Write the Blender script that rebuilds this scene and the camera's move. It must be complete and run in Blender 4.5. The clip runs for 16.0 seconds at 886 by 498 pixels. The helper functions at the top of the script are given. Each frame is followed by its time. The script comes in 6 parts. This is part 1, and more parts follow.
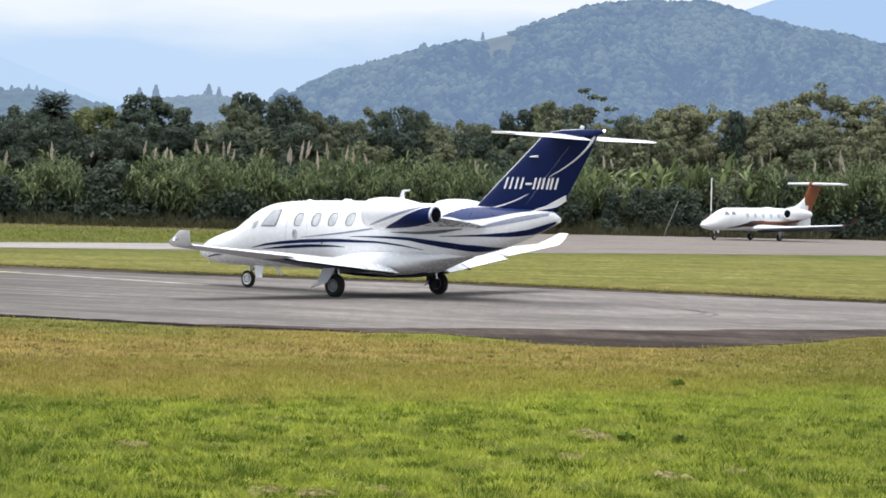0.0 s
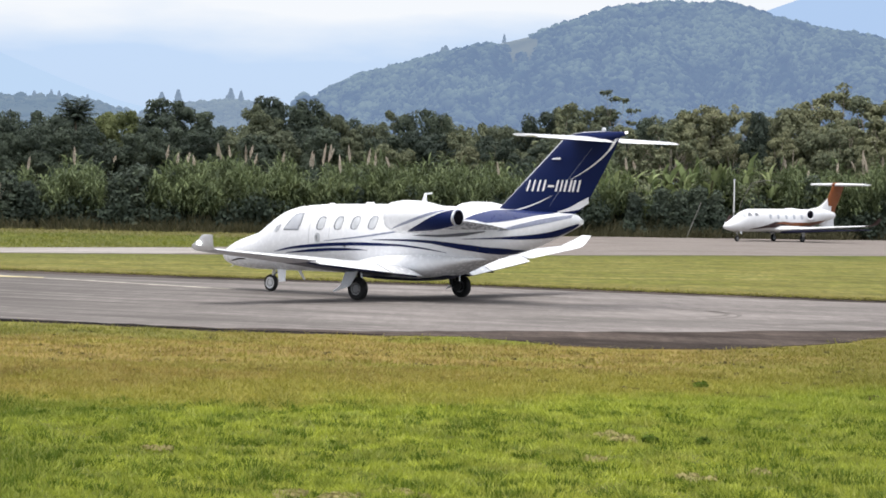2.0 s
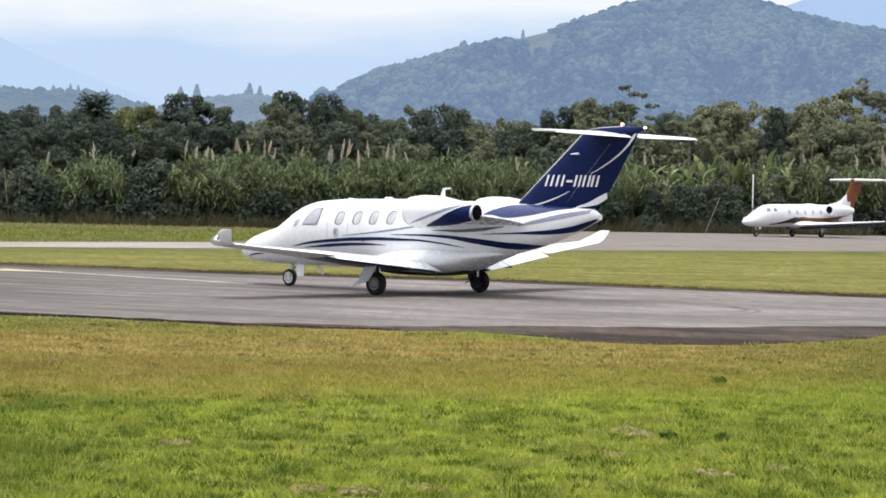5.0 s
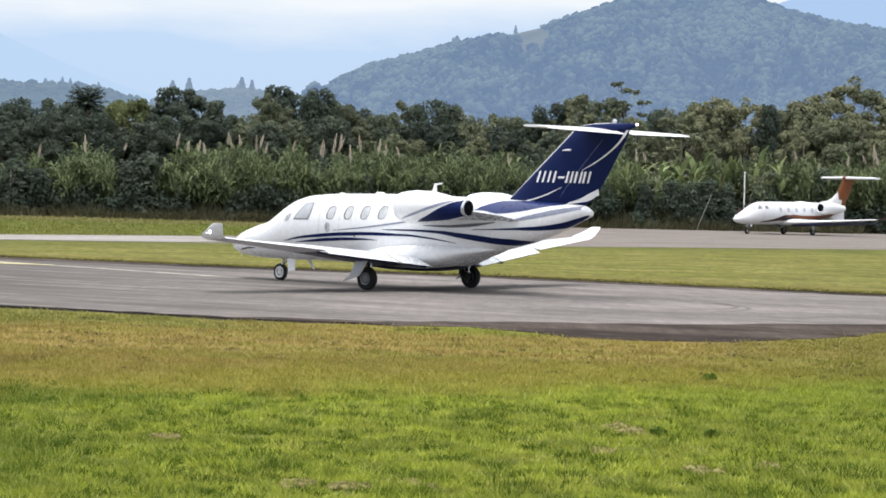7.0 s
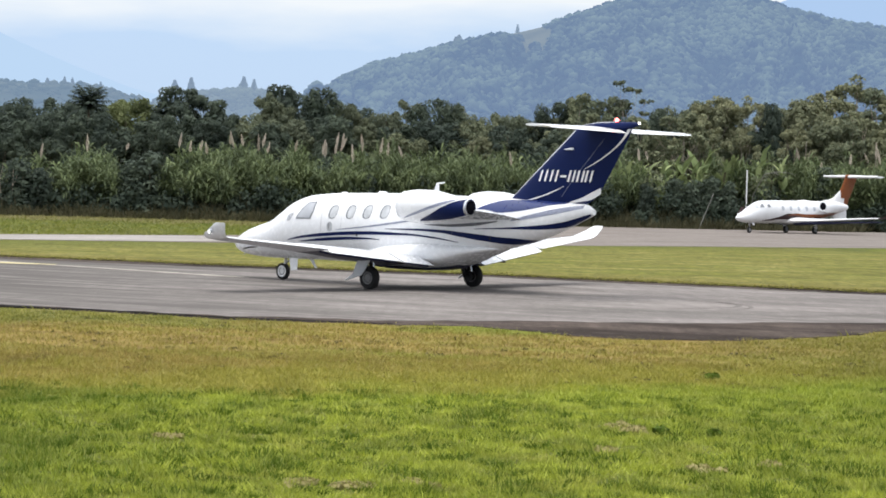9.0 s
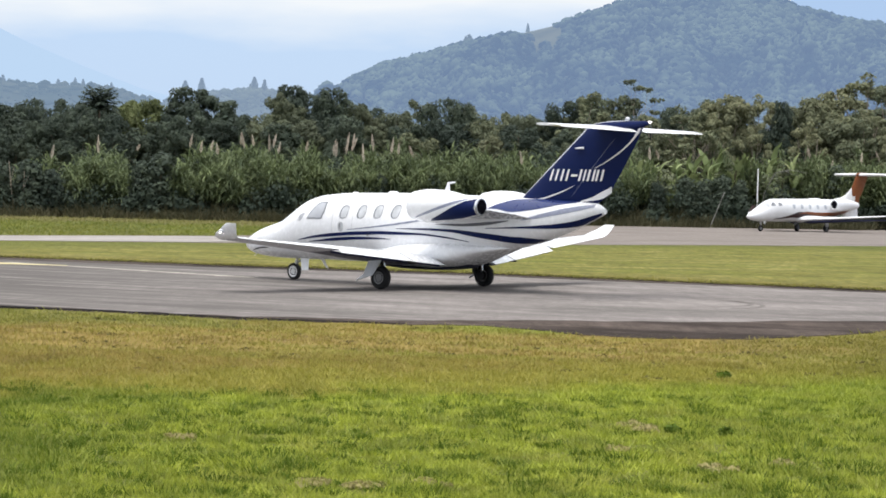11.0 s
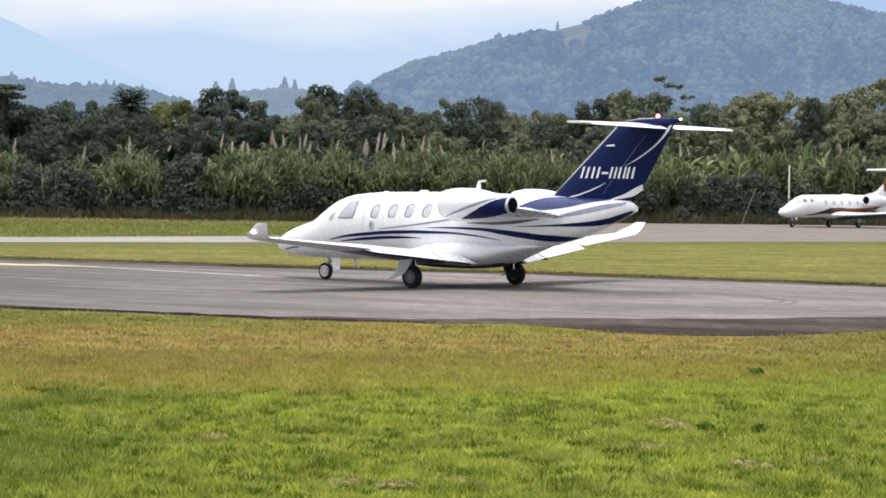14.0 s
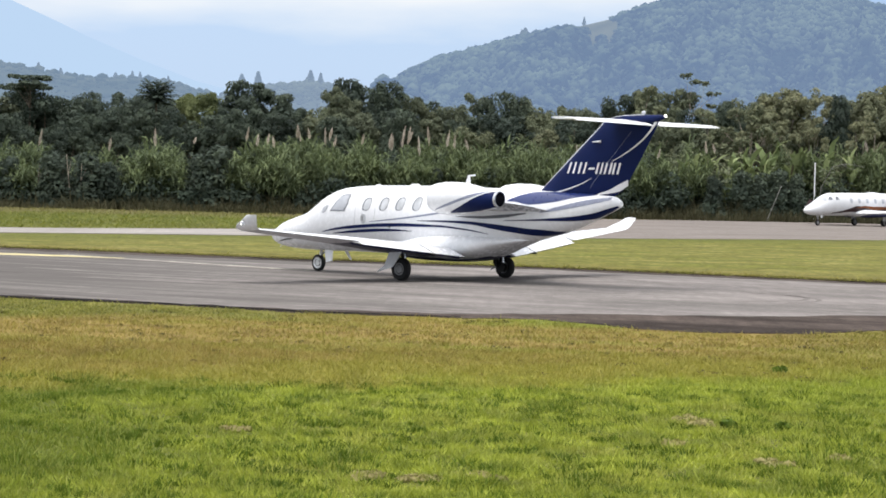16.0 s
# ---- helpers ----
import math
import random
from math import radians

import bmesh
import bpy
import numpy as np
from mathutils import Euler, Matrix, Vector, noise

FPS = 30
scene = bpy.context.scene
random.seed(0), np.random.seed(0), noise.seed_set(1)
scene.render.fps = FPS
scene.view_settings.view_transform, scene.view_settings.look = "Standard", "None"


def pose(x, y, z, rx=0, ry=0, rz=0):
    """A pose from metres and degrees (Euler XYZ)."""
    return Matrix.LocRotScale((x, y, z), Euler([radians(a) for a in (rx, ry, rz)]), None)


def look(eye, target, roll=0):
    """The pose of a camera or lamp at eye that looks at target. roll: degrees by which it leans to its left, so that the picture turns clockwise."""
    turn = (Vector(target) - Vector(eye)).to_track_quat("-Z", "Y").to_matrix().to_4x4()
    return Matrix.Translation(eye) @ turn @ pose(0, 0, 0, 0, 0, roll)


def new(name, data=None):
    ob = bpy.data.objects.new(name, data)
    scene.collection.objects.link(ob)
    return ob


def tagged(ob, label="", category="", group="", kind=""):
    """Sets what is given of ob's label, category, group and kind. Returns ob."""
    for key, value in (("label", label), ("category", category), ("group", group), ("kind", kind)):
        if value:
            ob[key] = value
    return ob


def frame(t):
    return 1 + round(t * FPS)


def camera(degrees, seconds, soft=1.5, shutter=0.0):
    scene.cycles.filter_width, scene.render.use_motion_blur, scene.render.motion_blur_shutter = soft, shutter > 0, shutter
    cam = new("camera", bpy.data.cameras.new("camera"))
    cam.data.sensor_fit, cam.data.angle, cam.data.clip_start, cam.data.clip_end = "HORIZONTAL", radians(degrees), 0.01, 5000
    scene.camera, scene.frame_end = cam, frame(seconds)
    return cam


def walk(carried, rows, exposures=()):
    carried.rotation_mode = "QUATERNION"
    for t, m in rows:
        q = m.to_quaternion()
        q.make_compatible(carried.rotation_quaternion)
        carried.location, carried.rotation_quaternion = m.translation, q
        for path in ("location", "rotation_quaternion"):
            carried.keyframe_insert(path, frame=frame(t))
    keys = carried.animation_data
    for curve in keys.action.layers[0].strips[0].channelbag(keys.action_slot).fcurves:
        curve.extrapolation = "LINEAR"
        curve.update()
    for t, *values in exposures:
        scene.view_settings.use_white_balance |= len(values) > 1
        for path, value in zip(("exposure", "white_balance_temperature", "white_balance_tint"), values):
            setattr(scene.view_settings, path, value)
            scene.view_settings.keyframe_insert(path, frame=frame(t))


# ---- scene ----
# The camera: held by hand on one spot, panning slowly
cam = camera(22.17, 16.0, soft=1.75)
EYE = Vector((0.0, 0.0, 2.404))
# seconds, turn to the left, tilt, lean
AIM = [(0.0, -0.801, -1.209, 1.419), (0.5, -0.673, -1.187, 1.439), (1.0, -0.508, -1.151, 1.273), (1.5, -0.366, -1.139, 1.115),
       (2.0, -0.225, -1.149, 1.092), (2.5, -0.100, -1.164, 1.108), (3.0, 0.020, -1.190, 1.126), (3.5, 0.123, -1.209, 1.160),
       (4.0, 0.203, -1.228, 1.084), (6.5, 0.122, -1.380, 1.453), (7.0, 0.015, -1.397, 1.527), (7.5, -0.047, -1.398, 1.435),
       (8.0, -0.046, -1.403, 1.382), (8.5, 0.000, -1.405, 1.365), (9.0, 0.073, -1.420, 1.446), (11.5, 0.401, -1.445, 1.223)]
AIM += [(12.0, 0.540, -1.463, 1.376), (12.5, 0.673, -1.467, 1.237), (13.0, 0.803, -1.465, 1.073), (13.5, 0.982, -1.475, 0.951),
        (14.0, 1.143, -1.484, 0.803), (14.5, 1.333, -1.506, 0.848), (15.0, 1.485, -1.535, 0.871), (15.5, 1.606, -1.584, 1.023),
        (16.0, 1.756, -1.633, 1.329)]


def aim(turn, tilt, lean):
    a, b = radians(turn), radians(tilt)
    way = Vector((-math.sin(a) * math.cos(b), math.cos(a) * math.cos(b), math.sin(b)))
    return look(EYE, EYE + 50 * way, lean)


walk(cam, [(t, aim(a, b, c)) for t, a, b, c in AIM], exposures=[(0.0, 0.19, 6380, 11), (2.0, 0.19, 6540, 13), (4.0, 0.19, 6520, 13), (9.0, 0.18, 6470, 11), (12.5, 0.18, 6560, 12), (16.0, 0.18, 6530, 12)])

# Light: a high hazy sun behind thin cloud, and the sky
SUN_TURN, SUN_HEIGHT = 200.0, 78.0          # degrees from +y towards +x, and above the horizon
world = bpy.data.worlds.new("sky")
scene.world = world
world.use_nodes = True
wt = world.node_tree
wt.nodes.clear()
sky = wt.nodes.new("ShaderNodeTexSky")
sky.sky_type = "NISHITA"
sky.sun_disc = False
sky.sun_elevation = radians(SUN_HEIGHT)
sky.sun_rotation = radians(SUN_TURN)
sky.air_density, sky.dust_density, sky.ozone_density = 1.0, 1.5, 1.5
where = wt.nodes.new("ShaderNodeTexCoord")
stretch = wt.nodes.new("ShaderNodeMapping")
stretch.inputs["Scale"].default_value = (5.0, 5.0, 22.0)
cloud = wt.nodes.new("ShaderNodeTexNoise")
cloud.inputs["Scale"].default_value = 1.3
cloud.inputs["Detail"].default_value = 6.0
height = wt.nodes.new("ShaderNodeSeparateXYZ")
rise = wt.nodes.new("ShaderNodeMapRange")
rise.inputs["From Min"].default_value, rise.inputs["From Max"].default_value = 0.045, 0.09
rise.inputs["To Min"].default_value, rise.inputs["To Max"].default_value = -0.32, 0.34
total = wt.nodes.new("ShaderNodeMath")
cover = wt.nodes.new("ShaderNodeMapRange")
cover.inputs["From Min"].default_value, cover.inputs["From Max"].default_value = 0.36, 0.72
cover.inputs["To Min"].default_value, cover.inputs["To Max"].default_value = 0.0, 1.0
low = wt.nodes.new("ShaderNodeMix")
low.data_type = "RGBA"
low.inputs[6].default_value = (5.1, 6.7, 8.9, 1)      # hazy blue low in the sky
low.inputs[7].default_value = (8.6, 9.0, 9.3, 1)      # cloud
veil = wt.nodes.new("ShaderNodeMix")
veil.data_type = "RGBA"
veil.inputs[0].default_value = 0.86
lift = wt.nodes.new("ShaderNodeMapRange")           # thin cloud is brighter overhead
lift.inputs["From Min"].default_value, lift.inputs["From Max"].default_value = 0.12, 0.75
lift.inputs["To Min"].default_value, lift.inputs["To Max"].default_value = 1.0, 1.7
grow = wt.nodes.new("ShaderNodeVectorMath")
grow.operation = "SCALE"
out_bg = wt.nodes.new("ShaderNodeBackground")
out_bg.inputs["Strength"].default_value = 0.1
out_w = wt.nodes.new("ShaderNodeOutputWorld")
for a, b in ((where.outputs["Generated"], stretch.inputs["Vector"]), (stretch.outputs[0], cloud.inputs["Vector"]),
             (where.outputs["Generated"], height.inputs[0]), (height.outputs["Z"], rise.inputs["Value"]),
             (cloud.outputs["Fac"], total.inputs[0]), (rise.outputs[0], total.inputs[1]), (total.outputs[0], cover.inputs["Value"]),
             (cover.outputs[0], low.inputs[0]), (sky.outputs[0], veil.inputs[6]), (low.outputs[2], veil.inputs[7]),
             (height.outputs["Z"], lift.inputs["Value"]), (veil.outputs[2], grow.inputs[0]), (lift.outputs[0], grow.inputs["Scale"]),
             (grow.outputs[0], out_bg.inputs["Color"]), (out_bg.outputs[0], out_w.inputs["Surface"])):
    wt.links.new(a, b)

sun = new("sun", bpy.data.lights.new("sun", "SUN"))
sun.data.energy = 3.0
sun.data.angle = radians(40.0)
sun.data.color = (1.0, 0.955, 0.88)
_a, _b = radians(SUN_TURN), radians(SUN_HEIGHT)
sun.matrix_world = look((60 * math.sin(_a) * math.cos(_b), 60 * math.cos(_a) * math.cos(_b), 60 * math.sin(_b)), (0, 0, 0))


# ---- materials ----
class Nodes:
    """A material's node tree with short ways to add to it."""

    def __init__(self, name):
        self.mat = bpy.data.materials.new(name)
        self.mat.use_nodes = True
        self.tree = self.mat.node_tree
        self.bsdf = self.tree.nodes["Principled BSDF"]
        self.out = self.tree.nodes["Material Output"]

    def add(self, kind, values=(), **props):
        n = self.tree.nodes.new(kind)
        for k, v in props.items():
            setattr(n, k, v)
        for k, v in dict(values).items():
            if isinstance(v, bpy.types.NodeSocket):
                self.tree.links.new(v, n.inputs[k])
            else:
                n.inputs[k].default_value = v
        return n

    def put(self, key, v):
        if isinstance(v, bpy.types.NodeSocket):
            self.tree.links.new(v, self.bsdf.inputs[key])
        else:
            self.bsdf.inputs[key].default_value = v

    def coords(self, kind="Object"):
        return self.add("ShaderNodeTexCoord").outputs[kind]

    def noise(self, scale, detail=4.0, vector=None, rough=0.55):
        v = {"Scale": scale, "Detail": detail, "Roughness": rough}
        if vector is not None:
            v["Vector"] = vector
        return self.add("ShaderNodeTexNoise", v).outputs["Fac"]

    def spread(self, value, a, b, c=0.0, d=1.0):
        return self.add("ShaderNodeMapRange", {"Value": value, "From Min": a, "From Max": b, "To Min": c, "To Max": d}).outputs[0]

    def sums(self, a, b, op="ADD"):
        return self.add("ShaderNodeMath", {0: a, 1: b}, operation=op).outputs[0]

    def mix(self, fac, a, b, blend="MIX"):
        return self.add("ShaderNodeMix", {0: fac, 6: a, 7: b}, data_type="RGBA", blend_type=blend).outputs[2]

    def stretch(self, scale, turn=0.0, vector=None):
        turned = self.add("ShaderNodeMapping", {"Vector": vector or self.coords(), "Rotation": (0, 0, radians(turn))}).outputs[0]
        return self.add("ShaderNodeMapping", {"Vector": turned, "Scale": scale}).outputs[0]

    def thin(self, colour, share):
        """Lets part of the light through, as leaves do."""
        glow = self.add("ShaderNodeBsdfTranslucent", {"Color": colour})
        both = self.add("ShaderNodeMixShader", {0: share, 1: self.bsdf.outputs[0], 2: glow.outputs[0]})
        self.tree.links.new(both.outputs[0], self.out.inputs["Surface"])

    def bump(self, value, strength, distance=0.02):
        self.put("Normal", self.add("ShaderNodeBump", {"Height": value, "Strength": strength, "Distance": distance}).outputs[0])


def rgb(r, g, b):
    return (r, g, b, 1.0)


def paint(name, colour, rough=0.25, coat=0.6, wear=0.06, metal=0.0):
    """Glossy sprayed paint with faint dirt."""
    n = Nodes(name)
    v = n.coords()
    dirt = n.spread(n.noise(2.2, 5, v), 0.45, 0.75)
    dark = tuple(c * (1 - wear * 2.2) for c in colour[:3]) + (1.0,)
    n.put("Base Color", n.mix(dirt, colour, dark))
    n.put("Roughness", n.spread(n.noise(9.0, 4, v), 0.3, 0.7, rough * 0.8, rough * 1.35))
    n.put("Metallic", metal)
    n.put("Coat Weight", coat)
    n.put("Coat Roughness", 0.08)
    return n.mat


def plain(name, colour, rough=0.6, metal=0.0, scale=6.0, vary=0.25, bump=0.0, shine=0.5):
    n = Nodes(name)
    n.put("Specular IOR Level", shine)
    v = n.coords()
    f = n.noise(scale, 5, v)
    dark = tuple(c * (1 - vary) for c in colour[:3]) + (1.0,)
    n.put("Base Color", n.mix(n.spread(f, 0.3, 0.7), dark, colour))
    n.put("Roughness", rough)
    n.put("Metallic", metal)
    if bump:
        n.bump(f, bump)
    return n.mat


def grass_colour(n, v):
    """Colour of the turf by place: green near lawn, a dry mown strip, yellow-green beyond the pavement."""
    xyz = n.add("ShaderNodeSeparateXYZ", {0: v})
    x, y = xyz.outputs["X"], xyz.outputs["Y"]
    wob = n.spread(n.noise(0.35, 4, v), 0.2, 0.8, -2.2, 2.2)
    along = n.sums(y, n.sums(n.sums(x, -0.43, "MULTIPLY"), wob))
    dry = n.spread(along, 26.8, 28.4)
    back = n.spread(along, 40.4, 42.4)
    flat = n.stretch((0.35, 1.6, 1.0), 22, v)
    fleck = n.spread(n.noise(2.4, 6, v), 0.34, 0.68)
    band = n.spread(n.noise(0.5, 6, n.stretch((0.09, 0.75, 1.0), -4, v), 0.6), 0.36, 0.64)
    green = n.mix(fleck, rgb(0.235, 0.285, 0.025), rgb(0.475, 0.520, 0.068))
    green = n.mix(n.spread(n.noise(1.9, 6, n.stretch((0.8, 0.9, 1.0), 8, v), 0.68), 0.46, 0.60, 0.0, 0.8), green, n.mix(fleck, rgb(0.060, 0.098, 0.010), rgb(0.165, 0.212, 0.026)))
    green = n.mix(n.spread(n.noise(2.6, 5, n.stretch((0.7, 1.0, 1.0), 0, v), 0.6), 0.53, 0.64, 0.0, 0.45), green, rgb(0.095, 0.135, 0.014))
    green = n.mix(n.spread(n.noise(1.6, 5, n.stretch((0.6, 1.0, 1.0), 70, v), 0.6), 0.52, 0.66, 0.0, 0.55), green, rgb(0.380, 0.365, 0.085))
    green = n.mix(n.spread(n.noise(1.7, 3, v), 0.70, 0.78, 0.0, 0.7), green, rgb(0.230, 0.195, 0.070))
    lush_side = n.spread(n.sums(x, wob), -4.6, -2.6, 0.75, 0.0)
    green = n.mix(lush_side, green, rgb(0.105, 0.150, 0.014))
    green = n.mix(n.spread(n.sums(x, wob), 2.2, 4.6, 0.0, 0.35), green, rgb(0.130, 0.180, 0.018))
    straw = n.mix(fleck, rgb(0.225, 0.160, 0.046), rgb(0.372, 0.268, 0.088))
    straw = n.mix(n.spread(n.noise(0.5, 5, flat), 0.48, 0.66), straw, rgb(0.245, 0.225, 0.046))
    straw = n.mix(n.spread(n.noise(0.8, 6, n.stretch((0.75, 1.5, 1.0), 6, v), 0.68), 0.51, 0.60, 0.0, 0.8), straw, n.mix(fleck, rgb(0.140, 0.082, 0.028), rgb(0.230, 0.145, 0.050)))
    clump = n.noise(1.0, 8, n.stretch((1.3, 0.50, 1.0), 0, v), 0.76)
    wide = n.noise(1.0, 4, n.stretch((0.30, 0.22, 1.0), 18, v), 0.6)
    far = n.mix(n.spread(clump, 0.38, 0.62), rgb(0.098, 0.100, 0.017), rgb(0.250, 0.225, 0.052))
    far = n.mix(n.spread(wide, 0.44, 0.60, 0.0, 0.8), far, n.mix(n.spread(clump, 0.38, 0.62), rgb(0.090, 0.106, 0.014), rgb(0.215, 0.224, 0.034)))
    far = n.mix(n.spread(band, 0.35, 0.9, 0.0, 0.8), far, n.mix(n.spread(clump, 0.38, 0.62), rgb(0.150, 0.138, 0.032), rgb(0.300, 0.265, 0.076)))
    grain = n.spread(n.noise(1.0, 4, n.stretch((5.5, 0.9, 1.0), 0, v), 0.7), 0.36, 0.64)
    swath = n.noise(1.0, 6, n.stretch((0.22, 0.55, 1.0), 6, v), 0.66)
    far = n.mix(n.spread(swath, 0.53, 0.62, 0.0, 0.75), far, n.mix(grain, rgb(0.215, 0.200, 0.060), rgb(0.370, 0.335, 0.120)))
    far = n.mix(n.spread(swath, 0.36, 0.46, 0.7, 0.0), far, rgb(0.072, 0.084, 0.012))
    far = n.mix(n.spread(grain, 0.0, 0.8, 0.55, 0.0), far, rgb(0.060, 0.066, 0.012))
    shaded = n.sums(n.sums(y, n.sums(x, -0.79, "MULTIPLY")), n.spread(swath, 0.3, 0.7, -6.0, 6.0))
    far = n.mix(n.spread(shaded, 95.0, 103.0, 0.0, 0.6), far, n.mix(grain, rgb(0.052, 0.070, 0.012), rgb(0.120, 0.138, 0.024)))
    across = n.sums(y, n.sums(x, 0.43, "MULTIPLY"))
    verge = n.spread(n.sums(across, n.sums(wob, 1.4, "MULTIPLY")), 66.0, 74.0, 0.65, 0.0)
    verge = n.sums(verge, n.spread(across, 52.0, 58.0), "MULTIPLY")
    far = n.mix(verge, far, n.mix(n.spread(clump, 0.3, 0.7), rgb(0.130, 0.102, 0.030), rgb(0.235, 0.185, 0.062)))
    olive = n.mix(fleck, rgb(0.220, 0.195, 0.034), rgb(0.370, 0.318, 0.070))
    straw = n.mix(n.spread(along, 29.6, 32.4), olive, straw)
    straw = n.mix(n.spread(n.sums(x, wob), 3.6, 6.4, 0.0, 0.65), straw, rgb(0.128, 0.120, 0.020))
    bank = n.sums(n.spread(along, 38.4, 39.4), n.spread(x, -1.2, 0.4), "MULTIPLY")
    straw = n.mix(n.sums(bank, n.spread(x, 2.4, 3.6, 0.8, 0.0), "MULTIPLY"), straw, n.mix(fleck, rgb(0.120, 0.150, 0.016), rgb(0.230, 0.262, 0.036)))
    c = n.mix(dry, green, straw)
    c = n.mix(back, c, far)
    lush = n.spread(y, 106.0, 116.0)
    clump = n.noise(1.0, 7, n.stretch((0.5, 0.12, 1.0), 0, v), 0.72)
    field = n.mix(n.spread(clump, 0.34, 0.66), rgb(0.055, 0.074, 0.012), rgb(0.150, 0.160, 0.028))
    field = n.mix(n.spread(n.noise(1.0, 4, n.stretch((0.10, 0.035, 1.0), 0, v), 0.6), 0.46, 0.62, 0.0, 0.75), field, n.mix(n.spread(clump, 0.42, 0.57), rgb(0.070, 0.068, 0.017), rgb(0.148, 0.134, 0.040)))
    field = n.mix(n.spread(n.sums(y, n.spread(clump, 0.3, 0.7, -9.0, 9.0)), 140.0, 154.0, 0.0, 0.85), field, rgb(0.165, 0.132, 0.070))
    c = n.mix(lush, c, field)
    return c


def turf():
    n = Nodes("turf")
    v = n.coords()
    c = grass_colour(n, v)
    # thatch and soil between the blades of the long lawn
    near = n.spread(n.add("ShaderNodeSeparateXYZ", {0: v}).outputs["Y"], 23.5, 27.5, 0.75, 0.30)
    n.put("Base Color", n.mix(near, c, rgb(0.060, 0.062, 0.022)))
    n.put("Roughness", 0.95)
    n.put("Specular IOR Level", 0.1)
    n.bump(n.noise(14.0, 6, v), 0.7, 0.06)
    return n.mat


def blades(name, uneven):
    n = Nodes(name)
    v = n.coords()
    isle = n.add("ShaderNodeNewGeometry").outputs["Random Per Island"]
    c = grass_colour(n, v)
    c = n.mix(n.spread(isle, 0.4, 0.85, 0.0, 0.6), c, n.mix(0.45, c, rgb(0.42, 0.45, 0.11)))
    c = n.mix(n.spread(isle, 0.0, 0.4, uneven, 0.0), c, n.mix(1.0, c, rgb(0.30, 0.36, 0.22), "MULTIPLY"))
    n.put("Base Color", n.mix(n.spread(isle, 0.85, 1.0, 0.0, 0.5), c, rgb(0.30, 0.27, 0.10)))
    n.put("Roughness", 0.6)
    n.put("Specular IOR Level", 0.25)
    n.thin(n.mix(0.25, c, rgb(0.36, 0.44, 0.05)), 0.36)
    return n.mat


def asphalt(name, base, dark, turn=-24.0, fleck=0.2, rubber=0.0):
    """Worn paving with streaks along its run, stains and fine grit."""
    n = Nodes(name)
    v = n.coords()
    long = n.noise(1.0, 7, n.stretch((0.16, 0.62, 1.0), -turn, v), 0.72)
    thin = n.noise(2.2, 5, n.stretch((0.10, 0.8, 1.0), -turn + 6, v), 0.7)
    fine = n.noise(26.0, 4, v)
    patch = n.noise(0.22, 5, n.stretch((0.5, 1.0, 1.0), -turn, v), 0.6)
    c = n.mix(n.spread(long, 0.30, 0.60), dark, base)
    c = n.mix(n.spread(thin, 0.56, 0.74, 0.0, 0.5), c, dark)
    c = n.mix(n.spread(patch, 0.48, 0.66, 0.0, 0.75), c, dark)
    grit = n.noise(3.0, 7, n.stretch((0.25, 1.0, 1.0), -turn, v), 0.75)
    c = n.mix(n.spread(grit, 0.36, 0.66, 0.0, 0.5), c, dark)
    blot = n.noise(1.0, 7, n.stretch((3.0, 0.40, 1.0), 0, v), 0.75)
    c = n.mix(n.spread(blot, 0.38, 0.64, 0.0, 0.50), c, dark)
    scuff = n.noise(5.0, 5, n.stretch((0.22, 0.9, 1.0), -turn - 5, v), 0.7)
    light = tuple(min(1.0, x * 1.5) for x in base[:3]) + (1.0,)
    c = n.mix(n.spread(fine, 0.4, 0.75, 0.0, fleck), c, light)
    c = n.mix(n.spread(scuff, 0.58, 0.70, 0.0, 0.45), c, light)
    if rubber:
        # the stretch where tyres have left most rubber
        x = n.add("ShaderNodeSeparateXYZ", {0: v}).outputs["X"]
        smear = n.noise(1.0, 5, n.stretch((0.05, 1.3, 1.0), 34, v), 0.62)
        lane = n.noise(1.0, 6, n.stretch((0.075, 0.85, 1.0), 26, v), 0.68)
        deep = tuple(k * 0.62 for k in dark[:3]) + (1.0,)
        c = n.mix(n.sums(n.spread(x, -12.0, 3.0, 0.85, 0.15), n.spread(lane, 0.50, 0.57), "MULTIPLY"), c, deep)
        c = n.mix(n.sums(n.spread(x, -13.0, -1.5, rubber, 0.0), n.spread(smear, 0.38, 0.56, 0.10, 1.0), "MULTIPLY"), c, dark)
    n.put("Base Color", c)
    n.put("Roughness", 0.95)
    n.put("Specular IOR Level", 0.03)
    n.bump(fine, 0.25, 0.01)
    return n.mat


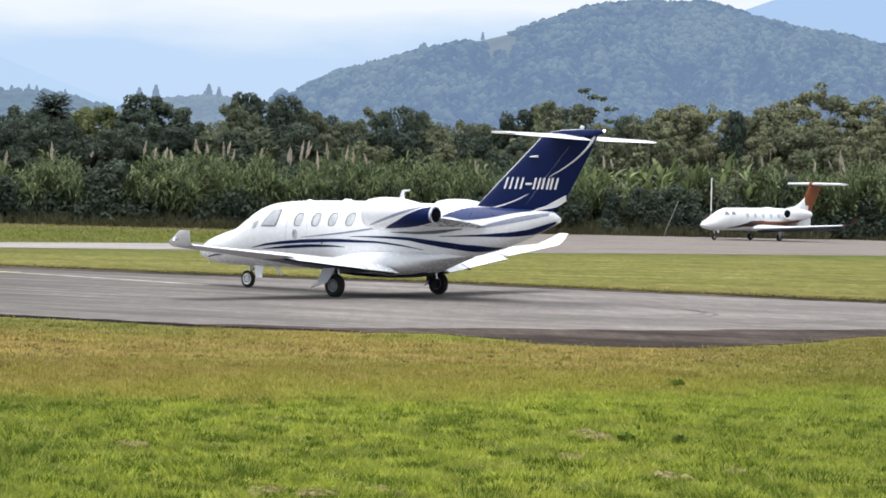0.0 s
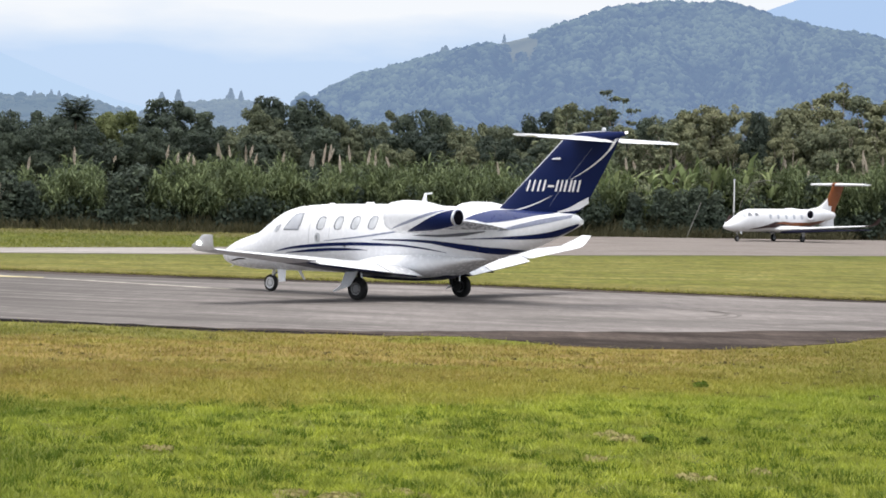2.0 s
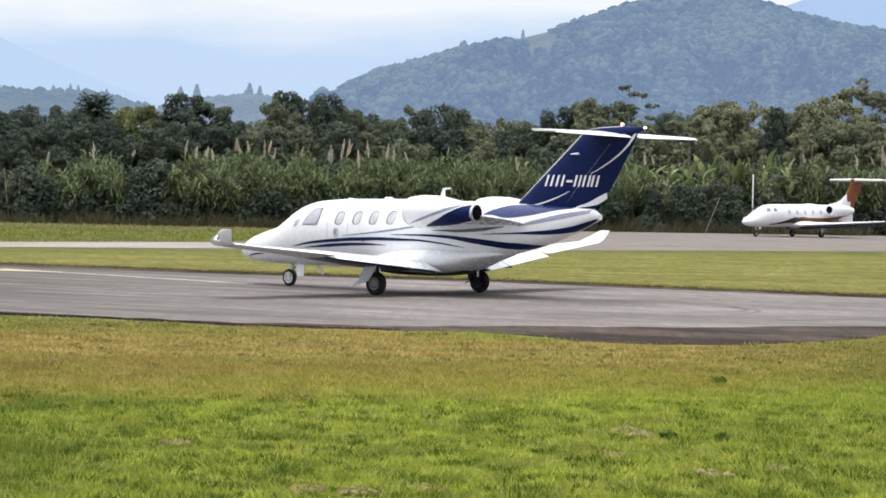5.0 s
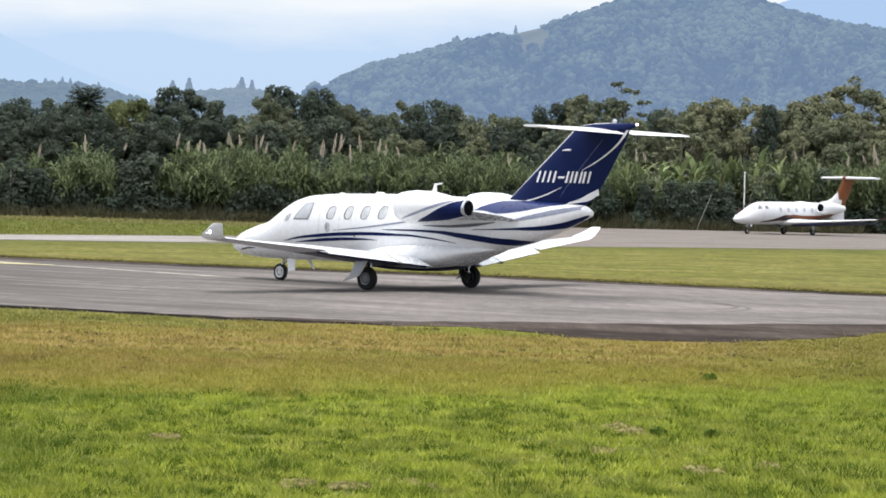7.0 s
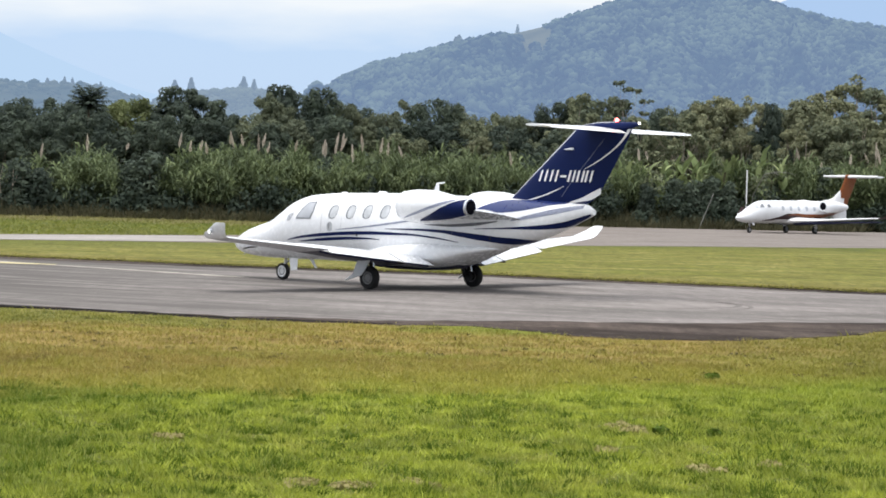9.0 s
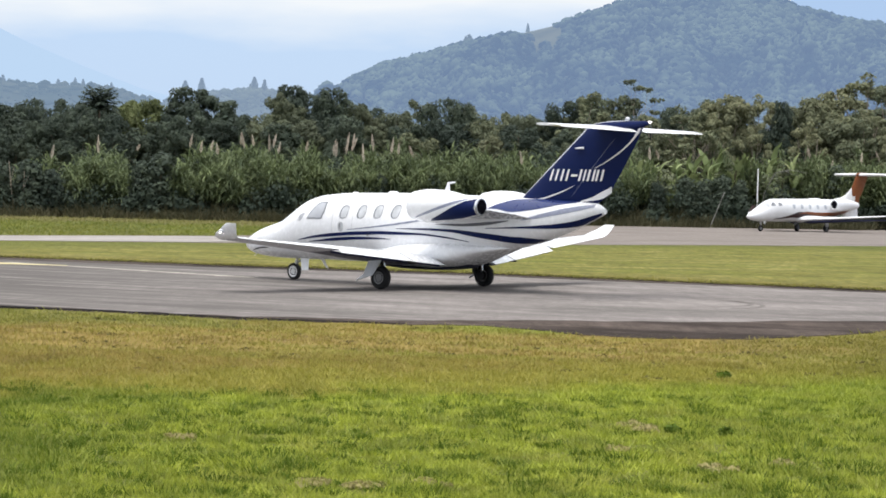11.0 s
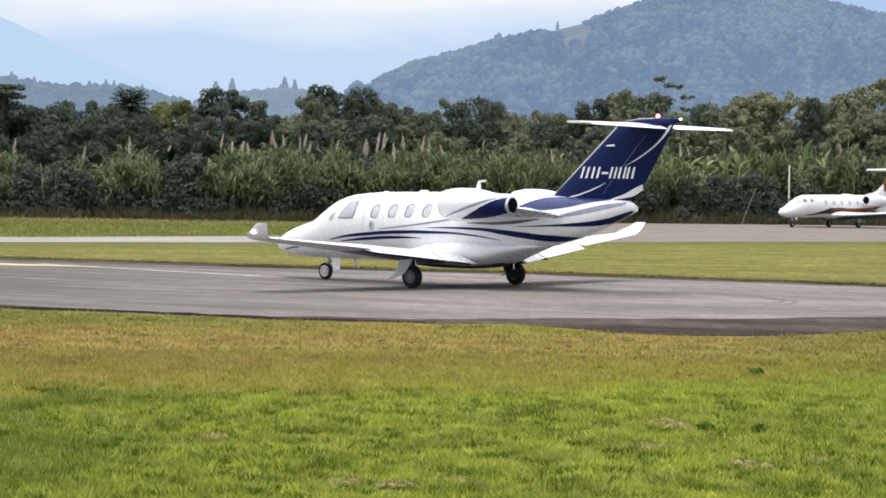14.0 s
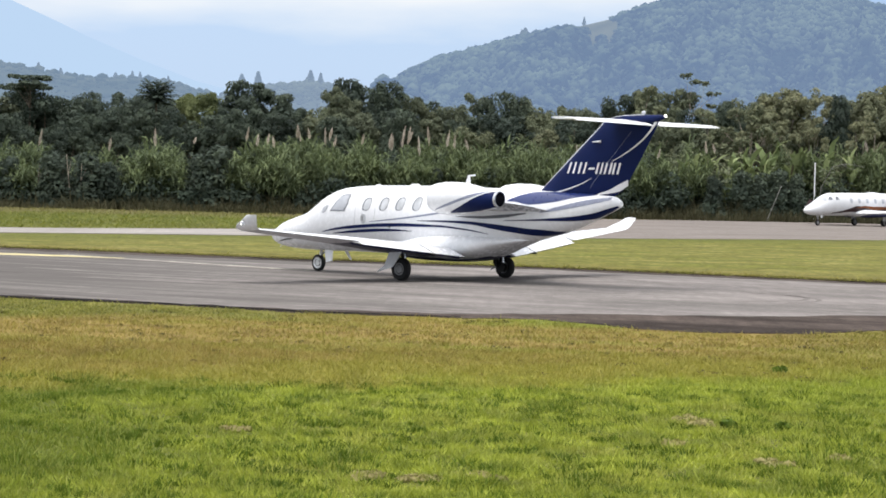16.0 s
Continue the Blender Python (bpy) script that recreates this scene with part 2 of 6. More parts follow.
def leaves(name, dark, light, tip=None, cool=True):
    """Foliage that varies from leaf to leaf and from plant to plant."""
    n = Nodes(name)
    if cool:
        dark, light = rgb(dark[0], dark[1], dark[2] * 1.08), rgb(light[0] * 1.16, light[1] * 1.16, light[2] * 1.22)
    isle = n.add("ShaderNodeNewGeometry").outputs["Random Per Island"]
    own = n.add("ShaderNodeObjectInfo").outputs["Random"]
    v = n.coords()
    c = n.mix(n.spread(isle, 0, 1, 0.22, 0.80), dark, light)
    c = n.mix(n.spread(n.noise(0.75, 4, v), 0.40, 0.62, 0.0, 0.72), c, dark)
    c = n.mix(n.spread(n.noise(1.1, 3, n.stretch((1.0, 1.0, 0.8), 40, v)), 0.52, 0.66, 0.0, 0.55), c, light)
    if tip:
        c = n.mix(n.spread(n.sums(isle, own), 1.0, 1.9, 0.0, 0.8), c, tip)
    c = n.mix(n.spread(own, 0.0, 1.0, 0.0, 0.55), c, n.mix(0.6, c, light))
    c = n.mix(n.spread(n.sums(n.sums(own, 7.3, "MULTIPLY"), 1.0, "MODULO"), 0.4, 1.0, 0.0, 0.55), c, dark)
    n.put("Base Color", c)
    n.put("Roughness", 0.6)
    n.put("Specular IOR Level", 0.10)
    n.thin(n.mix(0.4, c, light), 0.22)
    return n.mat


def hazed_woods(name, dark, light, air, share, scale):
    """Wooded slopes with a kilometre and more of bright hazy air added as glow."""
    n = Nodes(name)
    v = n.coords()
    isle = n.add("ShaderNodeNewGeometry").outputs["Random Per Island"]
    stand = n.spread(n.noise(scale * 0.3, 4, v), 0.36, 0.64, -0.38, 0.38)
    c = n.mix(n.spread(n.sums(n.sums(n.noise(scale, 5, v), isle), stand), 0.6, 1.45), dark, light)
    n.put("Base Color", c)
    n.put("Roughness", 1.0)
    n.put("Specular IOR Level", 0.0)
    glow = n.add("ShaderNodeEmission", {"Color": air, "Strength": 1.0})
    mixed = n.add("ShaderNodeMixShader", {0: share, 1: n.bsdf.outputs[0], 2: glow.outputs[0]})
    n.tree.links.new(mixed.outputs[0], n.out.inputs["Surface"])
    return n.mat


M_TURF = turf()
M_BLADES = blades("grass_blades", 0.62)
M_FAR_BLADES = blades("far_grass_blades", 0.0)
M_RUNWAY = asphalt("worn_asphalt", rgb(0.272, 0.247, 0.235), rgb(0.104, 0.096, 0.091), rubber=1.25)
M_OLD = asphalt("old_dark_asphalt", rgb(0.118, 0.094, 0.082), rgb(0.010, 0.008, 0.007))
M_APRON = asphalt("apron_concrete", rgb(0.232, 0.208, 0.190), rgb(0.128, 0.112, 0.103), 36.0)
M_STRIP = asphalt("pale_concrete", rgb(0.350, 0.328, 0.310), rgb(0.205, 0.190, 0.180), 36.0)
M_SCUFF = plain("tyre_scuff", rgb(0.182, 0.166, 0.157), 0.95, scale=2.5, vary=0.35, shine=0.03)
M_EDGE_DARK = plain("edge_black", rgb(0.014, 0.012, 0.011), 0.95, scale=3.0, vary=0.5, shine=0.02)
M_YELLOW = plain("faded_yellow_marking", rgb(0.56, 0.49, 0.27), 0.8, scale=1.2, vary=0.35, shine=0.1)
M_PALE = plain("worn_pale_marking", rgb(0.45, 0.42, 0.36), 0.85, scale=1.1, vary=0.78, shine=0.1)
M_BARK = plain("bark", rgb(0.17, 0.135, 0.10), 0.9, scale=3.0, vary=0.5, bump=0.4)
M_PALE_BARK = plain("pale_bark", rgb(0.36, 0.31, 0.25), 0.9, scale=3.0, vary=0.4)
M_POLE = plain("weathered_pole", rgb(0.24, 0.235, 0.215), 0.9, scale=3.0, vary=0.4)
M_LEAF = [leaves("dark_leaves", rgb(0.027, 0.039, 0.032), rgb(0.085, 0.107, 0.069)),
          leaves("mid_leaves", rgb(0.048, 0.062, 0.043), rgb(0.162, 0.180, 0.100), rgb(0.20, 0.20, 0.115)),
          leaves("olive_leaves", rgb(0.074, 0.083, 0.048), rgb(0.215, 0.228, 0.126), rgb(0.245, 0.230, 0.132)),
          leaves("bright_leaves", rgb(0.052, 0.068, 0.028), rgb(0.160, 0.182, 0.074))]
M_REED = leaves("reed_leaves", rgb(0.034, 0.050, 0.030), rgb(0.240, 0.292, 0.132), rgb(0.52, 0.54, 0.31), cool=False)
M_PLUME = leaves("seed_plumes", rgb(0.38, 0.33, 0.26), rgb(0.56, 0.50, 0.40))
M_BANANA = leaves("banana_leaves", rgb(0.066, 0.096, 0.044), rgb(0.275, 0.335, 0.142), rgb(0.47, 0.50, 0.26), cool=False)
M_SCRUB = leaves("scrub_leaves", rgb(0.044, 0.048, 0.027), rgb(0.088, 0.086, 0.047), rgb(0.142, 0.122, 0.072), cool=False)
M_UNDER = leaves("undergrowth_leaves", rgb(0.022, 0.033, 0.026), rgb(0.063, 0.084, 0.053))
M_WEED = leaves("tussock_blades", rgb(0.042, 0.078, 0.008), rgb(0.140, 0.200, 0.022), cool=False)
M_SPECK = leaves("dark_weed_leaves", rgb(0.060, 0.052, 0.020), rgb(0.130, 0.110, 0.040), cool=False)
M_DEAD = leaves("dead_grass_blades", rgb(0.24, 0.21, 0.085), rgb(0.37, 0.325, 0.15), cool=False)
# distance haze is put into these as glow of the air colour
M_HILL = hazed_woods("hill_woods", rgb(0.008, 0.020, 0.016), rgb(0.125, 0.160, 0.095), rgb(0.224, 0.326, 0.512), 0.65, 0.05)
M_PASTURE = hazed_woods("hill_pasture", rgb(0.080, 0.088, 0.052), rgb(0.160, 0.160, 0.095), rgb(0.245, 0.345, 0.520), 0.62, 0.05)
M_LOWHILL = hazed_woods("low_hill_woods", rgb(0.024, 0.038, 0.028), rgb(0.125, 0.145, 0.090), rgb(0.268, 0.366, 0.508), 0.72, 0.06)
M_LEFTHILL = hazed_woods("pasture_hill", rgb(0.050, 0.064, 0.046), rgb(0.130, 0.135, 0.090), rgb(0.218, 0.318, 0.455), 0.70, 0.045)
M_RANGE = hazed_woods("far_range", rgb(0.03, 0.05, 0.05), rgb(0.05, 0.08, 0.08), rgb(0.465, 0.628, 0.825), 0.97, 0.004)
M_RANGE2 = hazed_woods("far_ridge", rgb(0.03, 0.05, 0.05), rgb(0.05, 0.08, 0.08), rgb(0.400, 0.560, 0.800), 0.95, 0.004)


# ---- mesh helpers ----
def mesh_of(name, verts, faces, material, smooth=False):
    me = bpy.data.meshes.new(name)
    me.from_pydata([tuple(v) for v in verts], [], [tuple(f) for f in faces])
    me.materials.append(material)
    if smooth:
        me.shade_smooth()
    return me


def quads_mesh(name, pts, faces, material):
    """A mesh from arrays of corners (n, 3) and faces (m, k), quickly."""
    me = bpy.data.meshes.new(name)
    k = faces.shape[1]
    me.vertices.add(len(pts))
    me.vertices.foreach_set("co", np.asarray(pts, np.float32).ravel())
    me.loops.add(faces.size)
    me.loops.foreach_set("vertex_index", np.asarray(faces, np.int32).ravel())
    me.polygons.add(len(faces))
    me.polygons.foreach_set("loop_start", np.arange(0, faces.size, k, dtype=np.int32))
    me.polygons.foreach_set("loop_total", np.full(len(faces), k, np.int32))
    me.materials.append(material)
    me.update(calc_edges=True)
    me.validate()
    return me


def part(name, data, parent, label="", m=None):
    ob = new(name, data)
    ob.parent = parent
    if m is not None:
        ob.matrix_basis = m
    if label:
        tagged(ob, label)
    return ob


def bm_mesh(name, bm, material, smooth=True, sharp=35.0):
    me = bpy.data.meshes.new(name)
    bmesh.ops.recalc_face_normals(bm, faces=bm.faces)
    bm.to_mesh(me)
    bm.free()
    me.materials.append(material)
    if smooth:
        me.shade_smooth()
        me.set_sharp_from_angle(angle=radians(sharp))
    return me


# ---- ground and pavements ----
def sheet(name, outline, z, material, label, category, edge=0.0):
    """A flat sheet inside an outline, with a thin edge that goes down into the ground."""
    bm = bmesh.new()
    f = bm.faces.new([bm.verts.new((x, y, z)) for x, y in outline])
    if edge:
        r = bmesh.ops.extrude_face_region(bm, geom=[f])
        bmesh.ops.translate(bm, verts=[v for v in r["geom"] if isinstance(v, bmesh.types.BMVert)], vec=(0, 0, -edge))
    bmesh.ops.triangulate(bm, faces=bm.faces)
    return tagged(new(name, bm_mesh(name, bm, material, False)), label, category, kind="structure")


def wavy(points, step, sway, seed):
    """An outline with small irregular steps between its points."""
    rnd = random.Random(seed)
    out = []
    for (x0, y0), (x1, y1) in zip(points, points[1:] + points[:1]):
        n = max(1, int(math.hypot(x1 - x0, y1 - y0) / step)) if abs(x0) < 60 and abs(x1) < 60 else 1
        for i in range(n):
            k = i / n
            out.append((x0 + (x1 - x0) * k, y0 + (y1 - y0) * k + (rnd.uniform(-sway, sway) if n > 1 else 0)))
    return out


def grounds():
    n = 24
    ring = [(4600 * math.cos(2 * math.pi * i / n), 4600 * math.sin(2 * math.pi * i / n)) for i in range(n)]
    sheet("ground", ring, 0.0, M_TURF, "mown grass airfield, green and dry by turns", "grass")
    near = [(-52, 59.4), (-25, 49.2), (-8.7, 43.25), (-6.4, 42.5), (-4.0, 41.2), (-0.9, 40.75), (0.5, 40.9), (1.3, 40.0), (2.9, 38.2), (5.0, 38.6),
            (7.4, 41.0), (8.6, 43.2), (12.0, 45.0), (30, 40.0)]
    far = [(40, 48.4), (11.8, 60.8), (8.0, 62.9), (3.5, 65.6), (1.0, 67.0), (-6.7, 69.3), (-10.4, 71.1), (-14.2, 72.6), (-52, 88.8)]
    sheet("pavement_old", wavy(near + far, 0.45, 0.17, 3), 0.010, M_OLD, "dark old asphalt shoulder of the taxiway", "pavement", 0.05)
    # narrow near-black strip between turf and asphalt
    run = [(-52, 59.4), (-25, 49.2), (-8.7, 43.25), (-6.4, 42.5), (-4.0, 41.2), (-0.9, 40.75)]
    strip = [(x, y + 0.04) for x, y in run] + [(x, y + (0.62 if x < -1 else 0.3)) for x, y in run[::-1]]
    sheet("pavement_joint", wavy(strip, 0.6, 0.07, 9), 0.0145, M_EDGE_DARK, "black strip along the taxiway's edge", "pavement")
    inner = [(-52, 60.3), (-25, 50.1), (-8.7, 44.1), (-4.0, 42.1), (-0.9, 41.95), (0.9, 42.6), (4.5, 43.5), (8.9, 45.6), (12.0, 46.4), (30, 43.0),
             (40, 47.0), (11.8, 59.0), (3.5, 63.7), (1.0, 65.1), (-6.7, 67.3), (-14.2, 70.4), (-52, 86.4)]
    sheet("pavement_taxiway", wavy(inner, 0.45, 0.2, 5), 0.016, M_RUNWAY, "worn grey asphalt taxiway with dark streaks", "taxiway", 0.01)
    apron = [(-90, 46.4), (-18.1, 94.2), (-9.5, 98.5), (4.6, 108.4), (14.9, 116.6), (23.9, 122.7), (90, 170), (90, 210), (60, 199), (37.1, 191), (23.5, 184.5),
             (12.7, 180.0), (4, 172), (-3, 150), (-8, 119), (-11.8, 112.3), (-20.4, 103.4), (-90, 35.0 + 22)]
    sheet("pavement_apron", wavy(apron, 2.5, 0.12, 7), 0.012, M_APRON, "pale concrete taxi strip widening to an apron", "apron", 0.05)
    slab = [(-60, 66.7), (-18.1, 94.8), (-11.5, 98.4), (-8.2, 103.8), (-11.2, 111.2), (-20.4, 102.6), (-60, 75.0)]
    sheet("pavement_strip", wavy(slab, 1.5, 0.2, 8), 0.0165, M_STRIP, "pale worn concrete of the far taxi strip", "taxiway")
    # dark soil along the far edge, with the grass's shade painted in
    rim = [(40, 48.2), (11.8, 60.5), (8.0, 62.6), (3.5, 65.3), (1.0, 66.7), (-6.7, 69.0), (-10.4, 70.8), (-14.2, 72.3), (-52, 88.5)]
    sheet("soil_edge", wavy(rim + [(x, y + 0.75) for x, y in rim[::-1]], 0.35, 0.22, 12), 0.0130, M_EDGE_DARK, "dark strip along the turf's edge, soil with grass shade painted in", "soil")
    # scuffs left by turning tyres
    for cx, cy, r, a0, a1, w in ((4.4, 51.5, 2.3, -75, 60, 0.07), (4.0, 51.0, 2.9, -50, 35, 0.06), (2.2, 54.5, 9.0, -62, -20, 0.06), (-9.0, 52.0, 14.0, 20, 52, 0.08)):
        turn = [radians(a0 + (a1 - a0) * i / 22) for i in range(23)]
        arc = [(cx + (r + w) * math.cos(a), cy + (r + w) * math.sin(a)) for a in turn] + [(cx + (r - w) * math.cos(a), cy + (r - w) * math.sin(a)) for a in turn[::-1]]
        sheet("tyre_mark", arc, 0.0205, M_SCUFF, "faint dark tyre scuff curving over the asphalt", "marking")
    # painted guide line, bright at one end and worn away further on
    d = Vector((-9.4 + 5.4, 64.1 - 60.4)).normalized()
    side = Vector((-d.y, d.x)) * 0.2
    a, b = Vector((-13.6, 68.0)), Vector((-5.4, 60.3))
    line = [tuple(a + side), tuple(b + side), tuple(b - side), tuple(a - side)]
    sheet("marking_line", line, 0.021, M_PALE, "worn pale guide line painted on the asphalt", "marking")
    bar = [(-20.0, 67.4), (-13.5, 66.2), (-11.4, 65.95), (-11.4, 66.3), (-13.5, 67.4), (-20.0, 69.6)]
    sheet("marking_bar", bar, 0.025, M_YELLOW, "faded yellow line painted on the asphalt", "marking")


grounds()


# ---- distance ----
# outline of the big hill: direction in thousandths of the depth, height in thousandths
HILL = [(-70, 36), (-52, 46), (-36, 54.5), (-24, 57), (-9, 61.2), (4, 65.2), (16, 67.2), (29, 70), (41, 73), (49, 75.5), (64, 80.8), (79, 85.5),
        (95, 87.5), (104, 87.7), (115, 87), (125, 88.5), (140, 85), (146, 83), (158, 80.3), (170, 78), (185, 76), (205, 72), (240, 62), (300, 40)]
LEFT = [(-330, 58), (-290, 56), (-250, 52.5), (-225, 50), (-205, 47.2), (-196, 46.0), (-183, 45.5), (-165, 45.6), (-158, 45.2), (-148, 43), (-138, 40), (-122, 33), (-100, 24)]
LOW = [(-170, 20), (-150, 27), (-138, 34), (-128, 39.2), (-122, 40), (-117, 41.7), (-105, 43.4), (-95, 44.6), (-80, 44.4), (-72, 42.2), (-60, 37), (-30, 26), (0, 20)]
RANGE = [(-520, 150), (-330, 110), (-240, 84), (-205, 69), (-190, 62), (-165, 52), (-140, 43), (-110, 36), (-60, 30), (200, 30)]
RIDGE = [(100, 70), (130, 82), (160, 93), (172, 97), (190, 104), (230, 118), (320, 120), (420, 100)]


def slope(outline, depth, foot, cols, rows, seed, rough):
    """Grid of a wooded slope that rises from a foot line to its outline, with spurs and gullies running down it."""
    noise.seed_set(seed)
    us = np.linspace(outline[0][0], outline[-1][0], cols)
    zs = np.interp(us, [o[0] for o in outline], [o[1] for o in outline])
    pts, faces = [], []
    for j in range(rows):
        k = j / (rows - 1)
        for u, z in zip(us, zs):
            y = foot + (depth - foot) * k
            crest = EYE.z + z / 1000 * depth
            n = noise.noise(Vector((u * 0.03, k * 3.0, seed)))
            gully = 0.7 * abs(noise.noise(Vector((u * 0.055 + 2.2 * k, k * 1.2, seed + 4.0)))) + 0.4 * abs(noise.noise(Vector((u * 0.13 - 1.5 * k, k * 2.5, seed + 9.0))))
            h = crest * (math.sin(min(1.0, k) * math.pi / 2) ** 1.15) + (n - 1.5 * gully + 0.3) * rough * math.sin(min(1.0, k / 0.72) * math.pi)
            pts.append((u / 1000 * (y if k < 1 else depth), y, h - 2.0))
    for j in range(rows - 1):
        for i in range(cols - 1):
            a = j * cols + i
            faces.append((a, a + 1, a + cols + 1, a + cols))
    # the far side goes down again
    base = len(pts)
    for u in us:
        pts.append((u / 1000 * (depth + 300), depth + 300, -2))
    top = (rows - 1) * cols
    for i in range(cols - 1):
        faces.append((top + i, top + i + 1, base + i + 1, base + i))
    return np.array(pts), faces, cols, rows


def clearing(p):
    """The strip of open pasture just under the crest of the big hill."""
    u = p[0] / p[1] * 1000
    return 20 < u < 43 + 2 * math.sin(p[1] * 0.06) and p[1] > max(1242.0, 1400 - 13 * (u - 20)) + 14 * math.sin(u * 0.9)


def lump(seed):
    """Corners and faces of one rough tree crown."""
    bm = bmesh.new()
    bmesh.ops.create_icosphere(bm, subdivisions=1, radius=1.0)
    for v in bm.verts:
        v.co *= 1.0 + 0.48 * noise.noise(v.co * 1.9 + Vector((seed * 7.0, 0, 0))) + 0.12 * noise.noise(v.co * 5.0 + Vector((0, seed * 5.0, 0)))
    p = np.array([v.co[:] for v in bm.verts])
    f = np.array([[v.index for v in face.verts] for face in bm.faces])
    bm.free()
    return p, f


def canopy(pts, cols, rows, count, size, rng, visible, open_ground):
    """Crowns strewn over a slope, joined: many small ones and some that stand out."""
    kinds = [lump(i) for i in range(6)]
    P, Fc, base = [], [], 0
    grid = pts[:cols * rows].reshape(rows, cols, 3)
    made = 0
    while made < count:
        made += 1
        i, j = rng.integers(0, cols - 1), rng.integers(1, rows)
        a, b = rng.random(), rng.random()
        p = (grid[j - 1, i] * (1 - a) + grid[j - 1, i + 1] * a) * (1 - b) + (grid[j, i] * (1 - a) + grid[j, i + 1] * a) * b
        if not visible[0] < p[0] / p[1] * 1000 < visible[1] or p[2] / p[1] < 0.034 or j > 0.94 * rows or (open_ground and clearing(p)):
            continue
        v, f = kinds[rng.integers(0, 6)]
        s = size * min(2.6, 0.5 + rng.gamma(1.6, 0.36))
        t = rng.uniform(0, 6.28)
        c, d = math.cos(t), math.sin(t)
        q = np.stack([v[:, 0] * c - v[:, 1] * d, v[:, 0] * d + v[:, 1] * c, v[:, 2] * rng.uniform(0.65, 1.05)], 1) * s + p
        P.append(q)
        Fc.append(f + base)
        base += len(v)
    return np.concatenate(P), np.concatenate(Fc)


def distance():
    rng = np.random.default_rng(11)
    for name, outline, depth, foot, cols, rows, seed, rough, material, label, count, size, seen in (
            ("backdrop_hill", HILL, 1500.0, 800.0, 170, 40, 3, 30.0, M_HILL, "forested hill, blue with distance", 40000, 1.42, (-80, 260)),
            ("backdrop_low_hills", LOW, 900.0, 620.0, 110, 16, 5, 5.0, M_LOWHILL, "low wooded hills, pale with distance", 6500, 0.95, (-160, 20)),
            ("backdrop_pasture_hill", LEFT, 896.0, 620.0, 80, 16, 6, 6.0, M_LEFTHILL, "low hill of hazy pasture with scattered trees", 2600, 0.85, (-270, -110)),
            ("backdrop_range", RANGE, 4200.0, 3200.0, 60, 8, 8, 60.0, M_RANGE, "far mountain flank nearly lost in haze", 0, 0, (0, 0)),
            ("backdrop_ridge", RIDGE, 3600.0, 2600.0, 40, 8, 9, 40.0, M_RANGE2, "far mountain ridge nearly lost in haze", 0, 0, (0, 0))):
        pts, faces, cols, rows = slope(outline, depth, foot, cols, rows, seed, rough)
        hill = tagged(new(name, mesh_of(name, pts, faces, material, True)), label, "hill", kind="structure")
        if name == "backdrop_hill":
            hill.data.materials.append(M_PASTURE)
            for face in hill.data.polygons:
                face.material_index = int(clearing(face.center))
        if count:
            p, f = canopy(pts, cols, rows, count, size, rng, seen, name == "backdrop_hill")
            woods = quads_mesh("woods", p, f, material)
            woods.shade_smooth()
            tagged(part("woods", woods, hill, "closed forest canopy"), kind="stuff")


distance()


# ---- the white business jet ----
M_WHITE = paint("white_paint", rgb(0.73, 0.74, 0.765), 0.24, 0.35, 0.015)
M_NAVY = paint("navy_paint", rgb(0.004, 0.011, 0.062), 0.35, 0.0, 0.05)
M_NAVY.node_tree.nodes["Principled BSDF"].inputs["Specular IOR Level"].default_value = 0.12
# glossier navy with the sky's reflection put into a bluer base
M_NAVY_SKY = paint("navy_with_sky_sheen", rgb(0.006, 0.018, 0.105), 0.3, 0.35, 0.05)
M_STEEL_BLUE = paint("grey_blue_paint", rgb(0.20, 0.22, 0.30), 0.25, 0.6, 0.05)
M_SILVER = paint("silver_paint", rgb(0.42, 0.43, 0.46), 0.25, 0.5, 0.05, 0.3)
M_STUB_SHADE = paint("stub_shade_grey", rgb(0.085, 0.085, 0.10), 0.3, 0.3, 0.05)
M_BRIGHT = plain("polished_metal", rgb(0.72, 0.73, 0.75), 0.22, 1.0, vary=0.1)
M_TYRE = plain("tyre_rubber", rgb(0.011, 0.011, 0.012), 0.85, scale=14, vary=0.35, bump=0.2)
M_RIM = plain("wheel_metal", rgb(0.27, 0.27, 0.275), 0.5, 0.0, vary=0.3)
M_WHITE_RIM = plain("white_wheel", rgb(0.80, 0.80, 0.80), 0.4, 0.0, vary=0.2)
M_DARK = plain("dark_metal", rgb(0.035, 0.033, 0.032), 0.5, 0.6, vary=0.4)
M_STRUT = plain("gear_leg", rgb(0.30, 0.30, 0.31), 0.4, 0.6, vary=0.3)
M_PANE = plain("pale_cabin_glass", rgb(0.56, 0.58, 0.61), 0.12, 0.0, scale=4, vary=0.35)
M_COCKPIT = plain("cockpit_glass", rgb(0.43, 0.45, 0.49), 0.10, 0.0, scale=3, vary=0.22)
M_SEAM = plain("panel_seam", rgb(0.61, 0.62, 0.645), 0.6, vary=0.2)
M_LETTER = paint("white_lettering", rgb(0.78, 0.78, 0.80), 0.35, 0.3, 0.03)
# underside colours, darkened by shade put into the paint
M_SHADE_BLUE = paint("shaded_underside_blue", rgb(0.030, 0.033, 0.070), 0.35, 0.1, 0.1)
M_SHADE_BLUE.node_tree.nodes["Principled BSDF"].inputs["Specular IOR Level"].default_value = 0.04
M_SHADE_BLUE.node_tree.nodes["Principled BSDF"].inputs["Coat Weight"].default_value = 0.0
M_SHADE_GREY = paint("shaded_underside_grey", rgb(0.28, 0.29, 0.35), 0.3, 0.2, 0.05)
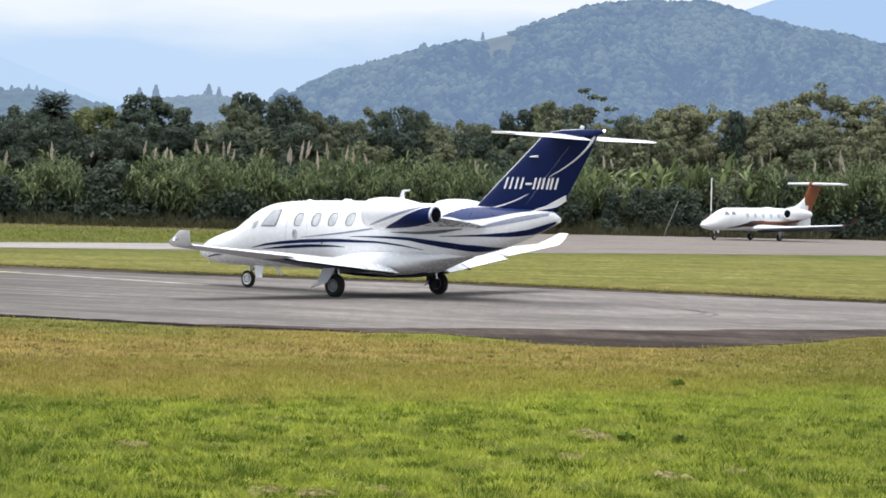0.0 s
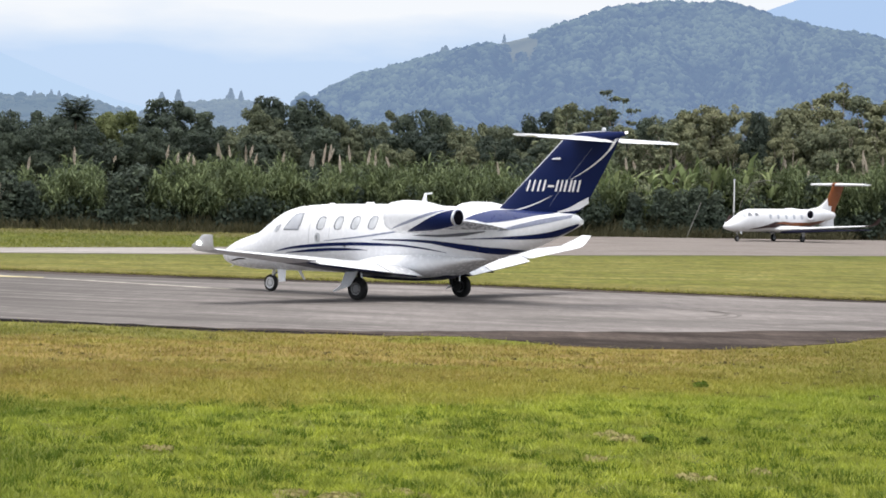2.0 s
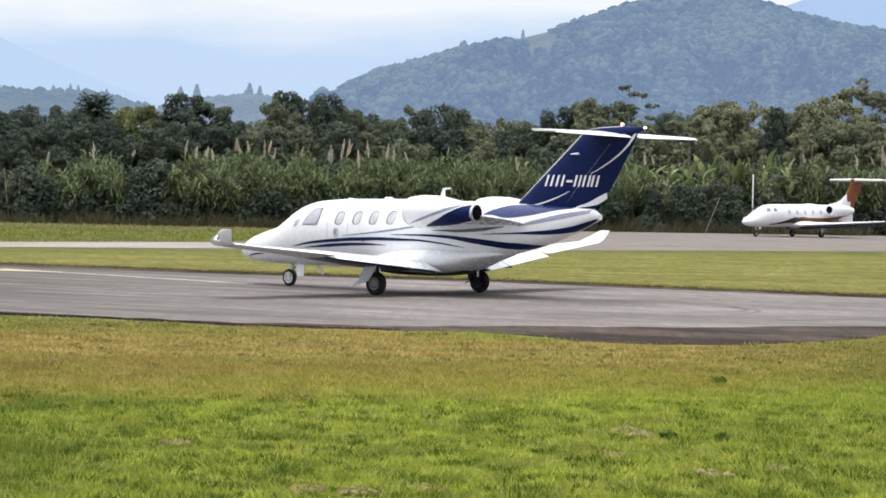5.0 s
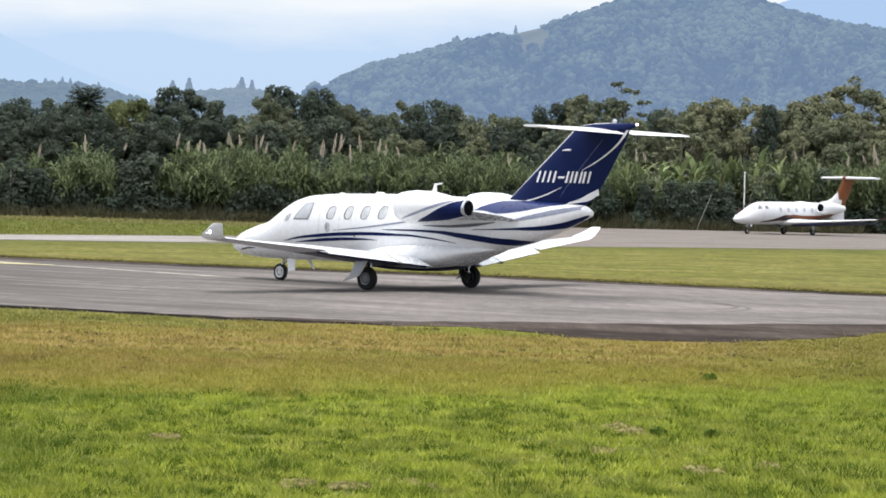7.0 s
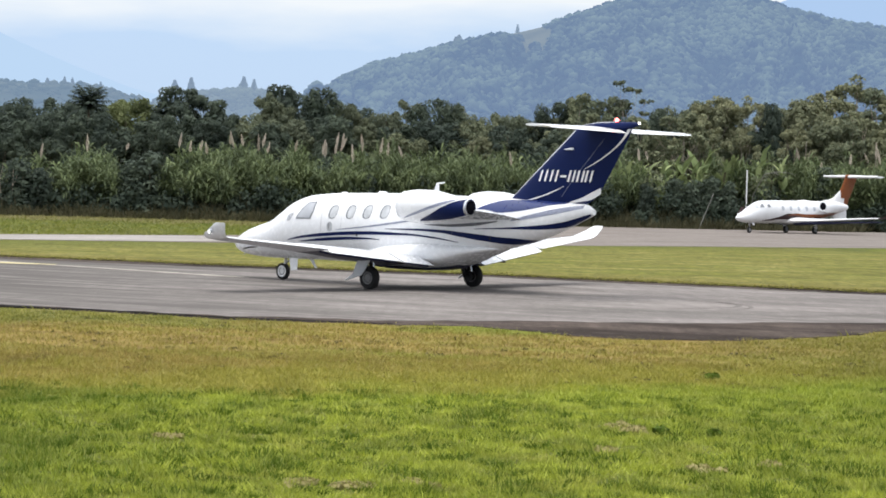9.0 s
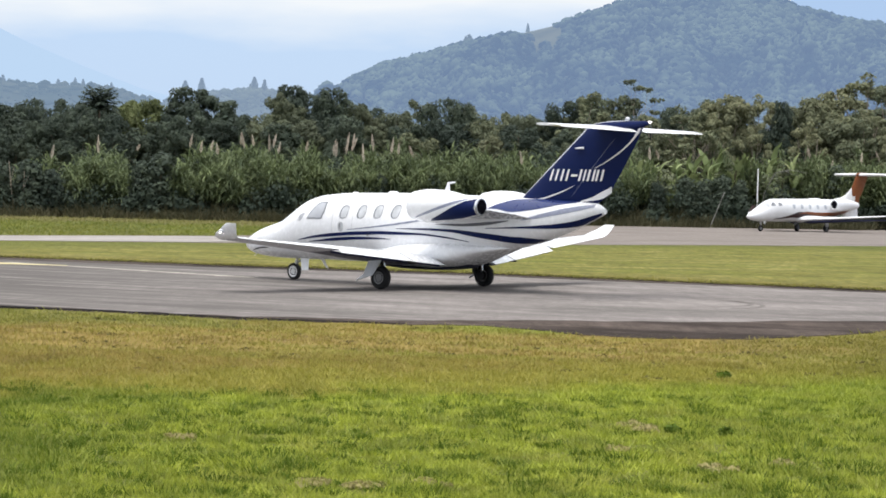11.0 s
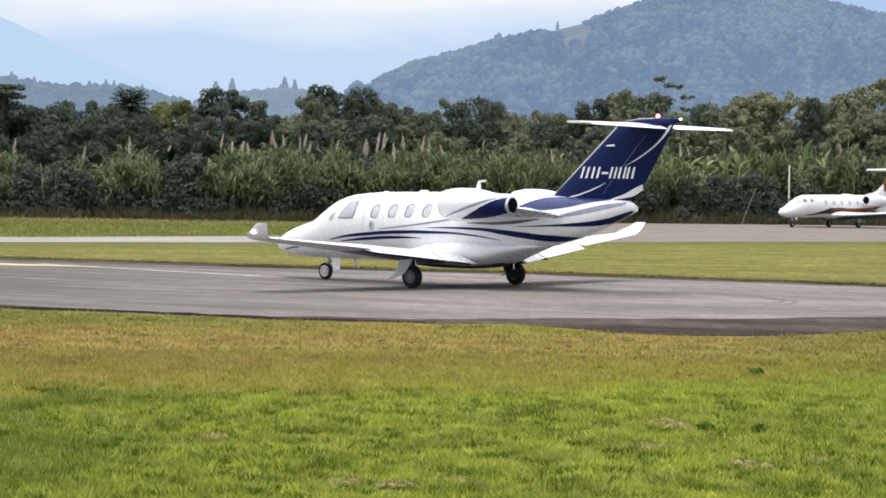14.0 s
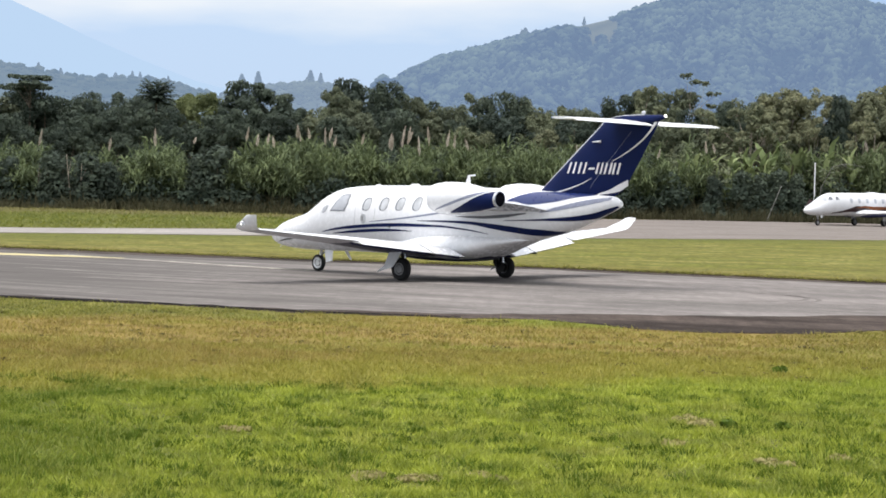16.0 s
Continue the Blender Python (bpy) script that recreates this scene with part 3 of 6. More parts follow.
M_FRAME = paint("window_frame_paint", rgb(0.17, 0.18, 0.20), 0.35, 0.1, 0.05)
# the shade inside exhaust and intake is put into this black
M_RECESS = plain("recess_black", rgb(0.006, 0.006, 0.009), 0.95, vary=0.2)
M_RECESS.node_tree.nodes["Principled BSDF"].inputs["Specular IOR Level"].default_value = 0.02
M_BOOT = plain("leading_edge_metal", rgb(0.55, 0.56, 0.60), 0.25, 0.8, vary=0.15)


def glowing(name, colour, strength):
    n = Nodes(name)
    n.put("Base Color", colour)
    n.put("Emission Color", colour)
    n.put("Emission Strength", strength)
    return n.mat


M_RED_GLOW = glowing("lit_red_beacon", rgb(1.0, 0.13, 0.12), 7.0)
M_WHITE_GLOW = glowing("lit_white_lamp", rgb(1.0, 0.97, 0.92), 2.5)
M_CLEAR = plain("clear_lamp_cover", rgb(0.55, 0.57, 0.62), 0.1, vary=0.1)


def smooth_table(rows, n):
    """Rows (x, a, b, ...) sorted by falling x, refined to n stations along a smooth curve."""
    r = np.array(sorted(rows), float)
    x = r[:, 0]
    xs = np.unique(np.concatenate([np.linspace(x[0], x[-1], n), x]))
    cols = [xs]
    for k in range(1, r.shape[1]):
        y = r[:, k]
        d = np.diff(y) / np.diff(x)
        m = np.zeros_like(y)
        m[0], m[-1] = d[0], d[-1]
        for i in range(1, len(y) - 1):
            if d[i - 1] * d[i] > 0:
                m[i] = 2 * d[i - 1] * d[i] / (d[i - 1] + d[i])
        i = np.clip(np.searchsorted(x, xs) - 1, 0, len(x) - 2)
        h = x[i + 1] - x[i]
        t = (xs - x[i]) / h
        cols.append((2 * t**3 - 3 * t**2 + 1) * y[i] + (t**3 - 2 * t**2 + t) * h * m[i] + (3 * t**2 - 2 * t**3) * y[i + 1] + (t**3 - t**2) * h * m[i + 1])
    return np.stack(cols, 1)


def tube_mesh(name, table, material, power=2.2, around=28, offset=(0, 0), n=60):
    """Body lofted through stations (x, top, bottom, half width)."""
    st = smooth_table(table, n)
    bm = bmesh.new()
    rings = []
    for x, top, bot, w in st:
        c, h = (top + bot) / 2, max(0.004, (top - bot) / 2)
        w = max(0.004, w)
        ring = []
        for i in range(around):
            a = 2 * math.pi * i / around
            ca, sa = math.cos(a), math.sin(a)
            ring.append(bm.verts.new((x, offset[0] + w * math.copysign(abs(ca) ** (2 / power), ca), offset[1] + c + h * math.copysign(abs(sa) ** (2 / power), sa))))
        rings.append(ring)
    for a, b in zip(rings, rings[1:]):
        for i in range(around):
            j = (i + 1) % around
            bm.faces.new((a[i], a[j], b[j], b[i]))
    bm.faces.new(rings[0])
    bm.faces.new(rings[-1][::-1])
    return bm_mesh(name, bm, material, True, 50)


def foil(le, te, z, thick, n=9, a=0.0, b=1.0, camber=0.01):
    """Closed section between the chord fractions a and b: pairs (x, z)."""
    chord = le - te
    up, down = [], []
    for i in range(n + 1):
        t = a + (b - a) * (1 - math.cos(math.pi * i / n)) / 2
        y = 5 * thick * (0.2969 * math.sqrt(t) - 0.126 * t - 0.3516 * t * t + 0.2843 * t**3 - 0.1036 * t**4)
        c = camber * 4 * t * (1 - t)
        up.append((le - t * chord, z + (c + y) * chord))
        down.append((le - t * chord, z + (c - y) * chord))
    return up[::-1] + down[1:]


def loft(name, loops, material, smooth=40):
    bm = bmesh.new()
    rings = [[bm.verts.new(p) for p in loop] for loop in loops]
    for a, b in zip(rings, rings[1:]):
        for i in range(len(a)):
            j = (i + 1) % len(a)
            bm.faces.new((a[i], a[j], b[j], b[i]))
    bm.faces.new(rings[0][::-1])
    bm.faces.new(rings[-1])
    bmesh.ops.remove_doubles(bm, verts=bm.verts, dist=0.0005)
    return bm_mesh(name, bm, material, True, smooth)


def lathe(name, profile, material, axis="y", steps=28):
    """Body of revolution about an axis through the origin; profile: (along, radius)."""
    bm = bmesh.new()
    rings = []
    for s, r in profile:
        ring = []
        for i in range(steps):
            a = 2 * math.pi * i / steps
            p, q = r * math.cos(a), r * math.sin(a)
            ring.append(bm.verts.new({"x": (s, p, q), "y": (q, s, p), "z": (p, q, s)}[axis]))
        rings.append(ring)
    for a, b in zip(rings, rings[1:]):
        for i in range(steps):
            j = (i + 1) % steps
            bm.faces.new((a[i], a[j], b[j], b[i]))
    bm.faces.new(rings[0])
    bm.faces.new(rings[-1][::-1])
    return bm_mesh(name, bm, material, True, 35)


def rod(name, a, b, r0, r1, material, steps=12):
    """A tapered round bar from a to b."""
    a, b = Vector(a), Vector(b)
    bm = bmesh.new()
    bmesh.ops.create_cone(bm, cap_ends=True, segments=steps, radius1=r0, radius2=r1, depth=(b - a).length)
    m = Matrix.Translation((a + b) / 2) @ (b - a).to_track_quat("Z", "Y").to_matrix().to_4x4()
    bmesh.ops.transform(bm, matrix=m, verts=bm.verts)
    return bm_mesh(name, bm, material)


def plate(name, outline, thick, material, bevel=0.006):
    """A bevelled plate: an outline of points in space, thickened along its normal."""
    bm = bmesh.new()
    f = bm.faces.new([bm.verts.new(p) for p in outline])
    f.normal_update()
    nrm = f.normal.copy()
    r = bmesh.ops.extrude_face_region(bm, geom=[f])
    bmesh.ops.translate(bm, verts=[v for v in r["geom"] if isinstance(v, bmesh.types.BMVert)], vec=nrm * thick)
    bmesh.ops.bevel(bm, geom=list(bm.edges), offset=bevel, segments=1, affect="EDGES")
    return bm_mesh(name, bm, material, True, 30)


def skin_ribbon(name, rows, place, material, columns=36, across=4):
    """A painted band: rows (x, z, half height) along it, laid on a skin by place(x, z)."""
    r = np.array(sorted(rows), float)
    xs = np.linspace(r[0, 0], r[-1, 0], columns)
    st = smooth_table(rows, columns)
    zc, hw = np.interp(xs, st[:, 0], st[:, 1]), np.interp(xs, st[:, 0], st[:, 2])
    verts, faces = [], []
    for x, z, h in zip(xs, zc, hw):
        for k in range(across + 1):
            verts.append(place(x, z + h * (2 * k / across - 1)))
    n = across + 1
    for i in range(columns - 1):
        for k in range(across):
            a = i * n + k
            faces.append((a, a + 1, a + n + 1, a + n))
    return mesh_of(name, verts, faces, material, True)


def skin_patch(name, outline, place, material):
    """A pane or painted field laid on a skin: an outline in (x, z), filled by rings round its middle."""
    cx, cz = sum(p[0] for p in outline) / len(outline), sum(p[1] for p in outline) / len(outline)
    verts, faces = [place(cx, cz)], []
    n = len(outline)
    for ring in (0.35, 0.7, 1.0):
        for x, z in outline:
            verts.append(place(cx + (x - cx) * ring, cz + (z - cz) * ring))
    for i in range(n):
        j = (i + 1) % n
        faces.append((0, 1 + i, 1 + j))
        for k in range(2):
            a, b = 1 + k * n, 1 + (k + 1) * n
            faces.append((a + i, b + i, b + j, a + j))
    return mesh_of(name, verts, faces, material, True)


def filled(outline, steps=5):
    """An outline with more points along its straight edges."""
    out = []
    for (x0, z0), (x1, z1) in zip(outline, outline[1:] + outline[:1]):
        out += [(x0 + (x1 - x0) * k / steps, z0 + (z1 - z0) * k / steps) for k in range(steps)]
    return out


def oval(cx, cz, w, h, power=2.8, n=22, lean=0.0):
    out = []
    for i in range(n):
        a = 2 * math.pi * i / n
        ca, sa = math.cos(a), math.sin(a)
        z = h / 2 * math.copysign(abs(sa) ** (2 / power), sa)
        out.append((cx + w / 2 * math.copysign(abs(ca) ** (2 / power), ca) + lean * z, cz + z))
    return out


def wheel(parent, at, radius, width, rim_material, label, rim=0.54):
    """A wheel that can turn: hub with a tyre on it."""
    r, w = radius, width / 2
    hub = part("wheel", lathe("wheel", [(-w * 0.9, r * 0.1), (-w * 0.95, r * 0.3), (-w * 0.75, r * 0.38), (-w * 0.95, r * rim), (w * 0.95, r * rim), (w * 0.75, r * 0.38), (w * 0.95, r * 0.3), (w * 0.9, r * 0.1)],
                                 rim_material), parent, label, pose(*at))
    part("tyre", lathe("tyre", [(-w * 0.8, r * (rim - 0.04)), (-w, r * (rim + 0.12)), (-w * 0.95, r * 0.88), (-w * 0.62, r * 0.98), (-w * 0.5, r * 0.985), (-w * 0.46, r * 0.965), (-w * 0.4, r), (w * 0.4, r), (w * 0.46, r * 0.965),
                                (w * 0.5, r * 0.985), (w * 0.62, r * 0.98), (w * 0.95, r * 0.88), (w, r * (rim + 0.12)), (w * 0.8, r * (rim - 0.04))], M_TYRE, steps=36), hub, "black rubber tyre")
    for i in range(5):
        a = 2 * math.pi * i / 5
        p = (r * 0.42 * math.sin(a), w * 0.3, r * 0.42 * math.cos(a))
        part("bolt", rod("bolt", p, (p[0], w * 0.82, p[2]), r * 0.05, r * 0.05, M_DARK, 8), hub)
    return hub


# fuselage stations: x, top, bottom, half width
BODY = [(6.61, 0.94, 0.92, 0.01), (6.55, 1.00, 0.83, 0.10), (6.35, 1.12, 0.71, 0.26), (6.0, 1.29, 0.63, 0.42), (5.6, 1.42, 0.59, 0.53), (5.0, 1.60, 0.57, 0.64),
        (4.5, 1.91, 0.57, 0.70), (4.2, 2.08, 0.57, 0.73), (3.9, 2.20, 0.57, 0.76), (3.6, 2.26, 0.58, 0.77), (2.8, 2.32, 0.58, 0.79), (1.8, 2.34, 0.58, 0.79)]
BODY += [(0.8, 2.35, 0.59, 0.79), (-0.4, 2.34, 0.60, 0.79), (-1.2, 2.33, 0.68, 0.76), (-2.0, 2.32, 0.88, 0.68), (-2.8, 2.30, 1.09, 0.58), (-3.8, 2.26, 1.35, 0.42),
         (-4.5, 2.23, 1.62, 0.29), (-5.0, 2.20, 1.84, 0.19), (-5.24, 2.08, 1.95, 0.07)]
BODY_FINE = smooth_table(BODY, 80)


def on_body(side, lift=0.007):
    """Lays (x, z) on the fuselage's flank."""
    def place(x, z):
        top, bot, w = (float(np.interp(x, BODY_FINE[:, 0], BODY_FINE[:, k])) for k in (1, 2, 3))
        c, h = (top + bot) / 2, (top - bot) / 2
        t = max(-0.995, min(0.995, (z - c) / h))
        y = w * (1 - abs(t) ** 2.2) ** (1 / 2.2)
        return (x, side * (y + lift * (1 - 0.5 * abs(t))), c + t * (h + lift))
    return place


FIN = [(2.15, -2.62, -4.90), (2.30, -2.76, -5.20), (2.42, -2.90, -5.36), (2.59, -3.09, -5.46), (3.10, -3.67, -5.78), (3.72, -4.38, -6.14), (3.98, -4.67, -6.27), (4.05, -4.88, -6.31), (4.085, -5.15, -6.31), (4.105, -5.6, -6.25)]


def fin_section(z):
    zs = [f[0] for f in FIN]
    return float(np.interp(z, zs, [f[1] for f in FIN])), float(np.interp(z, zs, [f[2] for f in FIN]))


def on_fin(side, lift=0.006):
    def place(x, z):
        le, te = fin_section(z)
        t = max(0.002, min(0.998, (le - x) / (le - te)))
        y = 5 * 0.085 * (0.2969 * math.sqrt(t) - 0.126 * t - 0.3516 * t * t + 0.2843 * t**3 - 0.1036 * t**4) * (le - te)
        return (x, side * (y + lift), z)
    return place


def trimmed(loop, x0, z0, degrees):
    """A section turned about a hinge, tail end down."""
    c, d = math.cos(radians(degrees)), math.sin(radians(degrees))
    return [(x0 + (x - x0) * c - (z - z0) * d, z0 + (x - x0) * d + (z - z0) * c) for x, z in loop]


def wing_z(y):
    return 0.72 + (abs(y) - 0.8) * 0.087


def wing_le(y):
    return 1.12 - (abs(y) - 0.8) * 0.080


def wing_te(y):
    return -1.24 + (abs(y) - 0.8) * 0.185


def jet_wing(jet, s):
    """One wing, s = 1 for the left: box, flaps, aileron, tip fin, leading edge and lamp."""
    side = "left" if s > 0 else "right"

    def section(y, a=0.0, b=1.0, thick=0.125, drop=0.0):
        loop = foil(wing_le(y), wing_te(y), wing_z(y), thick, a=a, b=b)
        hinge = (wing_le(y) - a * (wing_le(y) - wing_te(y)), wing_z(y) - 0.03)
        c, d = math.cos(drop), math.sin(drop)
        out = []
        for x, z in loop:
            dx, dz = x - hinge[0], z - hinge[1]
            out.append((hinge[0] + dx * c - dz * d, s * y, hinge[1] + dx * d + dz * c))
        return out

    wing = part("wing", loft("wing", [section(y, 0, 0.74) for y in (0.3, 0.8, 2.0, 3.0, 4.06)] + [section(y, 0, 0.78, 0.11) for y in (4.10, 5.4, 6.9)], M_WHITE), jet, "white tapered low wing")
    for a, b in ((0.98, 1.90), (1.97, 4.04)):
        flap = part("flap", loft("flap", [section(y, 0.75, 1.0, 0.13, 0.21) for y in (a, (a + b) / 2, b)], M_WHITE), wing, "lowered white trailing flap")
        # the flap's underside carries its shade in the colour
        part("flap_underside", loft("flap_underside", [[(x + 0.02, yy, z - 0.042) for x, yy, z in section(y, 0.72, 0.94, 0.13, 0.21)] for y in (a + 0.02, (a + b) / 2, b - 0.02)], M_SHADE_BLUE), flap, "flap underside, shade painted in as dark blue")
    part("flap_fairing", rod("flap_fairing", (wing_te(1.93) + 0.55, s * 1.93, wing_z(1.93) - 0.10), (wing_te(1.93) - 0.06, s * 1.93, wing_z(1.93) - 0.14), 0.05, 0.02, M_DARK, 10), wing, "dark flap hinge fairing")
    part("aileron", loft("aileron", [section(y, 0.79, 1.0, 0.11, 0.02) for y in (4.12, 5.4, 6.55)], M_WHITE), wing, "white aileron")
    part("wing_end", loft("wing_end", [section(y, 0.79, 1.0, 0.11) for y in (6.58, 6.9)], M_WHITE), wing)
    part("leading_edge", loft("leading_edge", [[(x + 0.006, y, z) for x, y, z in section(yy, 0.0, 0.06, 0.135)] for yy in (1.1, 3.0, 5.0, 6.85)], M_BOOT), wing, "bare metal leading edge")
    # upswept tip fin
    loops = []
    for y, z, le, te, th in ((6.9, wing_z(6.9), wing_le(6.9), wing_te(6.9), 0.11), (7.0, wing_z(6.9) + 0.03, 0.60, -0.13, 0.10), (7.08, wing_z(6.9) + 0.10, 0.50, -0.18, 0.09),
                             (7.14, wing_z(6.9) + 0.20, 0.28, -0.23, 0.08), (7.20, wing_z(6.9) + 0.33, 0.06, -0.28, 0.07), (7.205, wing_z(6.9) + 0.345, -0.02, -0.27, 0.04)):
        lean = min(1.0, (y - 6.9) / 0.2)
        loops.append([(x, s * (y - (zz - z) * lean), z + (zz - z) * (1 - lean)) for x, zz in foil(le, te, z, th, camber=0)])
    tip = part("tip_fin", loft("tip_fin", loops, M_WHITE), wing, "small upswept white wing-tip fin")
    part("tip_lamp", lathe("tip_lamp", [(0.02, 0.003), (0.01, 0.011), (-0.01, 0.012), (-0.02, 0.003)], M_WHITE_GLOW, "x", 12), wing, "small lit white wing-tip lamp", pose(0.30, s * 7.135, wing_z(6.9) + 0.115))
    # lower skin with underside shade in its colour: dark inboard, pale grey outboard
    for ys, material, label in (((1.05, 2.5, 4.06), M_SHADE_BLUE, "lower skin, shade painted in as dark grey-blue"), ((4.07, 5.5, 6.88), M_SHADE_GREY, "lower skin, shade painted in as pale grey")):
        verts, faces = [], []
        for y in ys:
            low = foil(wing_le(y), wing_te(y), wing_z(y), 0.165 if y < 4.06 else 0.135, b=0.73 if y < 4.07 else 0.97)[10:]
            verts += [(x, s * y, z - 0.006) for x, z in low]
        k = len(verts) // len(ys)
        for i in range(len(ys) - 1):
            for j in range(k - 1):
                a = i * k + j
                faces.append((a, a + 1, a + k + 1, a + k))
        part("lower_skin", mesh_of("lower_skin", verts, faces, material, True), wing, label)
    # seam between wing and flaps, on the upper side
    verts = []
    for y in (1.0, 2.0, 3.0, 4.04):
        x, z = foil(wing_le(y), wing_te(y), wing_z(y), 0.125, b=0.74)[0]
        verts += [(x + 0.022, s * y, z + 0.008), (x - 0.012, s * y, z + 0.005)]
    part("flap_seam", mesh_of("flap_seam", verts, [(2 * k, 2 * k + 1, 2 * k + 3, 2 * k + 2) for k in range(3)], M_FRAME), wing, "dark seam before the flaps")
    return wing


def jet_engine(jet, s):
    """Rear engine pod with inlet ring, exhaust and its stub."""
    y = s * 1.33
    stations = [(-0.50, 2.38, 1.73, 0.34), (-0.62, 2.42, 1.68, 0.385), (-0.95, 2.455, 1.65, 0.41), (-1.35, 2.45, 1.66, 0.40), (-1.9, 2.37, 1.74, 0.34), (-2.3, 2.285, 1.81, 0.26), (-2.55, 2.24, 1.86, 0.20)]
    pod = part("engine_pod", tube_mesh("engine_pod", stations, M_WHITE, 2, 28, (y, 0), 34), jet, "white engine pod with a navy sweep")
    part("inlet_ring", lathe("inlet_ring", [(-0.05, 0.27), (0.02, 0.28), (0.045, 0.305), (0.02, 0.335), (-0.03, 0.352), (-0.08, 0.33)], M_WHITE, "x"), pod, "white inlet ring", pose(-0.51, y, 2.055))
    part("fan_face", lathe("fan_face", [(-0.02, 0.28), (0.0, 0.27), (0.02, 0.10), (0.10, 0.01)], M_DARK, "x"), pod, "dark engine fan", pose(-0.49, y, 2.055))
    part("exhaust_ring", lathe("exhaust_ring", [(0.0, 0.206), (-0.04, 0.203), (-0.06, 0.199), (-0.06, 0.184), (-0.04, 0.178), (0.0, 0.17)], M_BRIGHT, "x"), pod, "bare metal exhaust rim", pose(-2.52, y, 2.055))
    part("exhaust_core", lathe("exhaust_core", [(0.0, 0.172), (0.02, 0.10), (-0.03, 0.02)], M_RECESS, "x"), pod, "black face for the shaded exhaust opening", pose(-2.58, y, 2.055))

    def on_pod(x, z):
        st = smooth_table(stations, 30)
        top, bot, w = (float(np.interp(x, st[:, 0], st[:, k])) for k in (1, 2, 3))
        c, h = (top + bot) / 2, (top - bot) / 2
        t = max(-0.99, min(0.99, (z - c) / h))
        return (x, y + s * (w * math.sqrt(1 - t * t) + 0.006), c + t * (h + 0.006))
    part("navy_sweep", skin_ribbon("navy_sweep", [(-1.20, 1.71, 0.010), (-1.6, 1.80, 0.075), (-2.0, 1.92, 0.15), (-2.3, 2.01, 0.185), (-2.52, 2.06, 0.19)], on_pod, M_NAVY, 30, 6), pod, "navy painted sweep")
    part("grey_line", skin_ribbon("grey_line", [(-0.72, 1.76, 0.008), (-1.3, 1.93, 0.032), (-1.9, 2.12, 0.036), (-2.35, 2.25, 0.008)], on_pod, M_STEEL_BLUE, 24, 3), pod, "grey-blue painted line")
    stub = [[(x, s * 0.50, z) for x, z in foil(-0.75, -3.45, 1.80, 0.075, camber=0)], [(x, s * 0.80, z) for x, z in foil(-0.85, -3.15, 1.90, 0.075, camber=0)],
            [(x, s * 1.20, z) for x, z in foil(-0.95, -2.72, 1.98, 0.07, camber=0)]]
    part("pylon", loft("pylon", stub, M_SILVER), pod, "grey engine stub")


def jet_gear(jet):
    wheels = []
    for s in (1, -1):
        leg = part("main_leg", rod("main_leg", (0.16, s * 1.95, 0.82), (0.16, s * 1.90, 0.44), 0.055, 0.045, M_STRUT), jet, "metal main undercarriage leg")
        part("trailing_link", rod("trailing_link", (0.18, s * 1.88, 0.42), (-0.02, s * 1.88, 0.27), 0.045, 0.04, M_STRUT), leg)
        part("shock_strut", rod("shock_strut", (0.0, s * 1.87, 0.76), (-0.04, s * 1.87, 0.34), 0.032, 0.026, M_BRIGHT), leg)
        part("actuator", rod("actuator", (0.20, s * 1.76, 0.78), (0.14, s * 1.74, 0.36), 0.05, 0.045, M_DARK), leg, "dark hydraulic actuator")
        part("torque_link", plate("torque_link", [(0.26, s * 1.78, 0.46), (0.12, s * 1.78, 0.52), (0.02, s * 1.78, 0.34), (0.16, s * 1.78, 0.24)], 0.05, M_DARK, 0.008), leg, "dark torque link")
        part("brake_hose", rod("brake_hose", (0.22, s * 1.72, 0.60), (0.06, s * 1.74, 0.24), 0.016, 0.016, M_TYRE, 8), leg, "black brake hose")
        part("axle", rod("axle", (0, s * 1.80, 0.28), (0, s * 2.0, 0.28), 0.03, 0.03, M_DARK), leg)
        part("brake", lathe("brake", [(-0.05, 0.05), (-0.05, 0.13), (0.05, 0.13), (0.05, 0.05)], M_DARK), leg, "dark brake pack", pose(0, s * 1.86, 0.28))
        part("gear_door", plate("gear_door", [(0.26, s * 2.13, 0.76), (-0.14, s * 2.13, 0.74), (0.02, s * 2.145, 0.48), (0.13, s * 2.15, 0.34), (0.36, s * 2.155, 0.27), (0.66, s * 2.16, 0.18), (0.64, s * 2.16, 0.22), (0.42, s * 2.155, 0.36)], 0.022, M_WHITE), leg, "white undercarriage leg door")
        wheels.append((wheel(jet, (0, s * 1.985, 0.283), 0.283, 0.19, M_RIM, "main wheel with a metal hub"), (0, s * 1.985, 0.283), 0.283))
    leg = part("nose_leg", rod("nose_leg", (4.70, 0, 0.70), (4.80, 0, 0.30), 0.045, 0.038, M_WHITE_RIM), jet, "metal nose undercarriage leg")
    for y in (-0.075, 0.075):
        part("fork", plate("fork", [(4.84, y, 0.36), (4.76, y, 0.36), (4.79, y, 0.20), (4.89, y, 0.20)], 0.014, M_WHITE_RIM, 0.003), leg, "white wheel fork")
    part("drag_brace", rod("drag_brace", (4.40, 0, 0.66), (4.76, 0, 0.42), 0.022, 0.022, M_STRUT), leg)
    for y in (0.20,):
        part("gear_door", plate("gear_door", [(4.44, y, 0.62), (4.12, y, 0.62), (4.10, y * 1.25, 0.29), (4.33, y * 1.25, 0.27)], 0.015, M_WHITE), leg, "white nose undercarriage door")
    wheels.append((wheel(jet, (4.84, 0, 0.225), 0.225, 0.115, M_WHITE_RIM, "nose wheel with a white hub", 0.66), (4.84, 0, 0.225), 0.225))
    return wheels


STROBE_AT = (0.22, 7.13, 1.40)
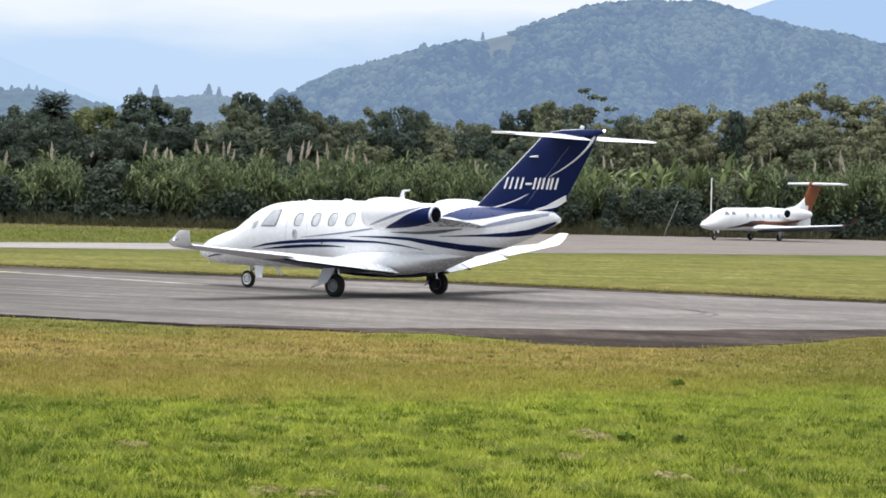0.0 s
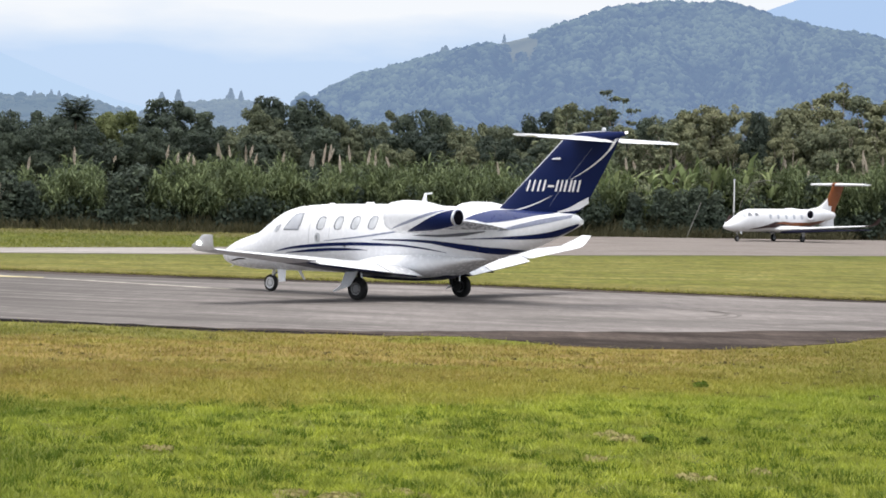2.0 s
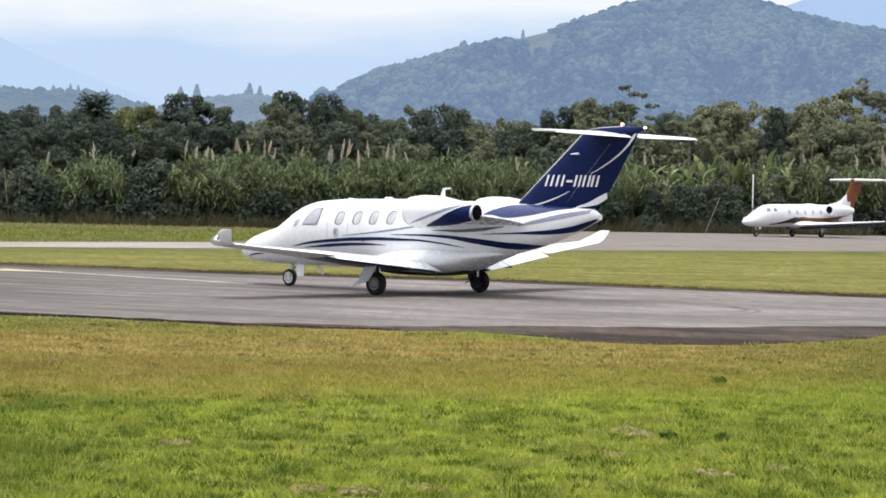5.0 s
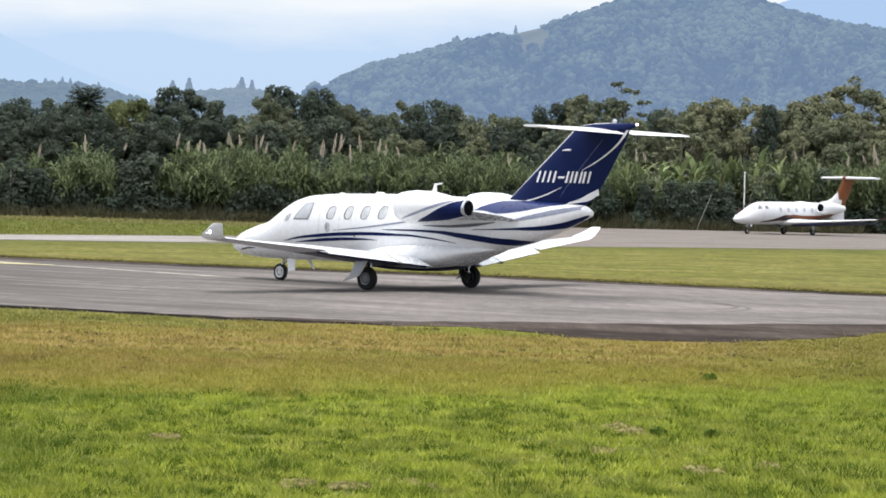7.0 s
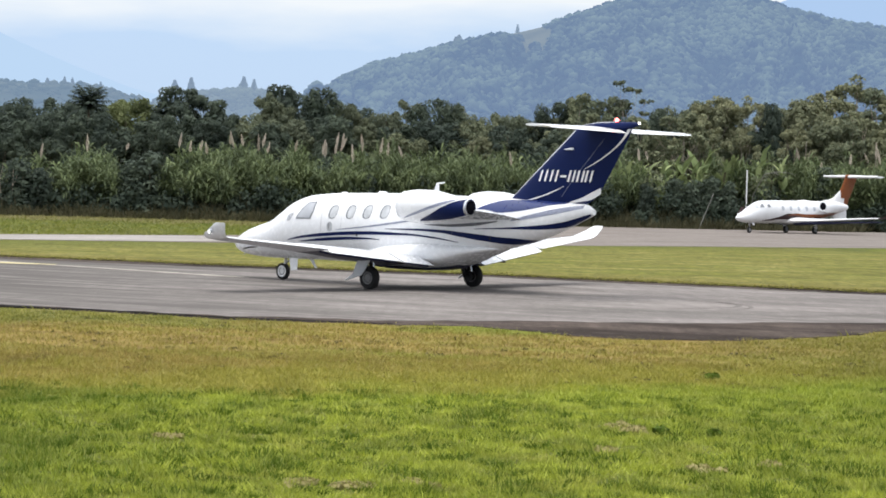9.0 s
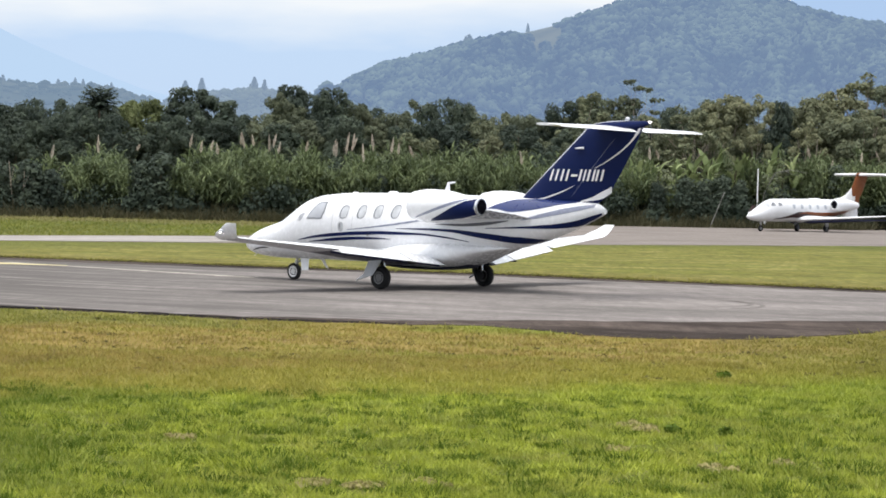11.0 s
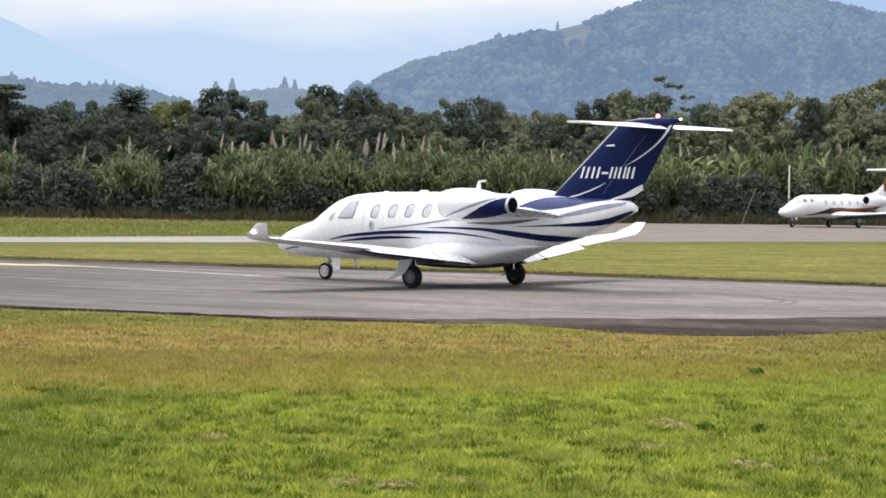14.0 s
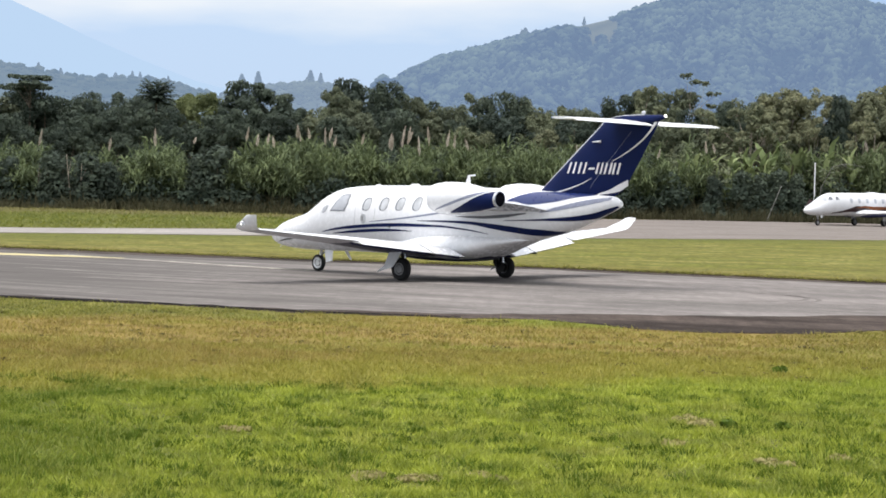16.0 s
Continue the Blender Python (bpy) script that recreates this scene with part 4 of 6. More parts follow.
M_FLASH = glowing("lit_white_flash", rgb(1.0, 0.99, 0.97), 22.0)
JET_AT, JET_TURN = (-0.560, 56.396, 0.017), 140.07


def business_jet():
    jet = tagged(new("business_jet"), "white twin-engine business jet with navy stripes and a navy tail", "airplane")
    jet.matrix_basis = pose(*JET_AT, 0, 0, JET_TURN)
    body = part("fuselage", tube_mesh("fuselage", BODY, M_WHITE, 2.2, 40, n=80), jet, "glossy white fuselage with navy and grey stripes")
    for s in (1, -1):
        lay = on_body(s)
        bands = [("navy_stripe", M_NAVY, [(4.05, 1.075, 0.006), (3.46, 1.18, 0.028), (2.64, 1.26, 0.042), (1.94, 1.31, 0.044), (0.85, 1.345, 0.040), (-0.09, 1.345, 0.026), (-0.97, 1.29, 0.020), (-1.66, 1.20, 0.006)]),
                 ("navy_stripe", M_NAVY, [(3.64, 1.055, 0.006), (2.54, 1.15, 0.040), (1.82, 1.19, 0.036), (1.2, 1.20, 0.020), (0.80, 1.19, 0.005)]),
                 ("grey_stripe", M_STEEL_BLUE, [(2.25, 1.39, 0.006), (1.47, 1.47, 0.016), (0.85, 1.54, 0.020), (0.17, 1.63, 0.022), (-0.35, 1.70, 0.010)]),
                 ("navy_stripe", M_NAVY, [(0.60, 1.46, 0.006), (-0.4, 1.47, 0.024), (-1.21, 1.45, 0.038), (-1.7, 1.40, 0.058), (-2.31, 1.335, 0.074), (-3.01, 1.275, 0.080), (-3.43, 1.275, 0.05), (-3.66, 1.31, 0.006)]),
                 ("dark_stripe", M_NAVY, [(-2.15, 1.54, 0.006), (-3.12, 1.585, 0.022), (-3.92, 1.628, 0.050), (-4.5, 1.705, 0.064), (-4.95, 1.858, 0.040), (-5.2, 1.96, 0.02)]),
                 ("grey_stripe", M_STEEL_BLUE, [(-3.15, 1.765, 0.008), (-3.63, 1.865, 0.045), (-4.36, 2.02, 0.062), (-5.04, 2.14, 0.035)]),
                 # shadow beneath the engine stub, painted on as a grey band
                 ("grey_stripe", M_STUB_SHADE, [(-0.7, 1.60, 0.006), (-1.4, 1.60, 0.030), (-2.1, 1.645, 0.040), (-2.8, 1.735, 0.012)]),
                 ("navy_field", M_NAVY_SKY, [(-2.15, 2.02, 0.01), (-2.45, 2.08, 0.08), (-2.85, 2.10, 0.155), (-3.45, 2.14, 0.125), (-4.15, 2.20, 0.045), (-4.5, 2.215, 0.012)])]
        for name, material, rows in bands:
            part(name, skin_ribbon(name, rows, lay, material, 44, 5), body)
        rim = on_body(s, 0.004)
        for x, z in ((2.455, 1.835), (1.855, 1.85), (1.295, 1.865), (0.715, 1.88)):
            frame_ob = part("cabin_window", skin_patch("cabin_window", oval(x - 0.045, z, 0.285, 0.345, lean=-0.13), rim, M_FRAME), body, "oval cabin window with a metal frame")
            part("pane", skin_patch("pane", oval(x - 0.066, z - 0.008, 0.222, 0.300, lean=-0.13), on_body(s, 0.010), M_PANE), frame_ob, "pale shaded glass pane")
        side = part("cockpit_window", skin_patch("cockpit_window", filled([(3.715, 1.63), (3.17, 1.64), (3.10, 1.84), (3.12, 2.08), (3.30, 2.07), (3.435, 2.045), (3.59, 1.84)]), on_body(s, 0.010), M_FRAME), body, "cockpit side window with a metal frame")
        part("pane", skin_patch("pane", filled([(3.665, 1.66), (3.195, 1.665), (3.125, 1.84), (3.145, 2.05), (3.30, 2.043), (3.415, 2.015), (3.55, 1.83)]), on_body(s, 0.016), M_COCKPIT), side, "grey cockpit glass")
        part("windscreen", skin_patch("windscreen", filled([(4.05, 1.58), (3.96, 1.575), (3.89, 1.63), (3.82, 1.79), (3.90, 1.775), (4.03, 1.70)]), on_body(s, 0.010), M_SILVER), body, "grey windscreen corner pane")
        # front pane in white paint: its bright reflection is put into the colour
        part("windscreen_front", skin_patch("windscreen_front", filled([(4.40, 1.84), (4.28, 1.83), (4.02, 1.98), (3.90, 2.08), (3.96, 2.12), (4.12, 2.04), (4.30, 1.93)]), on_body(s, 0.006), M_LETTER), body, "windscreen pane, white with its reflection painted in")
    lay = on_body(1, 0.006)
    hatch = part("cabin_door", skin_ribbon("cabin_door", [(2.80, 1.45, 0.006), (2.795, 1.45, 0.44), (2.78, 1.45, 0.44), (2.775, 1.45, 0.006)], lay, M_SEAM, 6, 10), body, "outline of the closed cabin door")
    part("door_seam", skin_ribbon("door_seam", [(2.10, 1.45, 0.006), (2.095, 1.45, 0.44), (2.085, 1.45, 0.44), (2.08, 1.45, 0.006)], lay, M_SEAM, 6, 10), hatch)
    part("door_handle", skin_patch("door_handle", oval(2.48, 1.46, 0.19, 0.25, 2.4), on_body(1, 0.008), M_PANE), hatch, "recessed metal door handle")
    part("handle_lever", skin_patch("handle_lever", oval(2.50, 1.47, 0.05, 0.14, 3), on_body(1, 0.014), M_STRUT), hatch)
    for x, w, z in ((-2.55, 0.02, 1.32), (1.55, 0.04, 1.28)):
        part("port", skin_patch("port", oval(x, z, w + 0.02, 0.07, 2), on_body(1, 0.012), M_DARK), body)
    # belly fairing, nose cap seam
    part("belly_fairing", tube_mesh("belly_fairing", [(1.95, 0.80, 0.62, 0.15), (1.6, 0.92, 0.555, 0.55), (1.1, 1.02, 0.50, 0.86), (0.4, 1.14, 0.47, 0.98), (-0.4, 1.20, 0.47, 1.0), (-1.2, 1.21, 0.59, 0.93), (-1.9, 1.16, 0.84, 0.70),
                                                           (-2.4, 1.12, 0.99, 0.42), (-2.65, 1.10, 1.05, 0.15)], M_WHITE, 2.4, 32, n=40), jet, "white wing and belly fairing")
    # belly shade is put into this panel's dark colour
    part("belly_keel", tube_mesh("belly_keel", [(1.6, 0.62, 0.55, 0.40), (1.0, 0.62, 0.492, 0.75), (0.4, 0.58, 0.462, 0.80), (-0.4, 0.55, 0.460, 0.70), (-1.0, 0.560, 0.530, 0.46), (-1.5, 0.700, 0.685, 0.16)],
                                  M_SHADE_BLUE, 2.6, 28, n=26), jet, "belly panel, shade painted in as dark grey-blue")
    for s in (1, -1):
        jet_wing(jet, s)
        jet_engine(jet, s)
    # tail
    fin = part("tail_fin", loft("tail_fin", [[(x, y, z) for x, y in foil(le, te, 0.0, 0.085, 12, camber=0)] for z, le, te in FIN], M_NAVY, 50), jet, "swept navy tail fin with white lettering")
    for s in (1, -1):
        lay = on_fin(s)
        for name, material, rows in (("white_sweep", M_LETTER, [(-2.90, 2.19, 0.006), (-3.46, 2.29, 0.017), (-4.0, 2.45, 0.014), (-4.40, 2.62, 0.004)]),
                                     ("white_sweep", M_LETTER, [(-4.95, 3.02, 0.004), (-5.29, 3.19, 0.014), (-5.70, 3.45, 0.022), (-5.97, 3.68, 0.032), (-6.16, 3.92, 0.060), (-6.26, 4.07, 0.045)]),
                                     ("white_foot", M_LETTER, [(-4.55, 2.235, 0.014), (-4.9, 2.31, 0.045), (-5.2, 2.415, 0.085), (-5.42, 2.53, 0.07)]),
                                     ("hinge_line", M_STEEL_BLUE, [(-4.32, 2.36, 0.004), (-4.56, 2.66, 0.007), (-5.06, 3.23, 0.007), (-5.52, 3.74, 0.004)])):
            part(name, skin_ribbon(name, rows, lay, material, 40, 4), fin)
        part("fin_edge", skin_ribbon("fin_edge", [(-2.80, 2.31, 0.012), (-3.67, 3.075, 0.03), (-4.38, 3.695, 0.03), (-4.66, 3.945, 0.03)], on_fin(s, 0.004), M_BOOT, 30, 3), fin, "pale leading edge")
        # the registration mark, as plain bars
        z0, z1 = 2.725, 2.995
        for x, w, flat in ((-3.66, 0.062, 0), (-3.84, 0.062, 0), (-4.02, 0.062, 0), (-4.19, 0.062, 0), (-4.34, 0.20, 1), (-4.60, 0.062, 0), (-4.74, 0.055, 0), (-4.87, 0.062, 0), (-5.02, 0.062, 0), (-5.13, 0.062, 0), (-5.28, 0.062, 0)):
            a, b = (z0 + 0.10, z1 - 0.12) if flat else (z0, z1)
            o = []
            for x1, z in ((x, a), (x, (a + b) / 2), (x, b), (x - w / 2, b), (x - w, b), (x - w, (a + b) / 2), (x - w, a), (x - w / 2, a)):
                o.append((-3.66 + (x1 + 3.66) * 0.90 - (z - z0) * 0.30 + 0.02, z))
            part("mark_bar", skin_patch("mark_bar", o, on_fin(s, 0.010), M_LETTER), fin)
    part("fin_aerial", rod("fin_aerial", (-4.40, 0.10, 3.49), (-4.66, 0.13, 3.50), 0.012, 0.03, M_WHITE), fin, "short white aerial")
    part("fin_aerial", rod("fin_aerial", (-4.40, -0.10, 3.49), (-4.66, -0.13, 3.50), 0.012, 0.03, M_WHITE), fin, "short white aerial")
    tail = part("tailplane", loft("tailplane", [[(x, y, z) for x, z in trimmed(foil(-5.01 - abs(y) * 0.143, -5.90 - abs(y) * 0.02, 3.97, 0.125 - 0.004 * abs(y), camber=0), -5.48, 3.97, 3.0)] for y in (-2.95, -2.88, -1.5, 0, 1.5, 2.88, 2.95)], M_WHITE), jet, "white tailplane on top of the fin")
    for s in (1, -1):
        part("elevator", loft("elevator", [[(x, s * y, z) for x, z in trimmed(foil(-5.915 - y * 0.02, -6.25 + y * 0.07, 3.945, 0.16, camber=0), -5.91, 3.945, 13.0)] for y in (0.14, 1.5, 2.80)], M_WHITE), tail, "white elevator")
    for a, b in (((-4.69, 0.03, 3.985), (-4.95, 0.065, 4.07)), ((-4.95, 0.065, 4.07), (-5.30, 0.06, 4.118)), ((-5.30, 0.06, 4.118), (-5.9, 0.05, 4.138))):
        part("cap_edge", rod("cap_edge", a, b, 0.013, 0.011, M_BOOT, 8), fin, "thin pale edge")
    part("fin_cap", tube_mesh("fin_cap", [(-4.72, 3.99, 3.95, 0.02), (-4.95, 4.075, 3.93, 0.085), (-5.3, 4.12, 3.92, 0.11), (-5.9, 4.14, 3.93, 0.10), (-6.25, 4.135, 3.98, 0.06), (-6.40, 4.11, 4.04, 0.03)], M_NAVY, 2, 16, n=24), fin, "navy bullet fairing")
    part("cap_tail", tube_mesh("cap_tail", [(-6.24, 4.139, 4.09, 0.05), (-6.30, 4.136, 4.03, 0.058), (-6.36, 4.128, 4.02, 0.045), (-6.42, 4.114, 4.035, 0.032)], M_NAVY, 2, 16, n=10), fin, "navy tip of the fairing")
    part("tail_lamp", lathe("tail_lamp", [(0.03, 0.008), (0.015, 0.025), (-0.015, 0.027), (-0.035, 0.018), (-0.045, 0.004)], M_WHITE_GLOW, "x", 14), fin, "lit white tail lamp", pose(-6.45, 0, 4.105))
    # aerials on the roof and belly
    part("aerial", plate("aerial", [(-0.28, 0.01, 2.33), (-0.50, 0.01, 2.33), (-0.47, 0.01, 2.60), (-0.66, 0.01, 2.625), (-0.64, 0.01, 2.66), (-0.40, 0.01, 2.64)], 0.02, M_WHITE), body, "white blade aerial")
    for x, z, l, h in ((2.7, 2.315, 0.20, 0.035), (1.40, 2.335, 0.36, 0.055), (-2.1, 2.30, 0.20, 0.10)):
        part("roof_blister", tube_mesh("roof_blister", [(x + l / 2, z, z - 0.03, 0.02), (x + l / 4, z + h, z - 0.03, 0.06), (x - l / 4, z + h, z - 0.03, 0.06), (x - l / 2, z, z - 0.03, 0.02)], M_WHITE, 2, 12, n=10), body, "low white roof aerial")
    part("belly_aerial", plate("belly_aerial", [(3.92, 0.0, 0.60), (3.78, 0.0, 0.60), (3.62, 0.0, 0.35), (3.68, 0.0, 0.34)], 0.018, M_WHITE, 0.004), body, "white belly aerial")
    part("probe", rod("probe", (5.95, 0.25, 0.72), (6.02, 0.29, 0.60), 0.018, 0.010, M_BRIGHT, 8), body, "small metal probe")
    part("nose_vent", skin_ribbon("nose_vent", [(6.02, 0.76, 0.006), (5.8, 0.80, 0.016), (5.5, 0.84, 0.018), (5.25, 0.85, 0.006)], on_body(1, 0.006), M_DARK, 16, 3), body, "dark nose gap")
    # the turning beacon: lit on one half
    bm = bmesh.new()
    bmesh.ops.create_uvsphere(bm, u_segments=20, v_segments=12, radius=0.052)
    for f in bm.faces:
        f.material_index = 0 if f.calc_center_median().x > 0 else 1
        f.smooth = True
    me = bpy.data.meshes.new("beacon")
    bm.to_mesh(me)
    bm.free()
    me.materials.append(M_RED_GLOW)
    me.materials.append(M_CLEAR)
    bm = bmesh.new()
    bmesh.ops.create_uvsphere(bm, u_segments=16, v_segments=10, radius=0.05)
    for f in bm.faces:
        f.material_index = 0 if f.calc_center_median().x > 0 else 1
        f.smooth = True
    flash = bpy.data.meshes.new("strobe")
    bm.to_mesh(flash)
    bm.free()
    flash.materials.append(M_FLASH)
    flash.materials.append(M_CLEAR)
    strobe = part("strobe", flash, jet, "white flashing wing-tip lamp", pose(*STROBE_AT))
    beacon = part("beacon", me, jet, "red turning beacon on top of the tail", pose(-5.82, 0, 4.18))
    return jet, jet_gear(jet), beacon, strobe


JET, JET_WHEELS, BEACON, STROBE = business_jet()


def rolled(t):
    """How far the jet has rolled forward, in metres."""
    return 0.0 if t < 14.6 else 0.5 * (t - 14.6) ** 2.5


def motions():
    steps = [0.0, 14.6] + [14.6 + 0.1 * i for i in range(1, 15)]
    ahead = Vector((math.cos(radians(JET_TURN)), math.sin(radians(JET_TURN)), 0))
    walk(JET, [(t, pose(*(Vector(JET_AT) + ahead * rolled(t)), 0, 0, JET_TURN)) for t in steps])
    for hub, at, radius in JET_WHEELS:
        walk(hub, [(t, pose(*at, 0, math.degrees(rolled(t) / radius), 0)) for t in steps])
    # the beacon's lit half faces the viewer for part of each turn
    rows, start = [(0.0, pose(-5.82, 0, 4.18, 0, 0, -50))], 0.10
    lit = 130.0
    while start < 16.0:
        for dt, a in ((-0.10, -50), (-0.067, 10), (-0.033, 70), (0.0, lit), (0.40, lit), (0.433, lit + 65), (0.467, lit + 130), (0.50, 310)):
            t = start + dt
            if 0.0 < t < 16.0:
                rows.append((t, pose(-5.82, 0, 4.18, 0, 0, a)))
        start += 1.24
    rows.append((16.0, rows[-1][1]))
    walk(BEACON, rows)
    # the wing-tip lamp shows its lit half briefly, once a turn
    rows, start = [(0.0, pose(*STROBE_AT, 0, 0, -50))], 6.65 - 5 * 1.22
    while start < 16.0:
        for dt, a in ((-0.10, -50), (-0.067, 10), (-0.033, 70), (0.0, lit), (0.30, lit), (0.333, lit + 65), (0.367, lit + 130), (0.40, 310)):
            t = start + dt
            if 0.0 < t < 16.0:
                rows.append((t, pose(*STROBE_AT, 0, 0, a)))
        start += 1.22
    rows.append((16.0, rows[-1][1]))
    walk(STROBE, rows)


# ---- vegetation along the field edge ----
def edge_line(x):
    """Depth at which the scrub begins, across the field."""
    return float(np.interp(x, [-80, -36, -24, -12, -2, 12, 24, 40, 80], [165, 163.5, 163, 163, 172, 182, 185, 191, 204]))


def spot(px, py, depth):
    """Side place and height of a far point: its direction across and up, in picture steps of 1/4000, at a depth."""
    u = (px - 784) / 4000 - 0.00127
    up = (342 + (px - 784) * 0.0252 - py) / 4000
    return u * depth, EYE.z + up * depth


def leaf_cards(rng, centres, radii, per, size, flat=0.35, droop=0.0):
    """Leaf sprays over many clumps: each a small blade that faces outwards and up, more of them on the upper side."""
    n = len(centres) * per
    c = np.repeat(np.asarray(centres), per, 0)
    r = np.repeat(np.asarray(radii), per, 0)
    d = rng.normal(size=(n, 3))
    d /= np.linalg.norm(d, axis=1, keepdims=True)
    d[:, 2] += 0.22
    d /= np.linalg.norm(d, axis=1, keepdims=True)
    p = c + d * r * rng.uniform(0.35, 1.0, (n, 1)) ** 0.5
    face = d + rng.normal(size=(n, 3)) * 0.42
    face[:, 2] += flat
    face /= np.linalg.norm(face, axis=1, keepdims=True)
    a = rng.normal(size=(n, 3))
    a[:, 2] -= 0.5 + droop
    a -= face * (a * face).sum(1, keepdims=True)
    a /= np.linalg.norm(a, axis=1, keepdims=True)
    b = np.cross(face, a)
    s = rng.uniform(0.55, 1.35, (n, 1)) * size
    w = s * rng.uniform(0.26, 0.42, (n, 1))
    q = np.stack([p - a * s * 0.4 - b * w, p - a * s * 0.4 + b * w, p + a * s * 0.6], 1).reshape(-1, 3)
    return q, np.arange(n * 3).reshape(-1, 3)


def limb_mesh(name, limbs, material, steps=6):
    """Tapered bent limbs: each a list of (point, radius)."""
    verts, faces = [], []
    for path in limbs:
        base = len(verts)
        for i, (p, r) in enumerate(path):
            nxt = path[min(i + 1, len(path) - 1)][0] - path[max(i - 1, 0)][0]
            u = nxt.cross(Vector((0.3, 1, 0.1))).normalized()
            v = nxt.cross(u).normalized()
            for k in range(steps):
                a = 2 * math.pi * k / steps
                verts.append(p + u * (r * math.cos(a)) + v * (r * math.sin(a)))
        for i in range(len(path) - 1):
            for k in range(steps):
                j = (k + 1) % steps
                faces.append((base + i * steps + k, base + i * steps + j, base + (i + 1) * steps + j, base + (i + 1) * steps + k))
    return mesh_of(name, verts, faces, material, True)


# shape of each kind: fork height, boughs, crown radius, lowest and highest bough, bough radius, clump radius, clumps a bough, leaves a clump, leaf
TREES = {"round": (3.0, 10, 2.3, 4.0, 8.4, 1.35, (0.55, 0.95), 5, 150, 0.28), "tall": (3.4, 10, 1.5, 3.8, 9.0, 1.15, (0.5, 0.85), 5, 150, 0.27),
         "umbrella": (4.4, 11, 2.3, 4.9, 9.0, 1.3, (0.55, 0.9), 5, 120, 0.30), "open": (4.2, 15, 2.7, 5.0, 9.2, 0.75, (0.3, 0.6), 4, 80, 0.25),
         "parasol": (7.4, 8, 1.5, 8.7, 9.6, 0.7, (0.35, 0.6), 5, 70, 0.23),
         "flat": (7.4, 10, 1.5, 7.4, 9.8, 0.46, (0.14, 0.30), 5, 26, 0.20)}


def tree_kind(seed, kind, leaf_material, bark):
    """Trunk and crown meshes of a tree ten metres high: boughs that each carry a cluster of leafy clumps, with gaps between."""
    rng = np.random.default_rng(seed)
    rnd = random.Random(seed)
    fork, boughs, wide, z0, z1, bough, (r0, r1), clumps, per, leaf = TREES[kind]
    lean = Vector((rnd.uniform(-0.5, 0.5), rnd.uniform(-0.4, 0.4), 0))
    slim = {"flat": 0.3, "parasol": 0.5}.get(kind, 1.0)
    limbs = [[(Vector((0, 0, -0.3)), 0.20 * slim), (Vector((0, 0, fork * 0.5)) + lean * 0.4, 0.15 * slim), (Vector((0, 0, fork)) + lean, 0.12 * slim)]]
    top = limbs[0][-1][0]
    centres, radii = [], []
    for i in range(boughs):
        k = (i + 0.5) / boughs
        a = 2.4 * i + rnd.uniform(-0.5, 0.5)
        if kind == "tall":
            out = wide * (1.15 - 0.95 * k)
        elif kind == "umbrella":
            out = wide * math.sin(math.pi * (0.28 + 0.66 * k))
        else:
            out = wide * math.sin(math.pi * (0.20 + 0.74 * k))
        end = Vector((math.cos(a) * out, math.sin(a) * out, z0 + (z1 - z0) * k)) + lean + Vector((rnd.uniform(-0.4, 0.4), rnd.uniform(-0.4, 0.4), rnd.uniform(-0.4, 0.4)))
        mid = top.lerp(end, 0.5) + Vector((rnd.uniform(-0.3, 0.3), rnd.uniform(-0.3, 0.3), 0.4 if slim == 1.0 else -0.2))
        limbs.append([(top + Vector((0, 0, -0.2)), 0.085 * slim), (mid, 0.055 * slim), (end, 0.02 * slim)])
        size = bough * rnd.uniform(0.7, 1.25)
        squash = {"umbrella": 0.55, "flat": 0.42, "parasol": 0.3}.get(kind, 0.72)
        for j in range(clumps):
            b, t = rnd.uniform(0, 6.28), rnd.uniform(-0.35, 1.0)
            flat = math.sqrt(1 - min(1.0, t * t))
            c = end + Vector((math.cos(b) * flat, math.sin(b) * flat, t * squash)) * size
            r = rnd.uniform(r0, r1)
            centres.append(tuple(c))
            radii.append((r, r, r * {"flat": 0.45, "parasol": 0.32, "umbrella": 0.5}.get(kind, 0.72)))
            if kind == "open":
                limbs.append([(end, 0.025), (end.lerp(c, 0.6) + Vector((0, 0, 0.1)), 0.016), (c, 0.008)])
        centres.append(tuple(end))
        radii.append((size * 0.8, size * 0.8, size * squash * 0.8))
    q, f = leaf_cards(rng, centres, radii, per, leaf)
    return limb_mesh("trunk", limbs, bark), quads_mesh("crown", q, f, leaf_material)


def palm_kind(seed):
    """Trunk and crown of a feather palm ten metres high."""
    rng = np.random.default_rng(seed)
    trunk = limb_mesh("trunk", [[(Vector((0, 0, -0.3)), 0.17), (Vector((0.15, 0, 4.0)), 0.12), (Vector((0.1, 0.05, 7.9)), 0.10)]], M_BARK)
    roots, ways, lens = [], [], []
    for i in range(34):
        a = 2.4 * i
        d = np.array([math.cos(a), math.sin(a), 0.0])
        rise, p = 3.2 - 3.0 * i / 34, np.array([0.1, 0.05, 7.8])
        way = d * 1.0 + np.array([0, 0, rise])
        way /= np.linalg.norm(way)
        for k in range(14):
            p = p + way * 0.165
            way = way + np.array([0, 0, -0.085])
            way /= np.linalg.norm(way)
            for side in (-1, 1):
                roots.append(p)
                ways.append(np.array([-d[1], d[0], 0]) * side + way * 0.7 + rng.normal(size=3) * 0.12)
                lens.append(0.75 * math.sin(math.pi * (0.12 + 0.85 * k / 14)) + 0.1)
    m = len(roots)
    q, f = blade_strips(rng, np.array(roots), np.array(ways), np.array(lens), np.full(m, 0.085), np.full(m, 1.1))
    return trunk, quads_mesh("crown", q, f, M_LEAF[0])


